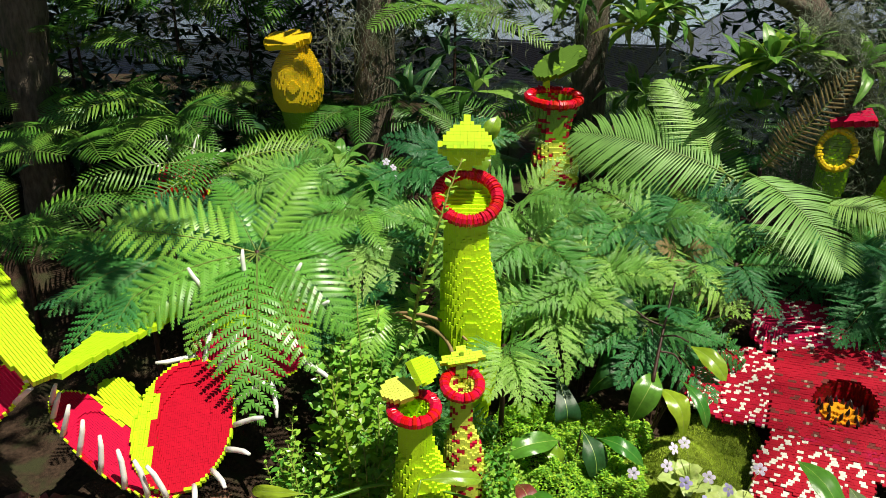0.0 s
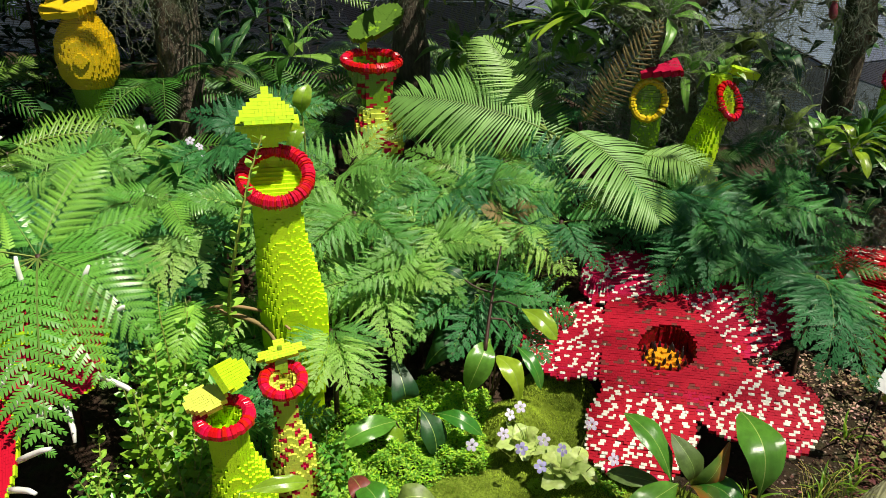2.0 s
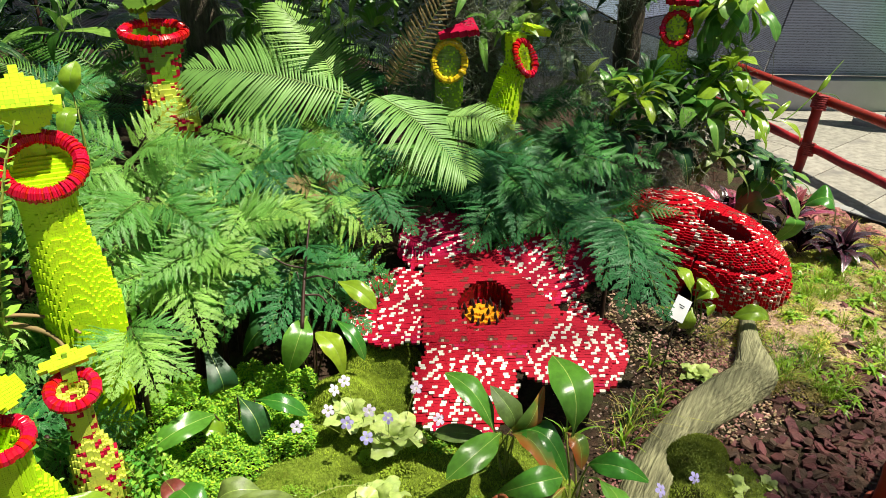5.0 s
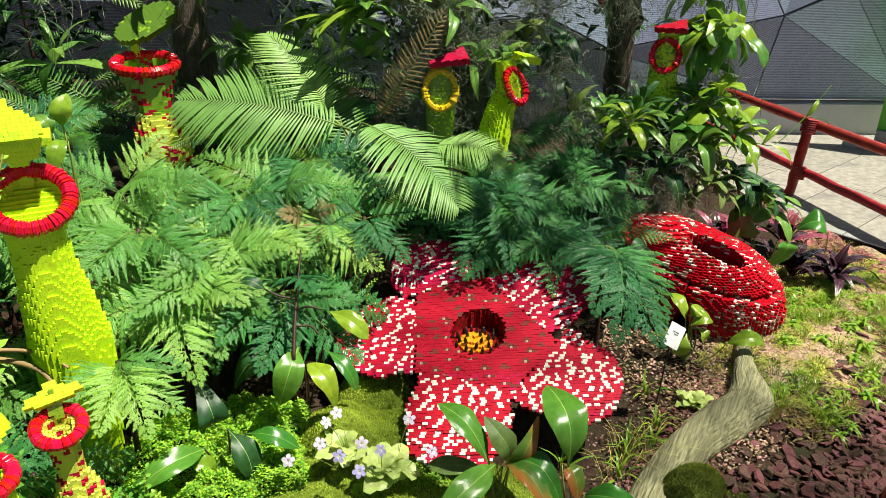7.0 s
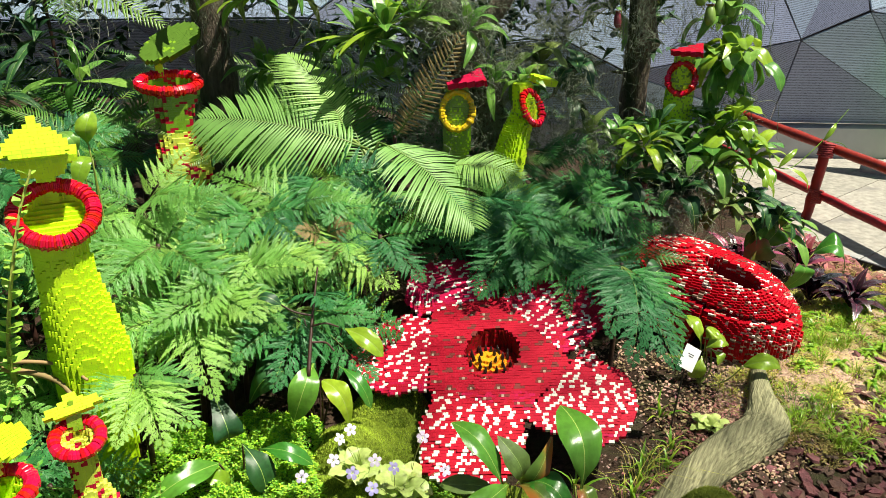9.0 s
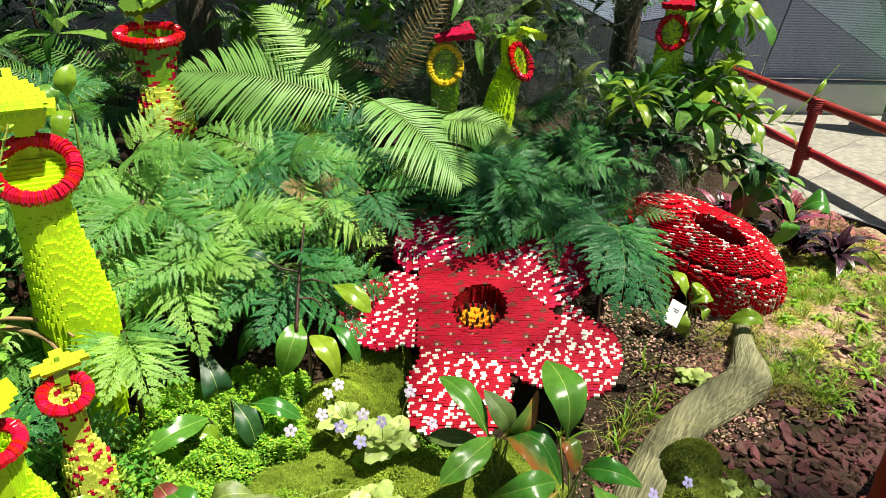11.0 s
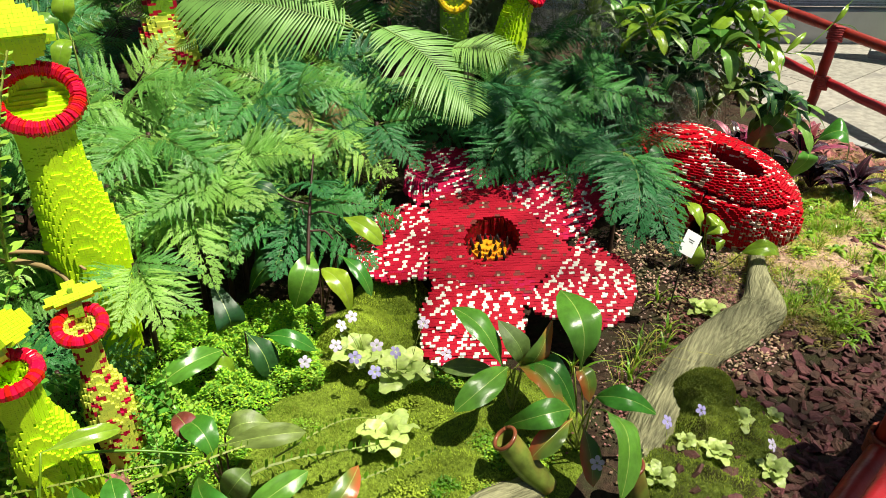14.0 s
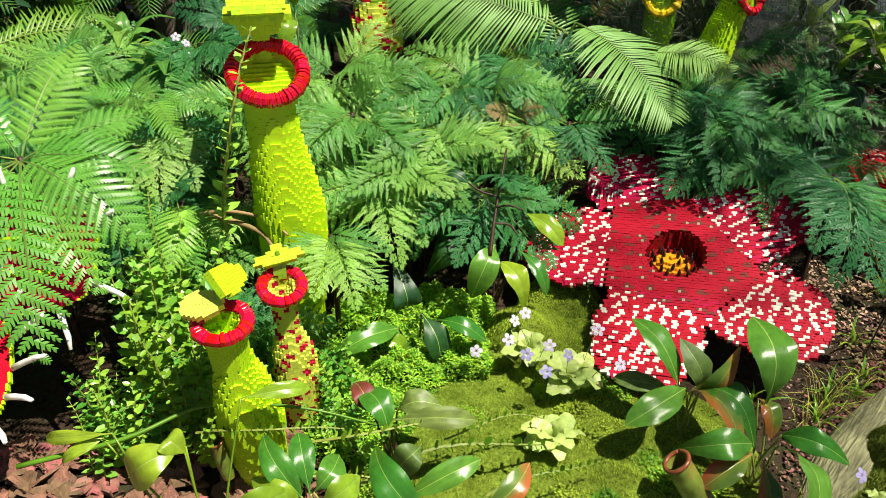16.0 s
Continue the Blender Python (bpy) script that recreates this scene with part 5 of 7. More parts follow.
for i, (x, y, z) in enumerate([(-3.2, 4.3, 1.5), (-2.6, 4.4, 1.7), (-2.0, 4.3, 1.6), (-1.3, 4.2, 1.55), (-0.9, 4.3, 1.75), (-0.4, 4.2, 1.6), (-2.9, 3.9, 1.2), (0.35, 4.1, 1.5)]):
    fern("arching sword fern in front of the screens", (x, y, z), crown(9, (x, y, z), 0.6, -0.12, 1900 + i), SWORD, 170 + i, up=(0, -0.6, 1), group="ferns behind the bank")
rb = np.random.default_rng(13)
for i in range(34):
    x, y = rb.uniform(-3.4, 3.2), rb.uniform(3.7, 5.4)
    z = float(ground(x, y)) + rb.uniform(0.15, 0.45)
    fern("dark fern in the deep shade behind the bank", (x, y, z), crown(6, (x, y, z), 0.5, 0.12, 900 + i), SWORD, 130 + i, up=(0, -0.6, 1), group="ferns behind the bank")


def blade(profile, mats, fold=0.25, bow=0.35, wave=0.0, rows=14, rib=0.02, tipdrop=0.45, twist=0.0):
    """A leaf of unit length along x and unit width: channelled along its rib, arched, its tip bent down."""
    vs, fs, idx = [], [], []
    cols = (-1, -0.78, -0.45, -rib, rib, 0.45, 0.78, 1)
    for i in range(rows + 1):
        s = i / rows
        w = 0.5 * profile(s)
        z = 4 * bow * s * (1 - s) - tipdrop * max(0.0, s - 0.45) ** 2 * 3.3 * s
        for u in cols:
            y = u * w if abs(u) > 0.1 else u * 0.5
            edge = abs(y) / max(w, 1e-3)
            zz = z + fold * abs(y) * (1.6 - 1.1 * edge) - 0.16 * y * y + wave * math.sin(s * 13 + 2.2 * u) * abs(y) * edge
            vs.append((s, y, zz - (0.008 if abs(u) < 0.1 else 0) + twist * y * s))
    m = len(cols)
    for i in range(rows):
        for k in range(m - 1):
            o = i * m + k
            fs.append((o, o + 1, o + m + 1, o + m))
            idx.append(1 if k == 3 else 0)
    return data("leaf", vs, fs, mats, idx, smooth=True)


def lance(s):
    return 0.10 if s < 0.06 else max(0.02, math.sin(math.pi * min(1, (s - 0.02)) ** 0.85) ** 0.75)


def spoon(s):
    return 0.09 if s < 0.12 else max(0.03, math.sin(math.pi * ((s - 0.1) / 0.9) ** 1.45) ** 0.55)


def strap(s):
    return 0.45 * min(1, 0.5 + 2 * s) if s < 0.25 else max(0.02, (1 - ((s - 0.25) / 0.75) ** 2.2)) * 0.9 + 0.02


LEAF = {k: [blade(prof, [m, M_RIB], bow=b, fold=q, wave=0.16, tipdrop=td, twist=tw) for prof, b, q, td, tw in ((spoon, 0.3, 0.3, 0.5, 0.25), (spoon, 0.45, 0.22, 0.8, -0.3), (lance, 0.5, 0.3, 0.9, 0.2))]
        for k, m in enumerate((M_GLOSS, M_OLIVE, M_BRONZE, M_DRY, M_YLEAF, M_DKLEAF, M_PINK, M_MID))}
WORD = {0: "green", 1: "olive", 2: "bronze-edged", 3: "brown", 4: "yellow-green", 5: "dark green", 6: "pink-flushed", 7: "mid green"}


def leafy(name, label, base, leaves, seed=0, stems=M_DARKSTEM, up=(0, -0.75, 1.0), category="plant", group=""):
    """A plant with single leaves, each from its foot to its tip, on stalks from one base."""
    rg = np.random.default_rng(seed)
    root = thing(name, at(*base), label, category, group)
    b = Vector(base)
    for i, (x0, y0, z0, x1, y1, z1, w, k) in enumerate(leaves):
        a, t = Vector((x0, y0, z0)) - b, Vector((x1, y1, z1)) - b
        u = Vector(up) + Vector(rg.normal(0, 0.18, 3))
        part("leaf", LEAF[k][(seed + i) % 3], root, chord(a, t, u, w), WORD[k] + " leaf")
        mid = a * 0.5 + Vector((rg.normal(0, 0.012), rg.normal(0, 0.012), -0.02))
        if a.length > 0.02:
            stem("stalk", root, [(0, 0, 0), mid, a], 0.0042, 0.0028, stems, n=4, sides=5)
    return root


P1 = [(1.02, 1.93, 0.42, 0.92, 1.80, 0.34, 0.096, 0), (1.04, 1.91, 0.36, 1.10, 1.78, 0.28, 0.076, 4), (1.16, 2.05, 0.46, 1.26, 1.91, 0.42, 0.071, 4), (1.11, 1.94, 0.38, 1.18, 1.80, 0.30, 0.058, 0),
      (0.96, 2.05, 0.34, 0.81, 2.02, 0.30, 0.093, 5), (0.96, 2.05, 0.36, 0.84, 2.10, 0.34, 0.095, 5), (1.04, 2.10, 0.50, 0.94, 2.16, 0.50, 0.034, 5)]
leafy("pitcher_plant", "climbing pitcher plant with glossy green and yellow leaves", (1.05, 2.02, 0.05), P1, 1)
climber = thing("pitcher_plant", at(*(0.982, 1.858, 0.423)), "dark brown forking stem of a climbing pitcher plant", "plant")
o = Vector((0.982, 1.858, 0.423))
for nm, line, r0, r1 in (("main_stem", [(0.982, 1.858, 0.423), (1.014, 1.929, 0.509), (1.048, 1.999, 0.586), (1.098, 2.096, 0.69)], 0.007, 0.003),
                         ("branch", [(1.028, 1.958, 0.545), (1.069, 1.932, 0.56), (1.11, 1.922, 0.542)], 0.004, 0.003), ("branch", [(1.038, 1.982, 0.571), (0.986, 2.003, 0.586), (0.951, 2.032, 0.605)], 0.004, 0.003), ("branch", [(1.013, 1.926, 0.504), (1.06, 1.911, 0.5), (1.076, 1.873, 0.485)], 0.004, 0.003)):
    stem(nm, climber, [Vector(q) - o for q in line], r0, r1, M_DARKSTEM, n=5)
part("leaf", LEAF[5][2], climber, chord(Vector((0.951, 2.032, 0.605)) - o, Vector((0.874, 2.085, 0.635)) - o, (0, -0.75, 1), 0.04), "dark narrow leaf")
P1B = [(0.72, 2.0, 0.16, 0.71, 1.98, 0.31, 0.103, 5), (0.75, 1.84, 0.24, 0.80, 1.72, 0.14, 0.088, 5), (0.80, 1.82, 0.22, 0.93, 1.71, 0.22, 0.062, 0), (0.67, 1.83, 0.20, 0.44, 1.74, 0.20, 0.080, 0), (0.61, 1.83, 0.16, 0.70, 1.81, 0.12, 0.068, 4)]
leafy("pitcher_plant", "low pitcher plant with dark glossy leaves beside the moss", (0.74, 1.9, 0.05), P1B, 2)
P2 = [(1.425, 1.35, 0.208, 1.35, 1.5, 0.383, 0.098, 0), (1.493, 1.37, 0.19, 1.455, 1.37, 0.34, 0.075, 1), (1.496, 1.354, 0.19, 1.546, 1.292, 0.34, 0.072, 2), (1.446, 1.348, 0.218, 1.221, 1.235, 0.243, 0.089, 0), (1.457, 1.333, 0.218, 1.495, 1.146, 0.243, 0.077, 2), (1.485, 1.332, 0.22, 1.56, 1.157, 0.22, 0.091, 0), (1.442, 1.396, 0.157, 1.267, 1.446, 0.207, 0.062, 1)]
leafy("pitcher_plant", "young pitcher plant with glossy green and bronze leaves", (1.46, 1.34, 0.03), P2, 3, stems=M_STEM)
P2B = [(1.607, 1.211, 0.246, 1.645, 1.336, 0.446, 0.121, 0), (1.502, 1.108, 0.22, 1.327, 1.133, 0.22, 0.084, 0), (1.511, 1.104, 0.182, 1.349, 1.054, 0.157, 0.072, 2), (1.544, 1.068, 0.238, 1.494, 0.806, 0.263, 0.112, 0), (1.603, 1.119, 0.218, 1.703, 0.994, 0.243, 0.07, 0), (1.524, 1.071, 0.183, 1.462, 0.92, 0.134, 0.059, 2), (1.62, 1.257, 0.222, 1.62, 1.157, 0.197, 0.068, 2)]
leafy("pitcher_plant", "pitcher plant with broad glossy leaves beside the log", (1.57, 1.14, 0.0), P2B, 4, stems=M_STEM)
P3 = [(0.321, 1.134, 0.287, 0.236, 1.256, 0.384, 0.066, 0), (0.342, 1.136, 0.287, 0.329, 1.245, 0.384, 0.062, 0), (0.351, 1.134, 0.294, 0.424, 1.183, 0.343, 0.066, 0), (0.583, 1.011, 0.287, 0.486, 1.157, 0.384, 0.082, 0), (0.546, 1.07, 0.287, 0.729, 1.07, 0.384, 0.06, 0), (0.713, 1.007, 0.267, 0.847, 1.031, 0.364, 0.057, 2), (0.315, 1.12, 0.27, 0.215, 1.165, 0.33, 0.072, 4), (0.362, 1.115, 0.27, 0.455, 1.125, 0.32, 0.07, 4), (0.70, 0.995, 0.25, 0.80, 0.965, 0.30, 0.066, 4), (0.575, 1.0, 0.26, 0.60, 0.93, 0.31, 0.07, 0)]
leafy("pitcher_plant", "front pitcher plant with large glossy green leaves", (0.45, 1.08, 0.0), P3, 5, stems=M_STEM)
P3B = [(0.57, 1.36, 0.26, 0.78, 1.28, 0.30, 0.062, 1), (0.56, 1.34, 0.22, 0.52, 1.45, 0.32, 0.080, 0), (0.53, 1.42, 0.24, 0.49, 1.50, 0.30, 0.065, 3), (0.60, 1.45, 0.20, 0.70, 1.41, 0.26, 0.079, 1), (0.63, 1.25, 0.26, 0.56, 1.21, 0.24, 0.080, 1)]
leafy("pitcher_plant", "small pitcher plant with olive leaves on the moss", (0.58, 1.36, 0.03), P3B, 6)
P3C = [(0.06, 1.30, 0.34, -0.09, 1.26, 0.30, 0.101, 4), (0.06, 1.28, 0.34, 0.01, 1.33, 0.36, 0.068, 4), (0.20, 1.35, 0.42, 0.37, 1.36, 0.42, 0.043, 4), (-0.11, 1.36, 0.36, -0.29, 1.40, 0.34, 0.036, 4), (-0.14, 1.37, 0.34, -0.25, 1.35, 0.30, 0.033, 4), (0.15, 1.12, 0.30, 0.29, 1.10, 0.34, 0.071, 4)]
leafy("vine", "yellow-green vine trailing in front of the small pitchers", (0.10, 1.22, 0.0), P3C, 7, stems=M_YLEAF)
P4 = [(3.49, 2.25, 0.30, 3.62, 2.32, 0.36, 0.156, 0), (3.51, 2.21, 0.28, 3.38, 2.22, 0.30, 0.144, 6), (3.50, 2.06, 0.28, 3.46, 1.99, 0.20, 0.134, 0), (3.66, 2.08, 0.30, 3.79, 1.97, 0.30, 0.137, 0)]
leafy("pitcher_plant", "pitcher plant with broad green leaves behind the red bud", (3.55, 2.18, 0.02), P4, 8, stems=M_STEM)
P4B = [(2.58, 1.73, 0.22, 2.58, 1.82, 0.32, 0.066, 4), (2.60, 1.73, 0.24, 2.64, 1.71, 0.28, 0.062, 4), (2.58, 1.70, 0.22, 2.69, 1.68, 0.24, 0.062, 4), (2.54, 1.68, 0.20, 2.49, 1.66, 0.12, 0.060, 4), (2.61, 1.70, 0.20, 2.63, 1.65, 0.14, 0.066, 4), (2.72, 1.62, 0.14, 2.86, 1.54, 0.16, 0.070, 4)]
leafy("pitcher_plant", "yellow-green seedling plant in front of the red bud", (2.59, 1.71, 0.03), P4B, 9, stems=M_STEM)
leafy("pitcher_plant", "dark leaf reaching between the two red flowers", (2.35, 2.0, 0.2), [(2.42, 1.99, 0.40, 2.61, 2.00, 0.46, 0.117, 5), (2.22, 2.05, 0.36, 2.33, 2.04, 0.38, 0.057, 4)], 10)


def rosette(name, label, base, n, length, width, k, seed, low=5, high=70, spread=360, facing=-90, lean=0.0, category="plant", group="", prof=2):
    """Leaves in a whorl round one foot, the inner ones steeper."""
    rg = np.random.default_rng(seed)
    root = thing(name, at(*base), label, category, group)
    for i in range(n):
        q = (i + 0.5) / n
        a = radians(facing + spread * ((i * 0.381966) % 1.0 - 0.5) + rg.normal(0, 6))
        e = radians(low + (high - low) * (1 - q) + rg.normal(0, 6))
        ln = length * (0.65 + 0.35 * q) * (1 + 0.15 * rg.normal())
        t = Vector((math.cos(a) * math.cos(e), math.sin(a) * math.cos(e), math.sin(e))) * ln
        o = Vector((math.cos(a), math.sin(a), 0)) * 0.01
        part("leaf", LEAF[k][prof] if isinstance(k, int) else k[i % len(k)], root, chord(o, o + t, (0, 0, 1), width * (0.8 + 0.3 * rg.random()), rg.normal(0, 0.2)))
    return root


# epiphytes with strap leaves on the trees
EPI = [((1.76, 3.15, 1.30), 16, 0.24, 0.055, 7), ((1.95, 3.2, 1.42), 12, 0.22, 0.05, 1), ((1.33, 3.38, 1.55), 14, 0.26, 0.055, 7), ((1.15, 3.45, 1.62), 9, 0.24, 0.05, 1), ((1.72, 3.05, 1.15), 8, 0.2, 0.05, 7),
       ((2.45, 2.85, 1.2), 10, 0.17, 0.08, 1), ((2.3, 2.75, 1.12), 9, 0.14, 0.05, 7), ((2.62, 2.8, 1.15), 8, 0.15, 0.09, 5),
       ((0.45, 3.6, 1.12), 9, 0.3, 0.05, 7), ((0.1, 3.55, 1.1), 9, 0.26, 0.055, 5), ((-0.2, 3.0, 0.85), 10, 0.26, 0.06, 7), ((-0.05, 2.7, 0.8), 10, 0.24, 0.06, 7), ((0.3, 3.7, 1.3), 10, 0.26, 0.05, 5), ((2.08, 2.90, 1.36), 12, 0.24, 0.05, 7), ((2.3, 3.12, 1.7), 12, 0.26, 0.05, 1), ((2.2, 2.88, 1.12), 10, 0.2, 0.05, 7)]
for i, (p, n, ln, w, k) in enumerate(EPI):
    rosette("strap_leaved_plant", WORD[k] + " strap-leaved plant perched on the trees" if p[2] > 1 else "green strap-leaved plant among the ferns", p, n, ln, w, k, 500 + i, low=-35, high=75, group="strap-leaved plants")
rb = np.random.default_rng(29)
for i in range(30):
    x = rb.uniform(-1.0, 3.5)
    if x < 0.1 or 0.25 < x < 0.85:
        continue
    y, z = 3.35 + 0.2 * rb.normal() - 0.12 * max(0.0, x - 1.5), rb.uniform(0.95, 1.75)
    kind = (5, 7, 1, 7)[i % 4]
    rosette("strap_leaved_plant", WORD[kind] + " strap-leaved plant growing on the tree trunks", (x, y, z), 11, rb.uniform(0.16, 0.28), rb.uniform(0.04, 0.07), kind, 1500 + i, low=-45, high=70, group="strap-leaved plants")
SHRUB = [((2.85, 2.72, 0.78), 14, 0.25, 0.055, 7), ((2.98, 2.6, 0.8), 14, 0.24, 0.06, 7), ((3.1, 2.55, 0.70), 12, 0.22, 0.07, 5), ((2.75, 2.5, 0.68), 12, 0.2, 0.07, 5), ((3.2, 2.4, 0.72), 12, 0.22, 0.085, 7), ((3.0, 2.38, 0.6), 12, 0.2, 0.08, 5),
         ((3.3, 2.6, 0.88), 10, 0.2, 0.09, 7), ((3.42, 2.72, 1.15), 10, 0.24, 0.1, 7), ((3.5, 2.75, 1.35), 10, 0.24, 0.1, 7), ((3.38, 2.9, 1.5), 9, 0.26, 0.09, 5), ((3.35, 2.45, 0.8), 9, 0.18, 0.09, 4), ((2.7, 2.75, 0.85), 10, 0.22, 0.05, 1), ((3.25, 2.35, 0.5), 9, 0.18, 0.08, 1)]
for i, (p, n, ln, w, k) in enumerate(SHRUB):
    rosette("pitcher_plant", WORD[k] + " leafy pitcher plant crowding the tree foot", p, n, ln, w, k, 540 + i, low=-30, high=70, prof=i % 3, group="plants at the tree foot")
for i, (p, n, ln, w, k) in enumerate([((3.40, 2.62, 1.22), 9, 0.2, 0.075, 4), ((3.45, 2.66, 1.02), 9, 0.2, 0.08, 7), ((3.30, 2.95, 1.75), 12, 0.24, 0.05, 7), ((3.15, 2.95, 1.85), 10, 0.22, 0.045, 7), ((3.48, 2.95, 1.8), 10, 0.24, 0.05, 4),
                                      ((2.5, 2.95, 1.62), 10, 0.22, 0.04, 7), ((0.95, 3.3, 1.72), 10, 0.26, 0.04, 7)]):
    rosette("strap_leaved_plant", WORD[k] + " long-leaved plant hanging from the trees", p, n, ln, w, k, 1620 + i, low=-60, high=40, group="strap-leaved plants")
rb = np.random.default_rng(31)
for i in range(22):
    x = rb.uniform(2.75, 3.55)
    y = 2.75 - 0.35 * (x - 2.75) + 0.12 * rb.normal() - 0.1
    z = rb.uniform(0.3, 0.98)
    kind = (7, 5, 7, 1, 4)[i % 5]
    rosette("pitcher_plant", WORD[kind] + " leafy pitcher plant crowding the tree foot", (x, y, z), 13, rb.uniform(0.15, 0.24), rb.uniform(0.035, 0.075), kind, 1560 + i, low=-40, high=65, prof=(0, 1, 2, 0)[i % 4], group="plants at the tree foot")
for i, (p, k) in enumerate((((3.365, 2.567, 1.2), 7), ((3.473, 2.526, 1.214), 7), ((3.445, 2.569, 1.279), 4))):
    rosette("pitcher_plant", "broad-leaved green pitcher plant on the tree", p, 8, 0.19, 0.085, k, 1660 + i, low=-65, high=25, prof=0, group="plants at the tree foot")
RIBBED = [blade(lance, [M_MID, M_RIB], bow=0.22, rib=0.05, tipdrop=0.2), blade(lance, [M_MID, M_RIB], bow=0.4, rib=0.05, tipdrop=0.3), blade(lance, [M_YLEAF, M_RIB], bow=0.3, rib=0.05, tipdrop=0.2)]
for i, p in enumerate(((1.66, 2.86, 1.39), (1.817, 2.905, 1.415), (1.60, 2.96, 1.34), (1.16, 3.12, 1.50), (1.30, 3.2, 1.58))):
    rosette("strap_leaved_plant", "pale-ribbed strap-leaved plant perched on the gnarled trunk", p, 17, 0.23, 0.058, RIBBED, 1670 + i, low=-35, high=65, group="strap-leaved plants")
DARKROS = [blade(lance, [M_PURPLE, M_WINE], bow=0.7), blade(lance, [M_PURPLE, M_PURPLE], bow=0.9)]
WINEROS = [blade(lance, [M_WINE, M_PURPLE], bow=0.6), blade(lance, [M_PURPLE, M_WINE], bow=0.7)]
for i, (p, n, ln, w, k) in enumerate([((3.80, 1.92, 0.04), 16, 0.24, 0.06, DARKROS), ((3.66, 2.05, 0.05), 14, 0.22, 0.06, DARKROS), ((3.95, 2.35, 0.06), 16, 0.26, 0.055, WINEROS), ((3.75, 2.45, 0.08), 12, 0.22, 0.055, WINEROS), ((3.6, 2.5, 0.1), 12, 0.2, 0.05, WINEROS)]):
    rosette("foliage_plant", "purple-black leafy plant near the kerb" if k is DARKROS else "wine red leafy plant near the kerb", p, n, ln, w, k, 570 + i, low=5, high=80, group="dark plants near the kerb")
BUTTER = [blade(lambda s: max(0.25, math.sin(math.pi * (0.12 + 0.84 * s)) ** 0.6) if s < 0.97 else 0.3, [M_ROSETTE, M_ROSETTE], fold=0.15, bow=0.12, wave=0.3, rows=8, tipdrop=0.2)]
for i, (x, y, z, ln, n) in enumerate([(1.17, 1.55, 0.13, 0.10, 16), (1.08, 1.70, 0.14, 0.085, 13), (1.03, 1.34, 0.11, 0.085, 20), (2.09, 1.0, 0.02, 0.06, 14), (1.93, 0.93, 0.02, 0.055, 12), (2.40, 1.47, 0.04, 0.07, 14), (2.03, 0.80, 0.02, 0.05, 10), (1.70, 0.92, 0.03, 0.05, 9), (1.88, 1.0, 0.02, 0.04, 8), (2.2, 0.95, 0.02, 0.04, 8)]):
    rosette("butterwort", "pale yellow-green butterwort rosette on the moss", (x, y, z), n, ln, ln * 0.72, BUTTER, 600 + i, low=2, high=60, group="butterworts")

# lilac flowers on thin stalks
v, f = [], []
for k in range(5):
    a = 2 * math.pi * k / 5 + 0.3
    c, s = math.cos(a), math.sin(a)
    o = len(v)
    for (p, q, z) in ((0.002, 0, 0), (0.008, 0.006, 0.002), (0.016, 0.0075, 0.001), (0.021, 0.003, -0.001), (0.021, -0.003, -0.001), (0.016, -0.0075, 0.001), (0.008, -0.006, 0.002)):
        v.append((p * c - q * s, p * s + q * c, z))
    f.append(tuple(range(o, o + 7)))
BLOSSOM = [data("blossom", v, f, [m]) for m in (M_PETAL, M_PETALV)]
for i, (x, y, z, x0, y0, k) in enumerate([(1.082, 1.755, .25, 1.1, 1.68, 0), (1.036, 1.724, .25, 1.09, 1.67, 0), (0.986, 1.634, .25, 1.07, 1.66, 0), (1.101, 1.579, .25, 1.1, 1.66, 0), (1.019, 1.554, .25, 1.08, 1.66, 1), (1.05, 1.466, .25, 1.14, 1.52, 1), (1.141, 1.523, .25, 1.15, 1.54, 1),
                                   (1.279, 1.449, .25, 1.2, 1.53, 0), (1.281, 1.62, .25, 1.2, 1.56, 0), (0.89, 1.66, .2, 1.05, 1.66, 0), (1.761, 0.984, .17, 1.72, 0.93, 1), (2.032, 0.828, .1, 2.03, 0.83, 0), (1.965, 1.04, .08, 1.93, 0.96, 1), (1.477, 0.939, .18, 1.6, 0.93, 0)]):
    root = thing("butterwort_flower", at(x0, y0, 0.1 if y > 1.2 else 0.02), "pale lilac five-petalled flower on a thin stalk" if k == 0 else "violet five-petalled flower on a thin stalk", "flower", "butterwort flowers")
    d = Vector((x - x0, y - y0, z - (0.1 if y > 1.2 else 0.02)))
    part("blossom", BLOSSOM[k], root, Matrix.Translation(d) @ pose(0, 0, 0, 48, 8 * math.sin(i * 2.1), 30 * math.sin(i * 1.3)))
    stem("stalk", root, [(0, 0, 0), d * 0.5 + Vector((0, 0, 0.03)), d], 0.0012, 0.001, M_STEM, n=4, sides=4)


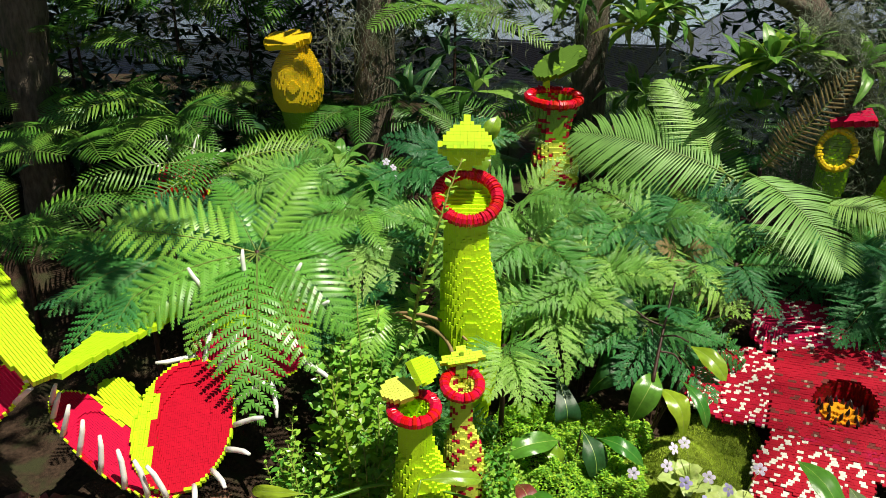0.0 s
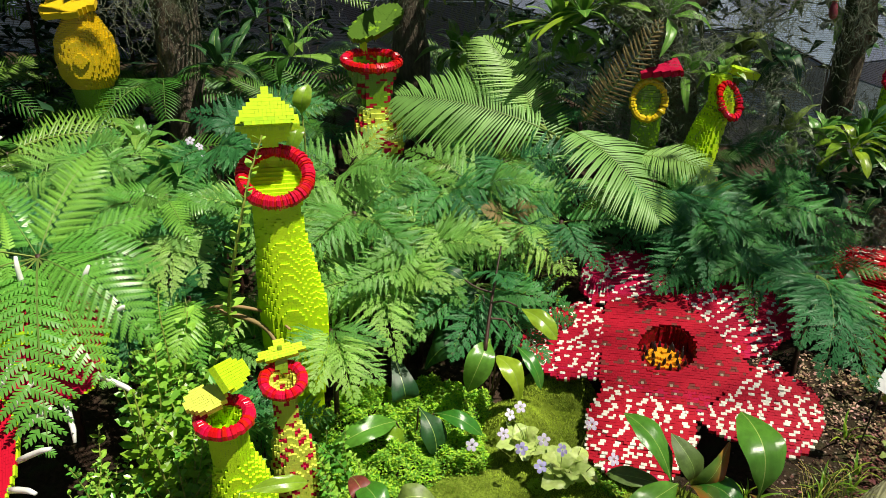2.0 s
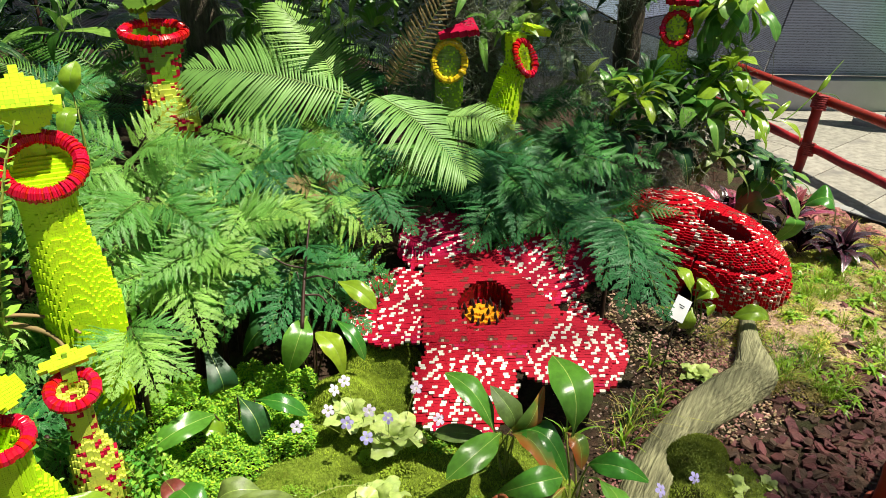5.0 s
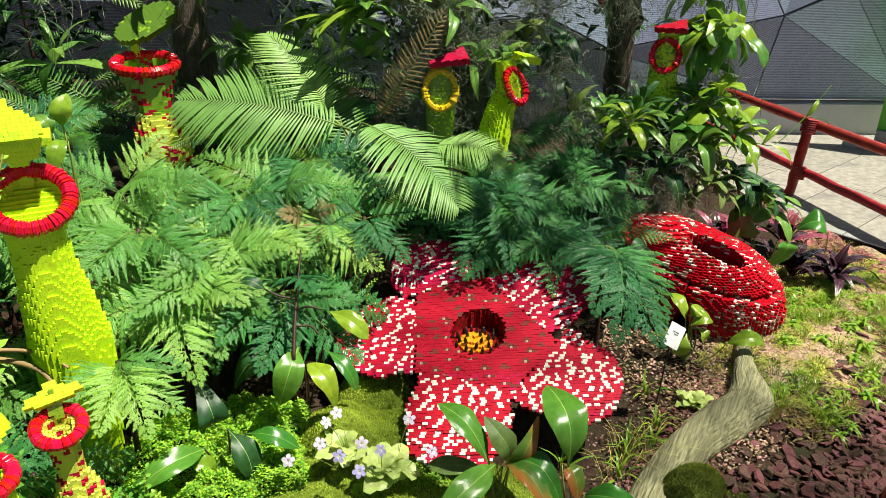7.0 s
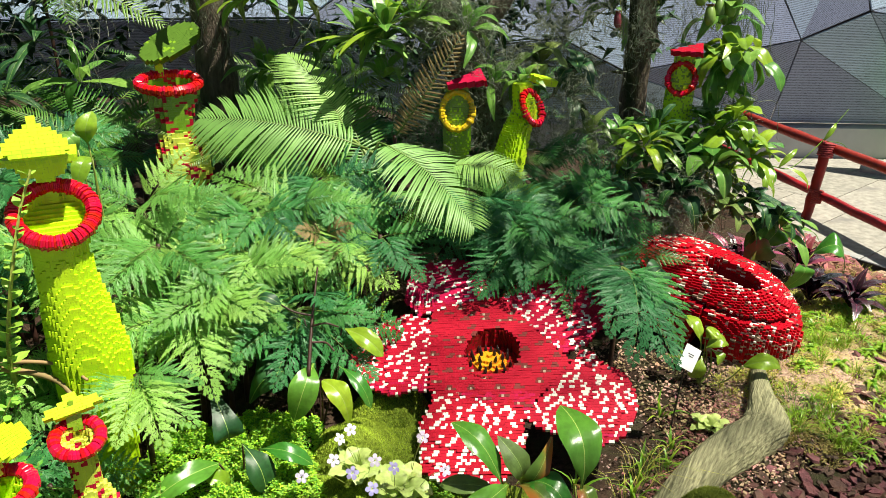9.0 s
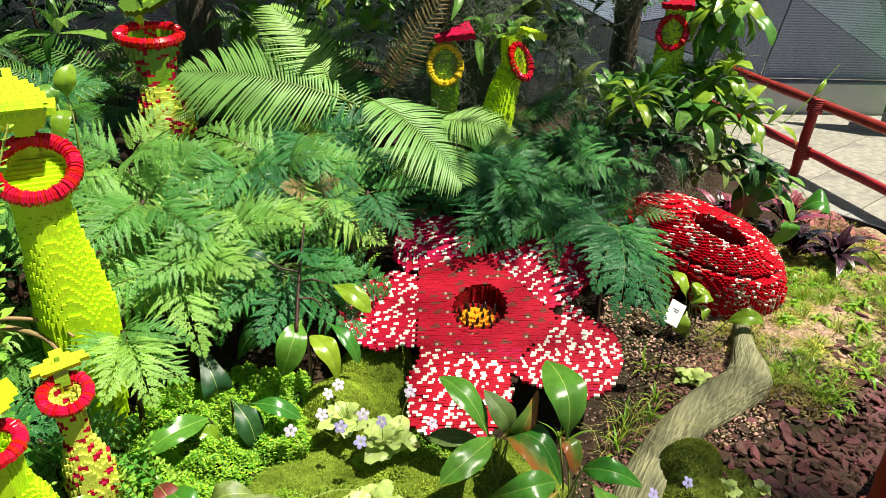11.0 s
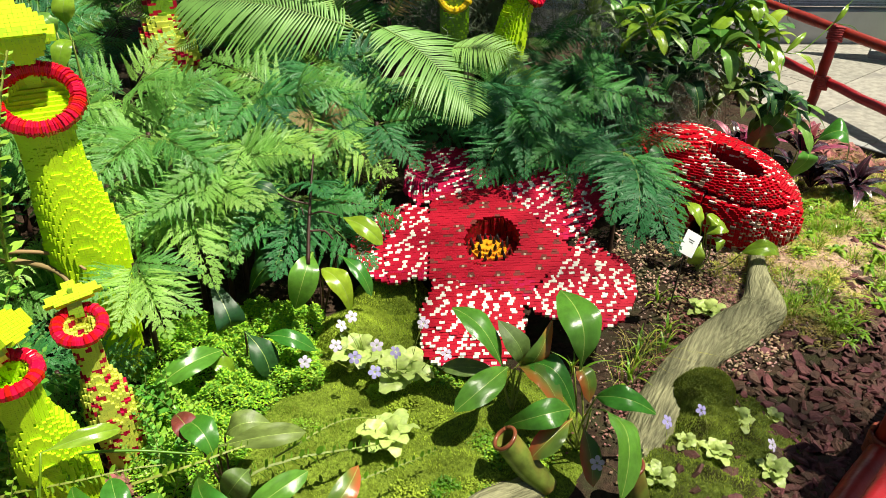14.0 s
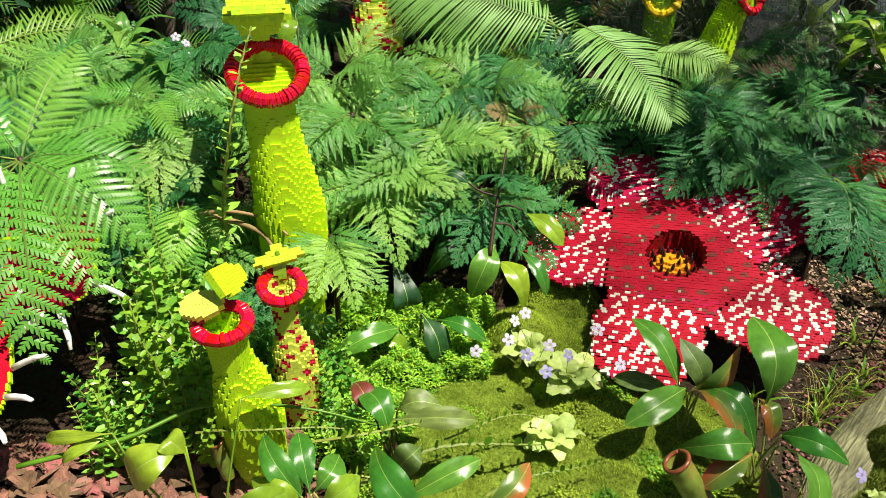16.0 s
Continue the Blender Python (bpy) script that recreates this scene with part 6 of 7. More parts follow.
# ---- small-leaved shrubs ----
def twig(seed, mat, n=14, size=0.10, upright=False):
    """A unit-long shoot with paired oval leaves."""
    rg = np.random.default_rng(seed)
    vs, fs, idx = [], [], []
    pts = [(s, 0.04 * math.sin(s * 5 + seed), 0.12 * s * (1 - s) * 4) for s in np.linspace(0, 1, 8)]
    tv, tf = tube(pts, np.linspace(0.011, 0.005, 8), 4)
    vs += tv
    fs += tf
    idx += [1] * len(tf)
    for i in range(n):
        s = 0.12 + 0.86 * i / (n - 1)
        p = Vector((s, 0.04 * math.sin(s * 5 + seed), 0.48 * s * (1 - s)))
        for sg in (1, -1):
            a = (math.pi / 2 if i % 2 else 0.25) * sg
            d = Vector((0.62, math.cos(a) * sg * 0.8 if i % 2 == 0 else 0.25 * sg, 0.35 + 0.3 * rg.normal())).normalized()
            d = Vector((0.55, sg * 0.8, 0.3 + 0.25 * rg.normal())).normalized() if i % 2 == 0 else Vector((0.6, sg * 0.45, 0.7 * (1 if sg > 0 else 0.2))).normalized()
            sz = size * (1.0 - 0.45 * s) * (1 + 0.2 * rg.normal())
            w = d.cross(Vector((0.1, 0.05, 1))).normalized() * sz * 0.3
            if upright:
                d = Vector((0.4 + 0.15 * rg.normal(), 0.9 * sg, 0.1 * rg.normal())) if i % 2 == 0 else Vector((0.4 + 0.15 * rg.normal(), 0.1 * rg.normal(), 0.9 * sg))
                d.normalize()
                w = d.cross(Vector((1, 0, 0.3))).normalized() * sz * 0.3
            o = len(vs)
            up = w.cross(d).normalized() * sz * 0.05
            for q in (p, p + d * sz * 0.3 + w * 0.85 + up, p + d * sz * 0.65 + w * 0.9 + up, p + d * sz, p + d * sz * 0.65 - w * 0.9 + up, p + d * sz * 0.3 - w * 0.85 + up):
                vs.append(tuple(q))
            fs += [(o, o + 1, o + 2, o + 3), (o, o + 3, o + 4, o + 5)]
            idx += [0, 0]
    return data("shoot", vs, fs, [mat, M_STEM], idx)


SHOOT = [twig(k, M_SMALL, 14, 0.135, True) for k in range(3)]
SHOOTY = [twig(5 + k, M_SMALLY, 14, 0.135, True) for k in range(3)]


def shrub(label, base, n, reach, rise, seed, meshes, spread=0.05, name="shrub"):
    rg = np.random.default_rng(seed)
    root = thing(name, at(*base), label, "shrub", "small-leaved shrubs")
    for i in range(int(n * 0.8)):
        a = rg.uniform(0, 2 * math.pi)
        q = rg.uniform(0.25, 1)
        o = Vector((rg.normal(0, spread), rg.normal(0, spread), 0))
        d = Vector((math.cos(a) * reach * q, math.sin(a) * reach * q, rise * rg.uniform(0.6, 1.25)))
        part("shoot", meshes[i % len(meshes)], root, chord(o, o + d, (0, -0.3, 1)))
    return root


for i, (x, y, z, n, r, h, y2) in enumerate([(-0.10, 1.62, 0.0, 22, 0.14, 0.28, 0), (0.0, 1.75, 0.05, 20, 0.15, 0.3, 0), (-0.22, 1.72, 0.02, 20, 0.14, 0.24, 0), (0.08, 1.62, 0.02, 14, 0.1, 0.3, 1), (0.42, 1.6, 0.03, 16, 0.1, 0.16, 0), (0.48, 1.72, 0.04, 16, 0.1, 0.2, 0),
                                         (0.40, 1.48, 0.03, 14, 0.1, 0.14, 0), (-0.05, 1.95, 0.2, 18, 0.15, 0.35, 0), (1.28, 2.2, 0.42, 12, 0.08, 0.14, 1), (0.8, 1.74, 0.08, 8, 0.05, 0.07, 0), (-0.02, 1.72, 0.12, 20, 0.13, 0.34, 1), (0.06, 1.56, 0.1, 20, 0.12, 0.32, 1), (0.13, 1.66, 0.12, 16, 0.1, 0.34, 0), (-0.04, 1.88, 0.15, 18, 0.14, 0.36, 0)]):
    shrub("small-leaved green shrub among the sculptures" if not y2 else "small-leaved shrub with bright young leaves", (x, y, z), n, r, h, 700 + i, SHOOTY if y2 else SHOOT)
# creeping shoots across the foreground
for i, (a, b, y2) in enumerate([((0.06, 1.42, 0.25), (0.44, 1.33, 0.27), 1), ((0.36, 1.33, 0.26), (0.78, 1.31, 0.22), 1), ((0.70, 1.31, 0.22), (1.0, 1.33, 0.2), 1), ((0.12, 1.22, 0.20), (0.60, 1.22, 0.17), 1), ((0.45, 1.22, 0.18), (0.98, 1.30, 0.16), 1), ((0.78, 1.13, 0.16), (1.12, 1.20, 0.15), 1), ((0.18, 2.0, 0.5), (0.33, 2.0, 1.15), 0), ((-0.02, 1.85, 0.4), (0.0, 1.9, 0.75), 0)]):
    root = thing("creeper", at(*a), "thin creeping shoot with small round leaves", "plant", "creeping shoots")
    part("shoot", twig(40 + i, M_SMALLY if y2 else M_SMALL, 22, 0.075, True), root, chord((0, 0, 0), Vector(b) - Vector(a), (0, -0.2, 1)))


# ---- moss, spikemoss ----
def tufts(name, label, spots, mat, size, seed, category="moss", lean=0.6):
    """Short blades over a patch; spots: rows of x, y, z."""
    rg = np.random.default_rng(seed)
    p = np.asarray(spots)
    n = len(p)
    a = rg.uniform(0, 2 * np.pi, n)
    s = size * rg.uniform(0.5, 1.3, n)
    d = np.stack([np.cos(a), np.sin(a)], 1)
    v = np.zeros((n, 3, 3))
    v[:, 0] = p
    v[:, 1] = p
    v[:, 2] = p
    v[:, 0, :2] += np.stack([-d[:, 1], d[:, 0]], 1) * s[:, None] * 0.3
    v[:, 1, :2] -= np.stack([-d[:, 1], d[:, 0]], 1) * s[:, None] * 0.3
    v[:, 2, :2] += d * s[:, None] * lean
    v[:, 2, 2] += s
    return tagged(new(name, data(name, v.reshape(-1, 3), np.arange(3 * n).reshape(n, 3), [mat])), label, category, kind="stuff")


def moss_patch(label, cx, cy, rx, ry, h, seed, count, mats=(M_MOSS, M_MOSSTUFT)):
    rg = np.random.default_rng(seed)

    def lift(x, y):
        q = ((x - cx) / rx) ** 2 + ((y - cy) / ry) ** 2
        bump = 0.008 * np.sin(x * 31 + seed) * np.sin(y * 27) + 0.005 * np.sin(x * 67 + y * 53)
        return ground(x, y) + (h * np.clip(1 - q, 0, 1) ** 0.5 + bump * np.clip(1.2 - q, 0, 1)) - 0.03 * np.clip(q - 0.95, 0, 3)
    ob = tagged(new("moss", sheet("moss", cx - rx * 1.08, cx + rx * 1.08, cy - ry * 1.08, cy + ry * 1.08, 60, 60, lift, [mats[0]])), label, "moss", kind="stuff")
    r, a = np.sqrt(rg.random(count)), rg.uniform(0, 2 * np.pi, count)
    x, y = cx + rx * r * np.cos(a), cy + ry * r * np.sin(a)
    tufts("moss_tufts", "short green moss tufts", np.stack([x, y, lift(x, y) - 0.001], 1), mats[1], 0.007, seed + 1)


OLIVEMOSS = (material("olive_moss", (0.16, 0.205, 0.035), rough=0.95, var=0.5, scale=60, bump=0.9, bscale=350, spec=0.1, spot=0.52, second=(0.06, 0.06, 0.018)),
             material("olive_moss_tuft", (0.31, 0.39, 0.06), rough=0.9, var=0.4, scale=14, bump=0, spec=0.1, through_light=0.2, rand=0.05, spot=0.5, second=(0.09, 0.12, 0.02)))
moss_patch("green moss carpet around the butterworts", 1.05, 1.32, 0.62, 0.42, 0.02, 1, 30000)
moss_patch("bright moss cushion beside the red petal", 1.13, 1.84, 0.17, 0.14, 0.17, 2, 8000)
moss_patch("green moss cushion between the red petals", 1.27, 1.84, 0.17, 0.15, 0.10, 8, 7000)
moss_patch("bright moss cushion under the red petals", 1.32, 2.01, 0.17, 0.15, 0.17, 9, 7000)
moss_patch("bright moss cushion beneath the yellow leaf", 0.95, 1.82, 0.13, 0.12, 0.08, 3, 5000)
moss_patch("dull olive moss beside the log", 1.95, 0.95, 0.32, 0.22, 0.03, 4, 12000, OLIVEMOSS)
moss_patch("olive green moss running down from the mound", 2.0, 1.03, 0.12, 0.10, 0.075, 10, 5000, OLIVEMOSS)
moss_patch("olive green moss mound against the log", 2.05, 1.12, 0.125, 0.095, 0.125, 7, 8000, OLIVEMOSS)


def cushion(label, cx, cy, rx, ry, h, seed, count, size=0.010, mat=None):
    """Spikemoss: a mound of tiny flat leaflets."""
    rg = np.random.default_rng(seed)
    r, a = np.sqrt(rg.random(count)), rg.uniform(0, 2 * np.pi, count)
    x, y = cx + rx * r * np.cos(a), cy + ry * r * np.sin(a)
    z = ground(x, y) + h * (1 - r ** 2) ** 0.5 * (0.85 + 0.25 * np.sin(x * 60) * np.sin(y * 57)) + rg.uniform(-0.02, 0.004, count)
    t = rg.uniform(0, 2 * np.pi, count)
    d = np.stack([np.cos(t), np.sin(t)], 1)
    v, f = diamonds(np.stack([x, y], 1), d, size * rg.uniform(0.6, 1.4, count), np.full(count, size * 0.34), fold=0.4)
    v[:, 2] += np.repeat(z, 4)
    v[2::4, 2] += size * rg.uniform(-0.5, 0.7, count)
    tagged(new("spikemoss", data("spikemoss", v, f, [mat or M_SPIKE])), label, "moss", kind="stuff")


cushion("bright green spikemoss mound", 0.60, 1.98, 0.19, 0.17, 0.22, 11, 11000)
cushion("bright green spikemoss mound", 0.82, 2.06, 0.15, 0.12, 0.17, 18, 7000)
cushion("bright green spikemoss mound", 0.78, 1.92, 0.13, 0.12, 0.17, 12, 6000)
cushion("green spikemoss spreading below the pitchers", 0.52, 1.60, 0.2, 0.16, 0.09, 13, 7000)
cushion("bright green spikemoss in front of the lacy fern", 0.66, 1.74, 0.15, 0.12, 0.14, 14, 6000)
cushion("bright green spikemoss in front of the lacy fern", 0.46, 1.78, 0.13, 0.11, 0.17, 15, 6000)

cushion("bright green spikemoss below the pitcher plant", 0.93, 1.93, 0.15, 0.12, 0.2, 16, 6000)
cushion("bright green spikemoss below the pitcher plant", 0.88, 1.76, 0.12, 0.09, 0.12, 17, 4000)
rw = np.random.default_rng(62)
for k in range(26):
    a, q = rw.uniform(0, 2 * math.pi), math.sqrt(rw.random())
    cushion("low clump of moss and seedlings on the green carpet", 1.02 + 0.55 * q * math.cos(a), 1.36 + 0.36 * q * math.sin(a), rw.uniform(0.03, 0.09), rw.uniform(0.03, 0.07), rw.uniform(0.03, 0.055), 300 + k, 420, rw.uniform(0.006, 0.011), (M_MOSSTUFT, M_SPIKE, M_SMALLY)[k % 3])
rc = np.random.default_rng(61)
for k in range(34):
    x, y = rc.uniform(2.7, 4.25), rc.uniform(1.2, 2.05)
    if ((x - 2.97) / 0.36) ** 2 + ((y - 2.05) / 0.4) ** 2 > 1:
        cushion("golden yellow-green moss cushion on the open soil", x, y, rc.uniform(0.04, 0.11), rc.uniform(0.035, 0.08), 0.035, 70 + k, 620, 0.012, (M_GOLDMOSS, M_SPIKE, M_GOLDMOSS)[k % 3])

# ---- log, card ----
LOGP = [(1.66, 0.98, -0.05), (1.82, 1.10, 0.0), (2.03, 1.225, 0.03), (2.24, 1.30, 0.04), (2.45, 1.34, 0.055), (2.585, 1.365, 0.065), (2.70, 1.50, 0.095), (2.88, 1.68, 0.09)]
pts = bend(LOGP, 14)
SIDES = 96
rad = np.interp(np.linspace(0, 7, len(pts)), [0, 1, 2, 3, 4, 5, 6, 7], [0.05, 0.068, 0.074, 0.072, 0.082, 0.084, 0.040, 0.028])
v, f = tube(pts, rad, SIDES)
v = np.array(v)
core = np.repeat(np.array([tuple(p) for p in pts]), SIDES, axis=0)
turn = np.tile(np.arange(SIDES), len(pts)) * 2 * np.pi / SIDES
row = np.repeat(np.arange(len(pts)), SIDES)
rgl = np.random.default_rng(44)
swing = turn + 0.28 * np.sin(row * 0.11) + 0.12 * np.sin(row * 0.31 + 1)
groove = np.zeros(len(v))
for k in range(16):
    groove += rgl.uniform(0.4, 1) / 6 * np.sin(rgl.integers(9, 38) * swing + rgl.uniform(0, 6) + 0.7 * np.sin(row * rgl.uniform(0.05, 0.2)))
form = 0.07 * np.sin(2 * turn + 0.1 * row) + 0.05 * np.sin(3 * turn - 0.13 * row) + 0.07 * np.sin(row * 0.17)
v[:len(core)] = core + (v[:len(core)] - core) * (1 + form + 0.075 * groove)[:, None]
v[:, 2] = np.where(v[:, 2] > 0.02, 0.02 + (v[:, 2] - 0.02) * 0.8, v[:, 2])
lie = pose(2.0, 1.2, 0, 0, 0, 33)
back = lie.inverted()
log = tagged(new("driftwood_log", data("driftwood_log", [tuple(back @ Vector(q)) for q in v], f, [M_LOG], smooth=True)), "grey weathered driftwood log lying on the soil", "log")
log.matrix_basis = lie
card = thing("plant_label", pose(2.275, 1.50, 0.36, 58, 16, -26) @ Matrix.Rotation(radians(-14), 4, "Z"), "white plant label card on a thin dark stake", "label")
part("card", data("card", *boxes(np.array([[-0.030, -0.044, -0.001]]), np.array([[0.030, 0.044, 0.001]])), [M_CARD]), card)
for k, (x0, x1, y) in enumerate([(-0.012, 0.012, 0.014), (-0.006, 0.010, 0.006)]):
    part("print_bar", data("print_bar", *boxes(np.array([[x0, y - 0.0015, 0.001]]), np.array([[x1, y + 0.0015, 0.0018]])), [M_INK]), card)
stake_end = card.matrix_basis.inverted() @ Vector((2.30, 1.56, -0.03))
v, f = tube([(0, -0.04, -0.004), tuple(stake_end)], [0.003, 0.003], 6)
part("stake", data("stake", v, f, [M_STEEL]), card)


# ---- trees with grey hanging moss ----
def tree(label, path, r0, r1, seed, limbs=()):
    root = thing("tree", at(*path[0]), label, "tree", "trees")
    o = Vector(path[0])
    pts = bend([Vector(p) - o for p in path], 8)
    v, f = tube(pts, np.linspace(r0, r1, len(pts)), 14, jitter=0.06, seed=seed)
    part("trunk", data("trunk", v, f, [M_BARK], smooth=True), root)
    for lp, q0, q1 in limbs:
        pl = bend([Vector(p) - o for p in lp], 6)
        v, f = tube(pl, np.linspace(q0, q1, len(pl)), 8, jitter=0.06, seed=seed + 1)
        part("limb", data("limb", v, f, [M_BARK], smooth=True), root)
    return root


def leaf_cloud(parent, c, rad, n, seed, size=0.09, even=False):
    """A crown of many small leaves round c."""
    rg = np.random.default_rng(seed)
    p = rg.normal(0, 0.5, (n, 3))
    if even:
        a, q = rg.uniform(0, 2 * np.pi, n), np.sqrt(rg.random(n))
        p[:, 0], p[:, 1] = q * np.cos(a), q * np.sin(a)
    p = p * np.array(rad) + np.array(c)
    t, e = rg.uniform(0, 2 * np.pi, n), rg.uniform(-0.6, 0.6, n)
    d = np.stack([np.cos(t), np.sin(t)], 1)
    v, f = diamonds(p[:, :2], d, size * rg.uniform(0.6, 1.5, n), np.full(n, size * 0.2), fold=0.5)
    v[:, 2] += np.repeat(p[:, 2], 4)
    v[2::4, 2] += size * np.sin(e)
    part("crown", data("crown", v, f, [M_DKLEAF]), parent)


t1 = tree("dark tree trunk hung with grey moss", [(1.08, 3.75, 0.3), (1.08, 3.76, 1.2), (1.05, 3.8, 2.2), (1.0, 3.9, 3.4)], 0.11, 0.06, 1, [([(1.06, 3.8, 1.8), (1.5, 3.6, 1.75), (2.1, 3.4, 1.9)], 0.05, 0.03)])
# the first limb is added out of view to carry a shading crown
t2 = tree("rough tree trunk beside the path hung with grey moss", [(3.38, 3.2, 0.0), (3.32, 3.18, 0.9), (3.28, 3.15, 1.8), (3.22, 3.2, 3.3)], 0.085, 0.06, 2, [([(3.24, 3.18, 3.0), (3.35, 2.4, 3.7), (3.6, 1.6, 4.2)], 0.05, 0.02), ([(3.4, 3.17, 1.2), (3.1, 3.0, 1.6), (2.7, 2.9, 1.75)], 0.05, 0.03)])
t3 = tree("mossy dark trunk behind the golden jar", [(-0.1, 3.85, 0.3), (-0.1, 3.85, 1.2), (-0.05, 3.9, 2.4), (0, 4.0, 3.4)], 0.13, 0.08, 3, [([(-0.08, 3.87, 1.65), (-0.6, 3.9, 1.8), (-1.4, 3.9, 1.75)], 0.06, 0.04)])
# this limb is added above the view, under leaves that block the sun
t4 = tree("dark tree trunk in the shade", [(-1.9, 3.6, 0.2), (-1.9, 3.65, 1.2), (-1.8, 3.7, 2.4), (-1.8, 3.8, 3.4)], 0.13, 0.09, 4, [([(-1.8, 3.75, 2.8), (-1.1, 2.8, 3.2), (-0.3, 1.8, 3.4)], 0.05, 0.02)])
t5 = tree("gnarled mossy trunk leaning over the bank", [(2.35, 3.05, 0.3), (2.25, 3.0, 0.95), (2.05, 3.05, 1.35), (1.85, 3.2, 1.8), (1.8, 3.3, 2.8)], 0.10, 0.06, 5, [([(2.1, 3.03, 1.25), (2.4, 3.0, 1.6), (2.6, 3.1, 2.2)], 0.05, 0.03), ([(1.95, 3.12, 1.55), (1.6, 3.0, 1.7), (1.2, 3.1, 2.0)], 0.04, 0.02)])
# dark leaves between the trunks, in front of the screens, partly to darken them
leaf_cloud(t4, (-0.3, 0.9, 1.5), (1.6, 0.3, 0.7), 4200, 24, 0.13)
leaf_cloud(t4, (0.2, 0.5, 0.55), (1.7, 0.5, 0.35), 3600, 36, 0.13)
leaf_cloud(t3, (-0.3, 0.7, 1.0), (1.0, 0.25, 0.5), 1500, 25, 0.12)
leaf_cloud(t1, (-0.1, 0.6, 1.2), (0.7, 0.25, 0.6), 420, 26, 0.12)
leaf_cloud(t5, (-0.5, 0.3, 1.6), (0.5, 0.2, 0.35), 120, 27, 0.14)
leaf_cloud(t5, (0.0, 0.55, 1.05), (0.75, 0.15, 0.5), 1000, 34, 0.11)
leaf_cloud(t2, (0.0, 0.1, 1.6), (0.4, 0.25, 0.5), 260, 28, 0.14)
# unseen crowns overhead, added to shade the screens
leaf_cloud(t1, (0.0, 0.55, 3.1), (1.2, 0.5, 0.35), 1100, 31, 0.2)
leaf_cloud(t5, (-0.3, 1.2, 2.9), (1.0, 0.5, 0.35), 380, 32, 0.2)
# leaves added out of view to shade the ferns right of the flower
leaf_cloud(t2, (0.27, -1.68, 4.2), (0.62, 0.5, 0.2), 250, 38, 0.11, even=True)
# one more unseen crown that keeps the sun off the screens
leaf_cloud(t2, (-0.1, 0.9, 3.2), (0.9, 0.5, 0.35), 700, 33, 0.2)
# an unseen tall tree added across the walk; its thin high crown softens the sun over the great flower and the front of
# the bed
t6 = tree("unseen tree added across the walk to soften the sun", [(8.6, -5.4, -0.2), (8.5, -5.2, 4.0), (8.0, -4.4, 8.0), (7.2, -3.0, 11.6)], 0.22, 0.06, 8, [([(8.2, -4.7, 7.0), (7.4, -3.2, 9.6), (6.4, -1.8, 11.6)], 0.1, 0.04), ([(8.2, -4.7, 7.0), (8.0, -3.8, 10.0), (7.4, -2.8, 11.8)], 0.1, 0.04)])
leaf_cloud(t6, (6.38 - 8.6, -1.55 + 5.4, 12.2), (0.95, 1.0, 0.2), 480, 29, 0.1, even=True)
leaf_cloud(t6, (7.23 - 8.6, -2.72 + 5.4, 12.2), (0.95, 0.75, 0.2), 620, 30, 0.1, even=True)
# unseen crowns added high over the left end to shade it
leaf_cloud(t3, (0.1, 0.1, 2.6), (0.7, 0.6, 0.4), 900, 21, 0.15)
leaf_cloud(t4, (0.6, -0.5, 2.7), (1.1, 0.9, 0.4), 900, 22, 0.15)
# leaves added above the view to shade the ferns left of the flytraps
leaf_cloud(t4, (1.66, -2.05, 3.15), (0.45, 0.45, 0.15), 300, 39, 0.1, even=True)



def beard(label, spots, seed, drop=0.3, per=74, name="hanging_moss", thick=0.0008):
    """Grey moss: tangled thin strands that hang from each spot."""
    rg = np.random.default_rng(seed)
    vs, fs = [], []
    for (x, y, z, r) in spots:
        for k in range(per):
            p = Vector((x, y, z)) + Vector(rg.normal(0, r, 3))
            pts = [p.copy()]
            w = Vector(rg.normal(0, 1, 3)) * 0.02
            for j in range(9):
                w = w * 0.4 + Vector(rg.normal(0, 0.017, 3))
                p = p + w + Vector((0, 0, -drop / 9 * rg.uniform(0.2, 1.3)))
                pts.append(p.copy())
            tv, tf = tube(pts, [thick] * 10, 3, ends=False)
            o = len(vs)
            vs += tv
            fs += [tuple(i + o for i in q) for q in tf]
    return tagged(new(name, data(name, vs, fs, [M_BEARD])), label, "moss", kind="stuff")


beard("grey hanging air moss on the right-hand tree", [(3.15, 2.95, 1.5, .08), (3.5, 3.0, 1.45, .06), (3.0, 2.9, 1.4, .08), (2.7, 2.9, 1.5, .1), (3.62, 2.85, 1.25, .06), (3.6, 2.8, 0.95, .06), (3.3, 3.0, 0.9, .06)], 1, 0.22)
beard("grey tangled air moss behind the brick pitchers", [(2.0, 2.92, 1.55, .06), (2.1, 2.9, 1.4, .06), (2.2, 2.88, 1.25, .06), (2.15, 2.85, 0.95, .06), (2.55, 2.75, 0.95, .08), (2.5, 2.7, 1.08, .07), (2.05, 2.9, 1.15, .06), (2.65, 2.6, 0.8, .07), (2.9, 2.35, 0.55, .05), (2.8, 2.45, 0.5, .05)], 2, 0.12, 110)
beard("grey hanging moss on the dark trunks", [(-0.25, 3.6, 1.5, .06), (0.0, 3.7, 1.5, .08), (0.5, 3.5, 1.75, .08), (0.9, 3.55, 1.6, .07), (1.15, 3.6, 1.5, .08), (1.35, 3.5, 1.4, .08), (-1.2, 3.8, 1.6, .1)], 3, 0.28)

rh = np.random.default_rng(88)
beard("grey-green tangled moss and rootlets on the gnarled trunk", [(rh.uniform(1.75, 2.75), rh.uniform(2.82, 3.0), rh.uniform(0.75, 1.75), 0.05) for k in range(30)], 4, 0.10, 46, thick=0.0011)
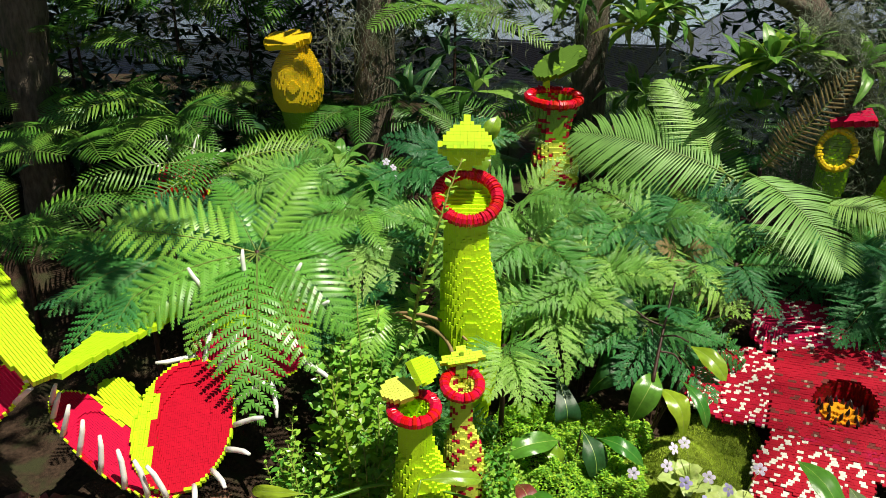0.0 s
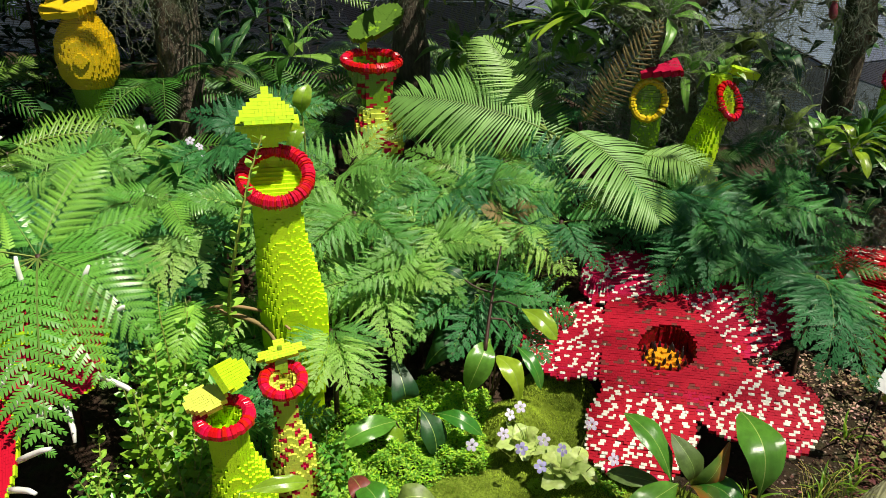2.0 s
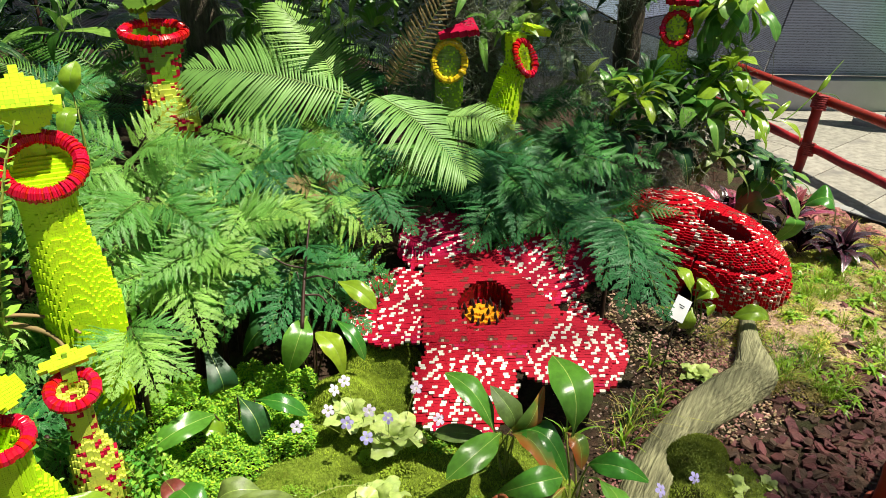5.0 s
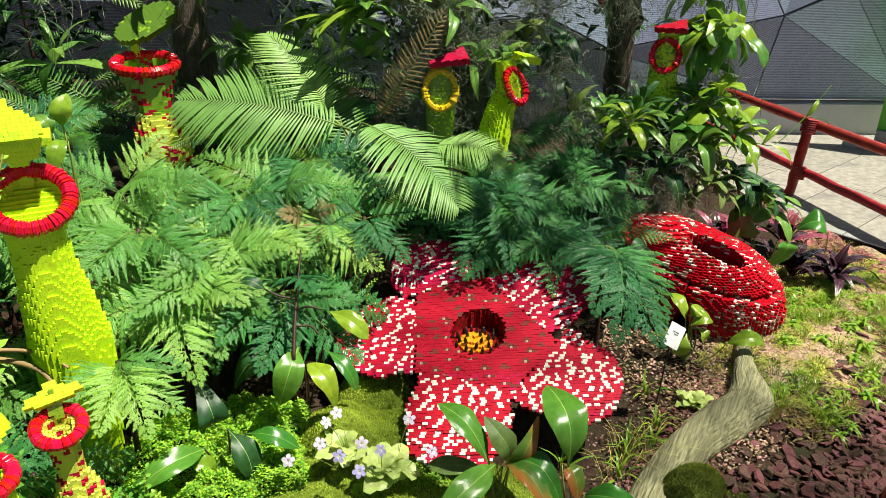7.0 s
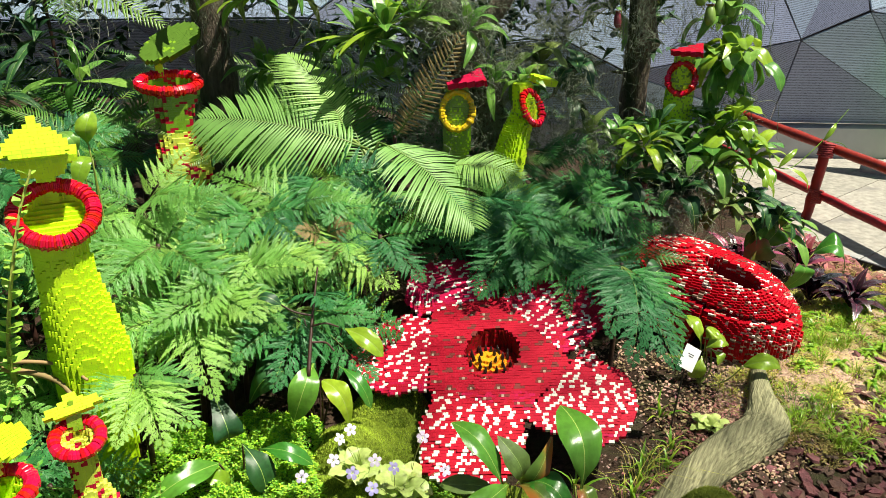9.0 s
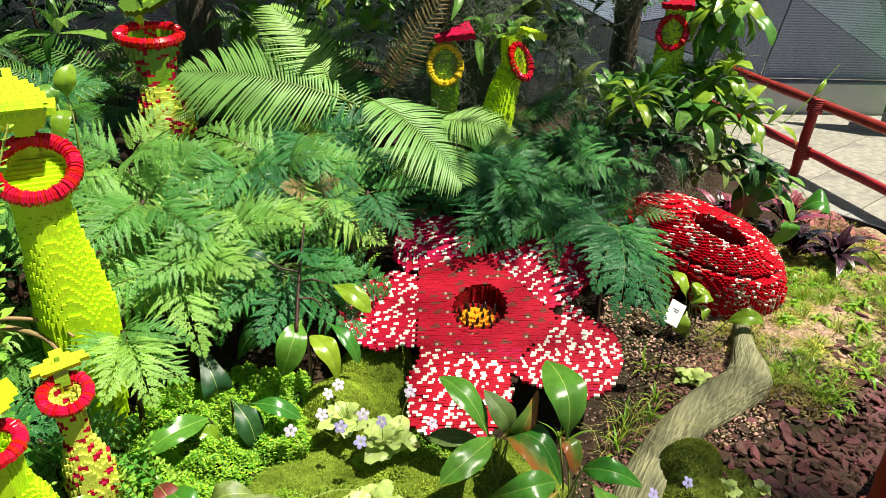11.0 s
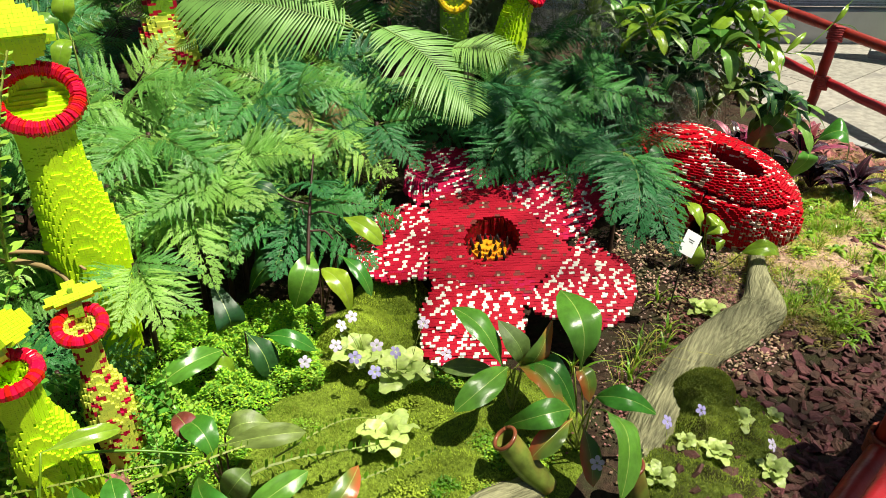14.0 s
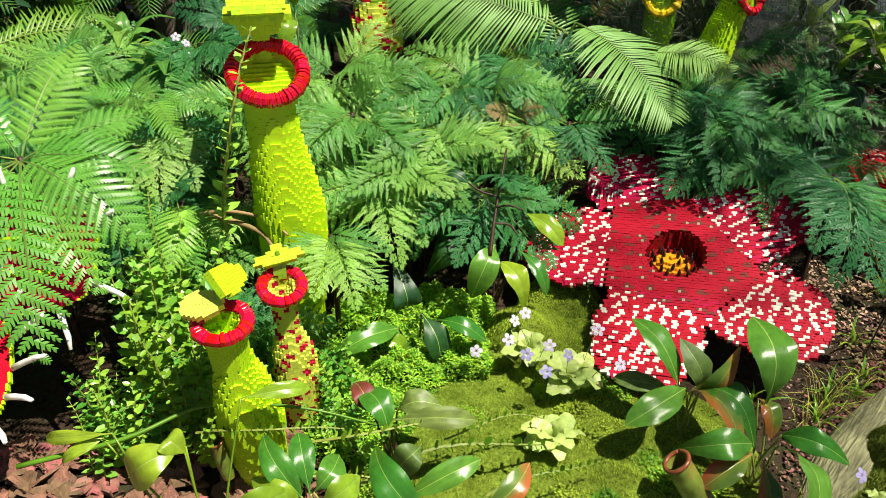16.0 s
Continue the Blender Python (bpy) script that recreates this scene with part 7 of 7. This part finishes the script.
beard("grey-green strands hanging from the trees", [(rh.uniform(0.3, 3.5), rh.uniform(3.0, 3.3), rh.uniform(1.45, 2.05), 0.04) for k in range(16)], 5, 0.36, 16, thick=0.0011)
beard("grey air moss at the foot of the trees", [(rh.uniform(2.45, 3.3), 2.62 - 0.3 * rh.random(), rh.uniform(0.35, 0.8), 0.05) for k in range(16)], 6, 0.10, 60, thick=0.001)

beard("thin grey-green strands trailing beside the screens", [(3.615, 2.714, 1.633, 0.03), (3.647, 2.677, 1.581, 0.03), (3.596, 2.728, 1.496, 0.03), (3.511, 2.62, 1.142, 0.03), (3.424, 2.536, 1.017, 0.03)], 7, 0.55, 14, thick=0.0014)

# ---- loose ground: bark chips, grit, small plants ----
rg = np.random.default_rng(9)


def chip_mesh(seed, mat=None, n=6):
    r = np.random.default_rng(seed)
    top, low = [], []
    for k in range(n):
        a = 2 * math.pi * k / n + r.uniform(-0.3, 0.3)
        q = r.uniform(0.7, 1.1)
        top.append((math.cos(a) * q * 0.9, math.sin(a) * q * 0.6, 0.09 + r.uniform(-0.04, 0.06)))
        low.append((math.cos(a) * q, math.sin(a) * q * 0.68, -0.09 + r.uniform(-0.04, 0.04)))
    vs = top + low
    fs = [tuple(range(n)), tuple(range(2 * n - 1, n - 1, -1))] + [(k, n + k, n + (k + 1) % n, (k + 1) % n) for k in range(n)]
    return data("bark_chip", vs, fs, [mat or M_CHIPSHADE])


CHIPS = [chip_mesh(k) for k in range(6)]
REDCHIPS = [chip_mesh(k, M_CHIPRED) for k in range(6)]


def chips(label, count, place, singles, seed, size=0.036, kinds=None, mat=None):
    """Bark mulch: the nearest chips singly, the rest in one mesh."""
    r = np.random.default_rng(seed)
    root = thing("bark_mulch", Matrix.Identity(4), label, "mulch", kind="stuff")
    vs, fs = [], []
    for i in range(count):
        x, y = place(r)
        s = size * r.uniform(0.55, 1.3)
        m = at(x, y, float(ground(x, y)) + 0.004 + 0.018 * r.random()) @ pose(0, 0, 0, r.normal(0, 22), r.normal(0, 22), r.uniform(0, 360)) @ Matrix.Diagonal((s, s, s, 1))
        me = (kinds or CHIPS)[i % 6]
        if i < singles:
            part("bark_chip", me, root, m)
        else:
            o = len(vs)
            vs += [tuple(m @ q.co) for q in me.vertices]
            fs += [tuple(k + o for k in q.vertices) for q in me.polygons]
    part("chips", data("chips", vs, fs, [mat or M_CHIPSHADE]), root, kind="stuff")


chips("red-brown bark chips at the front of the bed, darkened for shade", 5600, lambda r: (lambda x: (x, 0.33 * (x - 1.78) + 0.24 + abs(r.normal(0, 0.27))))(r.uniform(1.75, 3.6)), 300, 31, 0.031)
chips("brown bark chips below the flytraps", 1500, lambda r: (r.uniform(-1.2, 0.35), r.uniform(0.9, 1.75)), 150, 32, 0.042, REDCHIPS, M_CHIPRED)
chips("red-brown bark chips along the kerb", 900, lambda r: (lambda y: (4.40 + 0.24 * (y - 2.38) - abs(r.normal(0, 0.1)), y))(r.uniform(1.0, 3.0)), 60, 33, 0.04, REDCHIPS, M_CHIPRED)
n = 6000
hub = np.stack([4.2 - 2.3 * rg.random(150) ** 1.5, rg.uniform(1.15, 1.9, 150)], 1)[rg.integers(0, 150, n)]
x, y = hub[:, 0] + rg.normal(0, 0.06, n), hub[:, 1] + rg.normal(0, 0.05, n)
s = rg.uniform(0.0008, 0.0042, n)
z = ground(x, y) + np.where(x > 2.6, rg.uniform(0.0, 0.024, n), 0)
v, f = boxes(np.stack([x - s, y - s, z - s], 1), np.stack([x + s, y + s * 0.7, z + s], 1))
tagged(new("grit", data("grit", v, f, [M_GRIT])), "pale grit and pebbles on the soil", "gravel", kind="stuff")

GRASSY = [blade(strap, [M_YLEAF, M_YLEAF], bow=1.6, rows=6, tipdrop=2.0), blade(strap, [M_SMALLY, M_SMALLY], bow=2.2, rows=6, tipdrop=2.5)]
for i in range(70):
    x, y = rg.uniform(2.6, 4.2), rg.uniform(1.0, 1.95)
    if (x - 2.75) ** 2 + (y - 1.9) ** 2 < 0.1 or edge_side(np.array(x), np.array(y)) > -0.15:
        continue
    rosette("sundew" if i % 3 else "grass_tuft", "small yellow-green bog plant on the soil", (x, y, float(ground(x, y))), 10, rg.uniform(0.04, 0.09), 0.012 if i % 2 else 0.02, GRASSY, 800 + i, low=10, high=80, group="small bog plants")
for i, (x, y) in enumerate([(2.12, 1.38), (2.2, 1.45), (2.05, 1.42), (2.3, 1.62), (1.9, 1.3), (1.98, 1.36), (1.75, 1.42)]):
    rosette("grass_tuft", "tuft of green strappy grass beside the petal", (x, y, 0.0), 8, 0.12, 0.012, GRASSY, 860 + i, low=25, high=85, group="grass tufts")

# ---- pale mossy ground behind the log ----
def mat_of_moss(label, cx, cy, rx, ry, h, seed):
    def lift(x, y):
        a = np.arctan2(y - cy, x - cx)
        q = (((x - cx) / rx) ** 2 + ((y - cy) / ry) ** 2) * (1 + 0.25 * np.sin(3 * a + seed) + 0.15 * np.sin(7 * a))
        return ground(x, y) + h * np.clip(1 - q, -0.6, 1) + 0.006 * np.sin(x * 41 + seed) * np.sin(y * 37)
    tagged(new("moss", sheet("moss", cx - rx * 1.3, cx + rx * 1.3, cy - ry * 1.3, cy + ry * 1.3, 40, 40, lift, [M_LITTER])), label, "moss", kind="stuff")


mat_of_moss("pale brown moss litter on the open soil", 3.2, 1.55, 0.62, 0.36, 0.02, 1)
mat_of_moss("pale brown moss litter on the open soil", 3.85, 1.75, 0.5, 0.36, 0.02, 2)
M_BIT = material("pale_litter", (0.44, 0.31, 0.22), rough=0.9, var=0.4, scale=40, bump=0, spec=0.1, rand=0.6, island=True, spot=0.5, second=(0.30, 0.24, 0.12))
BITS = [chip_mesh(20 + k, M_BIT, 4) for k in range(6)]
M_PINKBIT = material("pinkish_gravel", (0.27, 0.15, 0.115), rough=0.9, var=0.4, scale=40, bump=0, spec=0.1, rand=0.6, island=True, spot=0.5, second=(0.17, 0.085, 0.06))
PINKS = [chip_mesh(30 + k, M_PINKBIT, 4) for k in range(6)]


def open_soil(r):
    while True:
        x, y = r.uniform(2.25, 4.3), r.uniform(1.15, 2.15)
        if edge_side(np.array(x), np.array(y)) < -0.12 and y > 1.14 + 0.12 * (x - 2.6) and ((x - 2.97) / 0.3) ** 2 + ((y - 2.05) / 0.34) ** 2 > 1:
            return x, y


chips("pale brown and tan litter crumbs on the open soil", 6500, open_soil, 60, 35, 0.0095, BITS, M_BIT)
chips("pinkish brown gravel between the petal and the log", 3400, lambda r: (lambda q: (1.82 + 0.82 * q + r.normal(0, 0.12), 1.13 + 0.43 * q + r.normal(0, 0.09)))(r.random()), 80, 36, 0.0085, PINKS, M_PINKBIT)


def needles(name, label, spots, mat, seed, per=60, size=0.045, spread=0.04, thin=0.0011, category="moss"):
    """Tufts of thin bent blades, one tuft at each spot."""
    r = np.random.default_rng(seed)
    p = np.repeat(np.asarray(spots), per, axis=0)
    n = len(p)
    a, q = r.uniform(0, 2 * np.pi, n), np.sqrt(r.random(n))
    d = np.stack([np.cos(a), np.sin(a)], 1)
    sz = size * r.uniform(0.5, 1.25, n)
    p = p + np.concatenate([d * (q * spread * r.uniform(0.4, 1.2, n))[:, None], np.zeros((n, 1))], 1)
    side = np.stack([-d[:, 1], d[:, 0]], 1) * thin
    v = np.zeros((n, 5, 3))
    v[:] = p[:, None, :]
    for k, (out, up, w) in enumerate(((0, -0.05, 1), (0, -0.05, -1), (0.25, 0.65, -0.9), (0.25, 0.65, 0.9), (0.75, 0.85, 0))):
        v[:, k, :2] += d * (out * sz * (0.4 + q))[:, None] + side * w
        v[:, k, 2] += up * sz * (1.15 - 0.6 * q)
    i = 5 * np.arange(n)[:, None]
    f = [tuple(t) for t in (i + np.array([[0, 1, 2, 3]])).tolist()] + [tuple(t) for t in (i + np.array([[3, 2, 4]])).tolist()]
    tagged(new(name, data(name, v.reshape(-1, 3), f, [mat])), label, category, kind="stuff")


def scatter(n, seed, x0, x1, y0, y1):
    r = np.random.default_rng(seed)
    out = []
    while len(out) < n:
        x, y = r.uniform(x0, x1), r.uniform(y0, y1)
        if edge_side(np.array(x), np.array(y)) < -0.12 and y > 1.12 + 0.12 * (x - 2.6) and ((x - 2.97) / 0.36) ** 2 + ((y - 2.05) / 0.4) ** 2 > 1:
            out.append((x, y, float(ground(x, y)) + 0.012))
    return out


needles("moss_tufts", "golden-green mossy tufts on the open soil", scatter(250, 1, 2.6, 4.3, 1.1, 2.2), M_GOLDMOSS, 51, 70, 0.022, 0.035)
needles("moss_tufts", "golden-green mossy tufts on the open soil", scatter(60, 4, 3.4, 4.35, 1.5, 2.3), M_GOLDMOSS, 54, 120, 0.03, 0.09)
needles("grass_tufts", "spiky yellow-green grass tufts on the open soil", scatter(70, 2, 2.6, 4.2, 1.15, 2.0), M_YLEAF, 52, 40, 0.07, 0.03, 0.0014, "grass")
needles("grass_tufts", "thin green grass beside the petal", [(2.05, 1.40, 0.02), (2.80, 1.42, 0.03), (2.86, 1.36, 0.03), (2.76, 1.33, 0.03)], M_OLIVE, 53, 45, 0.09, 0.05, 0.0014, "grass")
needles("grass_tufts", "dry straw-coloured grass beside the petal", [(1.98, 1.36, 0.02), (1.88, 1.3, 0.02), (2.08, 1.36, 0.02)], M_GOLDMOSS, 55, 14, 0.17, 0.06, 0.0013, "grass")


# ---- living pitchers in the foreground ----
def live_pitcher(label, foot, mouth, r, tilt, mat, seed):
    """A small tube that widens upwards, with a rolled lip."""
    root = thing("pitcher", at(*foot), label, "plant", "living pitchers")
    a, d = Vector((0, 0, 0)), Vector(mouth) - Vector(foot)
    mid = d * 0.5 + Vector((0, 0, -0.012))
    pts = bend([a, mid, d], 8)
    n = len(pts)
    rad = [r * (0.55 + 0.45 * math.sin(0.4 + 1.9 * i / (n - 1))) for i in range(n)]
    v, f = tube(pts, rad, 16, ends=False)
    w = [tuple(Vector(p) * 1.0) for p in v]
    inner, g = tube(pts[n // 2:], [q * 0.9 for q in rad[n // 2:]], 16, ends=False)
    o = len(w)
    part("tube", data("tube", w + list(inner), list(f) + [tuple(k + o for k in q)[::-1] for q in g], [mat], smooth=True), root)
    z = (d - mid).normalized()
    x = z.cross(Vector((0, 0, 1))).normalized() if abs(z.z) < 0.98 else Vector((1, 0, 0))
    y = z.cross(x)
    loop = [d + (x * math.cos(t) + y * math.sin(t)) * rad[-1] * 1.05 + z * 0.006 * math.cos(t) for t in np.linspace(0, 2 * math.pi, 25)]
    v, f = tube(loop, [r * 0.16] * 25, 8)
    part("lip", data("lip", v, f, [M_PITCHLIP], smooth=True), root, label="rolled glossy brown lip")


live_pitcher("green pitcher with a brown lip lying on the moss", (1.40, 1.03, 0.03), (1.30, 1.125, 0.18), 0.038, 0, M_PITCH, 1)
live_pitcher("olive pitcher hanging among glossy leaves", (1.60, 0.87, 0.02), (1.575, 0.91, 0.15), 0.034, 0, M_PITCH, 2)
live_pitcher("brown pitcher among the yellow vine leaves", (0.13, 1.38, 0.12), (0.113, 1.41, 0.23), 0.02, 0, M_PITCH, 3)
M_POD = material("green_pitcher", (0.16, 0.27, 0.05), rough=0.4, var=0.25, scale=30, bump=0.1, bscale=60, rand=0.15)


def hanging_pitcher(label, low, high, r, mat):
    """A closed jug that hangs from a thin stalk, with a rim and a small lid."""
    root = thing("pitcher", at(*low), label, "plant", "living pitchers")
    d = Vector(high) - Vector(low)
    pts = bend([Vector((0.012, 0, 0.004)), d * 0.3 + Vector((0.004, 0, 0)), d * 0.7, d], 5)
    n = len(pts)
    v, f = tube(pts, [r * (0.30 + 0.70 * math.sin(0.15 + 2.75 * (i / (n - 1)) ** 0.8)) for i in range(n)], 12)
    part("jug", data("jug", v, f, [mat], smooth=True), root)
    loop = [d + Vector((math.cos(t) * r * 0.62, math.sin(t) * r * 0.62, 0)) for t in np.linspace(0, 2 * math.pi, 15)]
    v, f = tube(loop, [r * 0.14] * 15, 6)
    part("lip", data("lip", v, f, [M_PITCHLIP], smooth=True), root)
    part("lid", LEAF[7][0], root, chord(d + Vector((0, r * 0.5, 0.004)), d + Vector((0, -r * 0.6, r * 0.9)), (0, 0, 1), r * 1.5))
    stem("tendril", root, [(0.012, 0, 0.004), (0.04, 0.01, -0.01), (0.05, 0.03, 0.06), (0.03, 0.05, 0.18)], 0.0025, 0.002, M_STEM, n=4, sides=5)


for low, high in [((3.301, 2.74, 1.445), (3.323, 2.768, 1.546)), ((3.336, 2.695, 1.352), (3.36, 2.725, 1.453)), ((3.4, 2.705, 1.385), (3.424, 2.734, 1.487)), ((3.474, 2.702, 1.389), (3.497, 2.731, 1.492)), ((3.496, 2.683, 1.446), (3.519, 2.712, 1.547))]:
    hanging_pitcher("green pitcher hanging from the tree", low, high, 0.028, M_POD)
for low, high in [((2.937, 2.917, 1.334), (2.942, 2.923, 1.417)), ((2.491, 3.006, 1.489), (2.496, 3.008, 1.567)), ((3.143, 2.889, 1.465), (3.144, 2.893, 1.547))]:
    hanging_pitcher("dark red pitcher hanging from the tree", low, high, 0.02, M_WINE)
for low, high in [((2.813, 2.425, 0.553), (2.831, 2.457, 0.663)), ((2.682, 2.524, 0.581), (2.699, 2.555, 0.691)), ((2.663, 2.568, 0.587), (2.68, 2.599, 0.698))]:
    hanging_pitcher("brown pitcher hanging at the foot of the tree", low, high, 0.024, M_DRY)
# a small grey log end on the moss
pts = bend([(1.08, 1.02, 0.0), (1.22, 1.06, 0.02), (1.38, 1.06, 0.0)], 8)
v, f = tube(pts, [0.045] * len(pts), 20, jitter=0.05, seed=9)
tagged(new("driftwood", data("driftwood", v, f, [M_LOG], smooth=True)), "short grey weathered piece of wood on the moss", "log")
# pale stem of the vine, dry stalk, climbing shoot, pale leaves by the tall lid, white blossoms
vine = thing("vine", at(-0.35, 1.38, 0.28), "pale green trailing stem in front of the small pitchers", "plant")
stem("stem", vine, [(0, 0, 0), (0.25, 0.02, 0.02), (0.41, 0.08, 0.03), (0.55, 0.04, 0.06), (0.72, 0.0, 0.04), (0.88, -0.03, -0.02)], 0.007, 0.003, M_SMALLY, n=6)
dry = thing("dry_stalk", at(0.02, 2.16, 0.5), "dry tan curled stalk beside the tall pitcher", "plant")
stem("stalk", dry, [(0, 0, 0.02), (0.12, -0.06, 0.03), (0.25, -0.14, 0.0), (0.3, -0.22, -0.08)], 0.012, 0.006, M_BROWNFERN, n=6)
stem("stalk", dry, [(0.05, -0.02, 0.03), (0.16, -0.10, 0.07), (0.27, -0.12, 0.04), (0.33, -0.2, 0.02)], 0.008, 0.004, M_BROWNFERN, n=6)
leafy("pitcher_plant", "pale yellow leaves beside the tall pitcher lid", (0.45, 2.6, 0.6), [(0.455, 2.62, 1.06, 0.47, 2.60, 1.17, 0.07, 4), (0.46, 2.6, 1.02, 0.40, 2.50, 0.98, 0.06, 4), (0.42, 2.6, 1.05, 0.38, 2.62, 1.12, 0.05, 7)], 12, stems=M_STEM)
for i, (x, y, z) in enumerate([(0.03, 2.70, 0.96), (0.06, 2.72, 0.93), (0.08, 2.66, 0.90)]):
    root = thing("white_flower", at(x, y, z - 0.14), "small white flower on a thin stalk among ferns", "flower", "white flowers")
    part("blossom", BLOSSOM[0], root, at(0, 0, 0.14) @ pose(0, 0, 0, 50, 15 * math.sin(i * 2.3), 40 * i) @ Matrix.Diagonal((0.85, 0.85, 0.85, 1)))
    stem("stalk", root, [(0, 0, 0), (0.005, 0, 0.07), (0, 0, 0.14)], 0.0015, 0.001, M_STEM, n=3, sides=4)

# ---- beyond the railing: banner stand, climbing vine; a second label card ----
M_BANNER = material("green_banner", (0.10, 0.42, 0.02), rough=0.5, var=0.05, scale=4, bump=0)
stand = thing("banner_stand", pose(6.58, 3.58, -0.03, 0, 0, -58), "green banner on a grey stand on the paving", "sign")
part("base_plate", data("base_plate", *boxes(np.array([[-0.22, -0.2, 0.0]]), np.array([[0.75, 0.2, 0.03]])), [M_KERB]), stand)
part("foot", data("foot", *boxes(np.array([[0.0, -0.06, 0.03]]), np.array([[0.70, 0.06, 0.15]])), [M_KERB]), stand)
part("panel", data("panel", *boxes(np.array([[0.0, -0.015, 0.15]]), np.array([[0.70, 0.015, 1.9]])), [M_BANNER]), stand)
climb = thing("vine", at(4.30, 3.20, 0.05), "thin green vine climbing over the bamboo railing", "plant")
o = Vector((4.30, 3.20, 0.05))
stem("stem", climb, [(0, 0, 0), Vector((4.435, 3.232, 0.345)) - o, Vector((4.572, 3.164, 0.356)) - o, Vector((4.688, 3.097, 0.351)) - o, Vector((4.893, 3.078, 0.499)) - o, Vector((5.026, 3.083, 0.624)) - o, Vector((5.126, 3.086, 0.715)) - o], 0.005, 0.002, M_SMALLY, n=5)
stem("tendril", climb, [Vector((4.93, 3.05, 0.52)) - o, Vector((5.026, 3.001, 0.50)) - o, Vector((5.102, 2.96, 0.41)) - o], 0.003, 0.0015, M_SMALLY, n=5)
for a, b, w in (((4.60, 3.13, 0.35), (4.75, 3.12, 0.48), 0.04), ((4.66, 3.10, 0.35), (4.79, 2.99, 0.23), 0.045), ((4.92, 3.07, 0.52), (5.02, 3.07, 0.64), 0.035), ((4.5, 3.18, 0.35), (4.42, 3.05, 0.2), 0.05), ((4.45, 3.2, 0.34), (4.55, 3.05, 0.18), 0.05)):
    part("leaf", LEAF[4][2], climb, chord(Vector(a) - o, Vector(b) - o, (0, -0.7, 1), w))
label = thing("plant_label", pose(4.02, 1.58, 0.13, 55, 10, -30), "white plant label card low on the moss", "label")
part("card", data("card", *boxes(np.array([[-0.06, -0.06, -0.001]]), np.array([[0.09, 0.06, 0.001]])), [M_CARD]), label)
foot = label.matrix_basis.inverted() @ Vector((4.02, 1.60, -0.03))
v, f = tube([(0.01, -0.05, -0.004), tuple(foot)], [0.005, 0.005], 6)
part("stake", data("stake", v, f, [M_STEEL]), label)
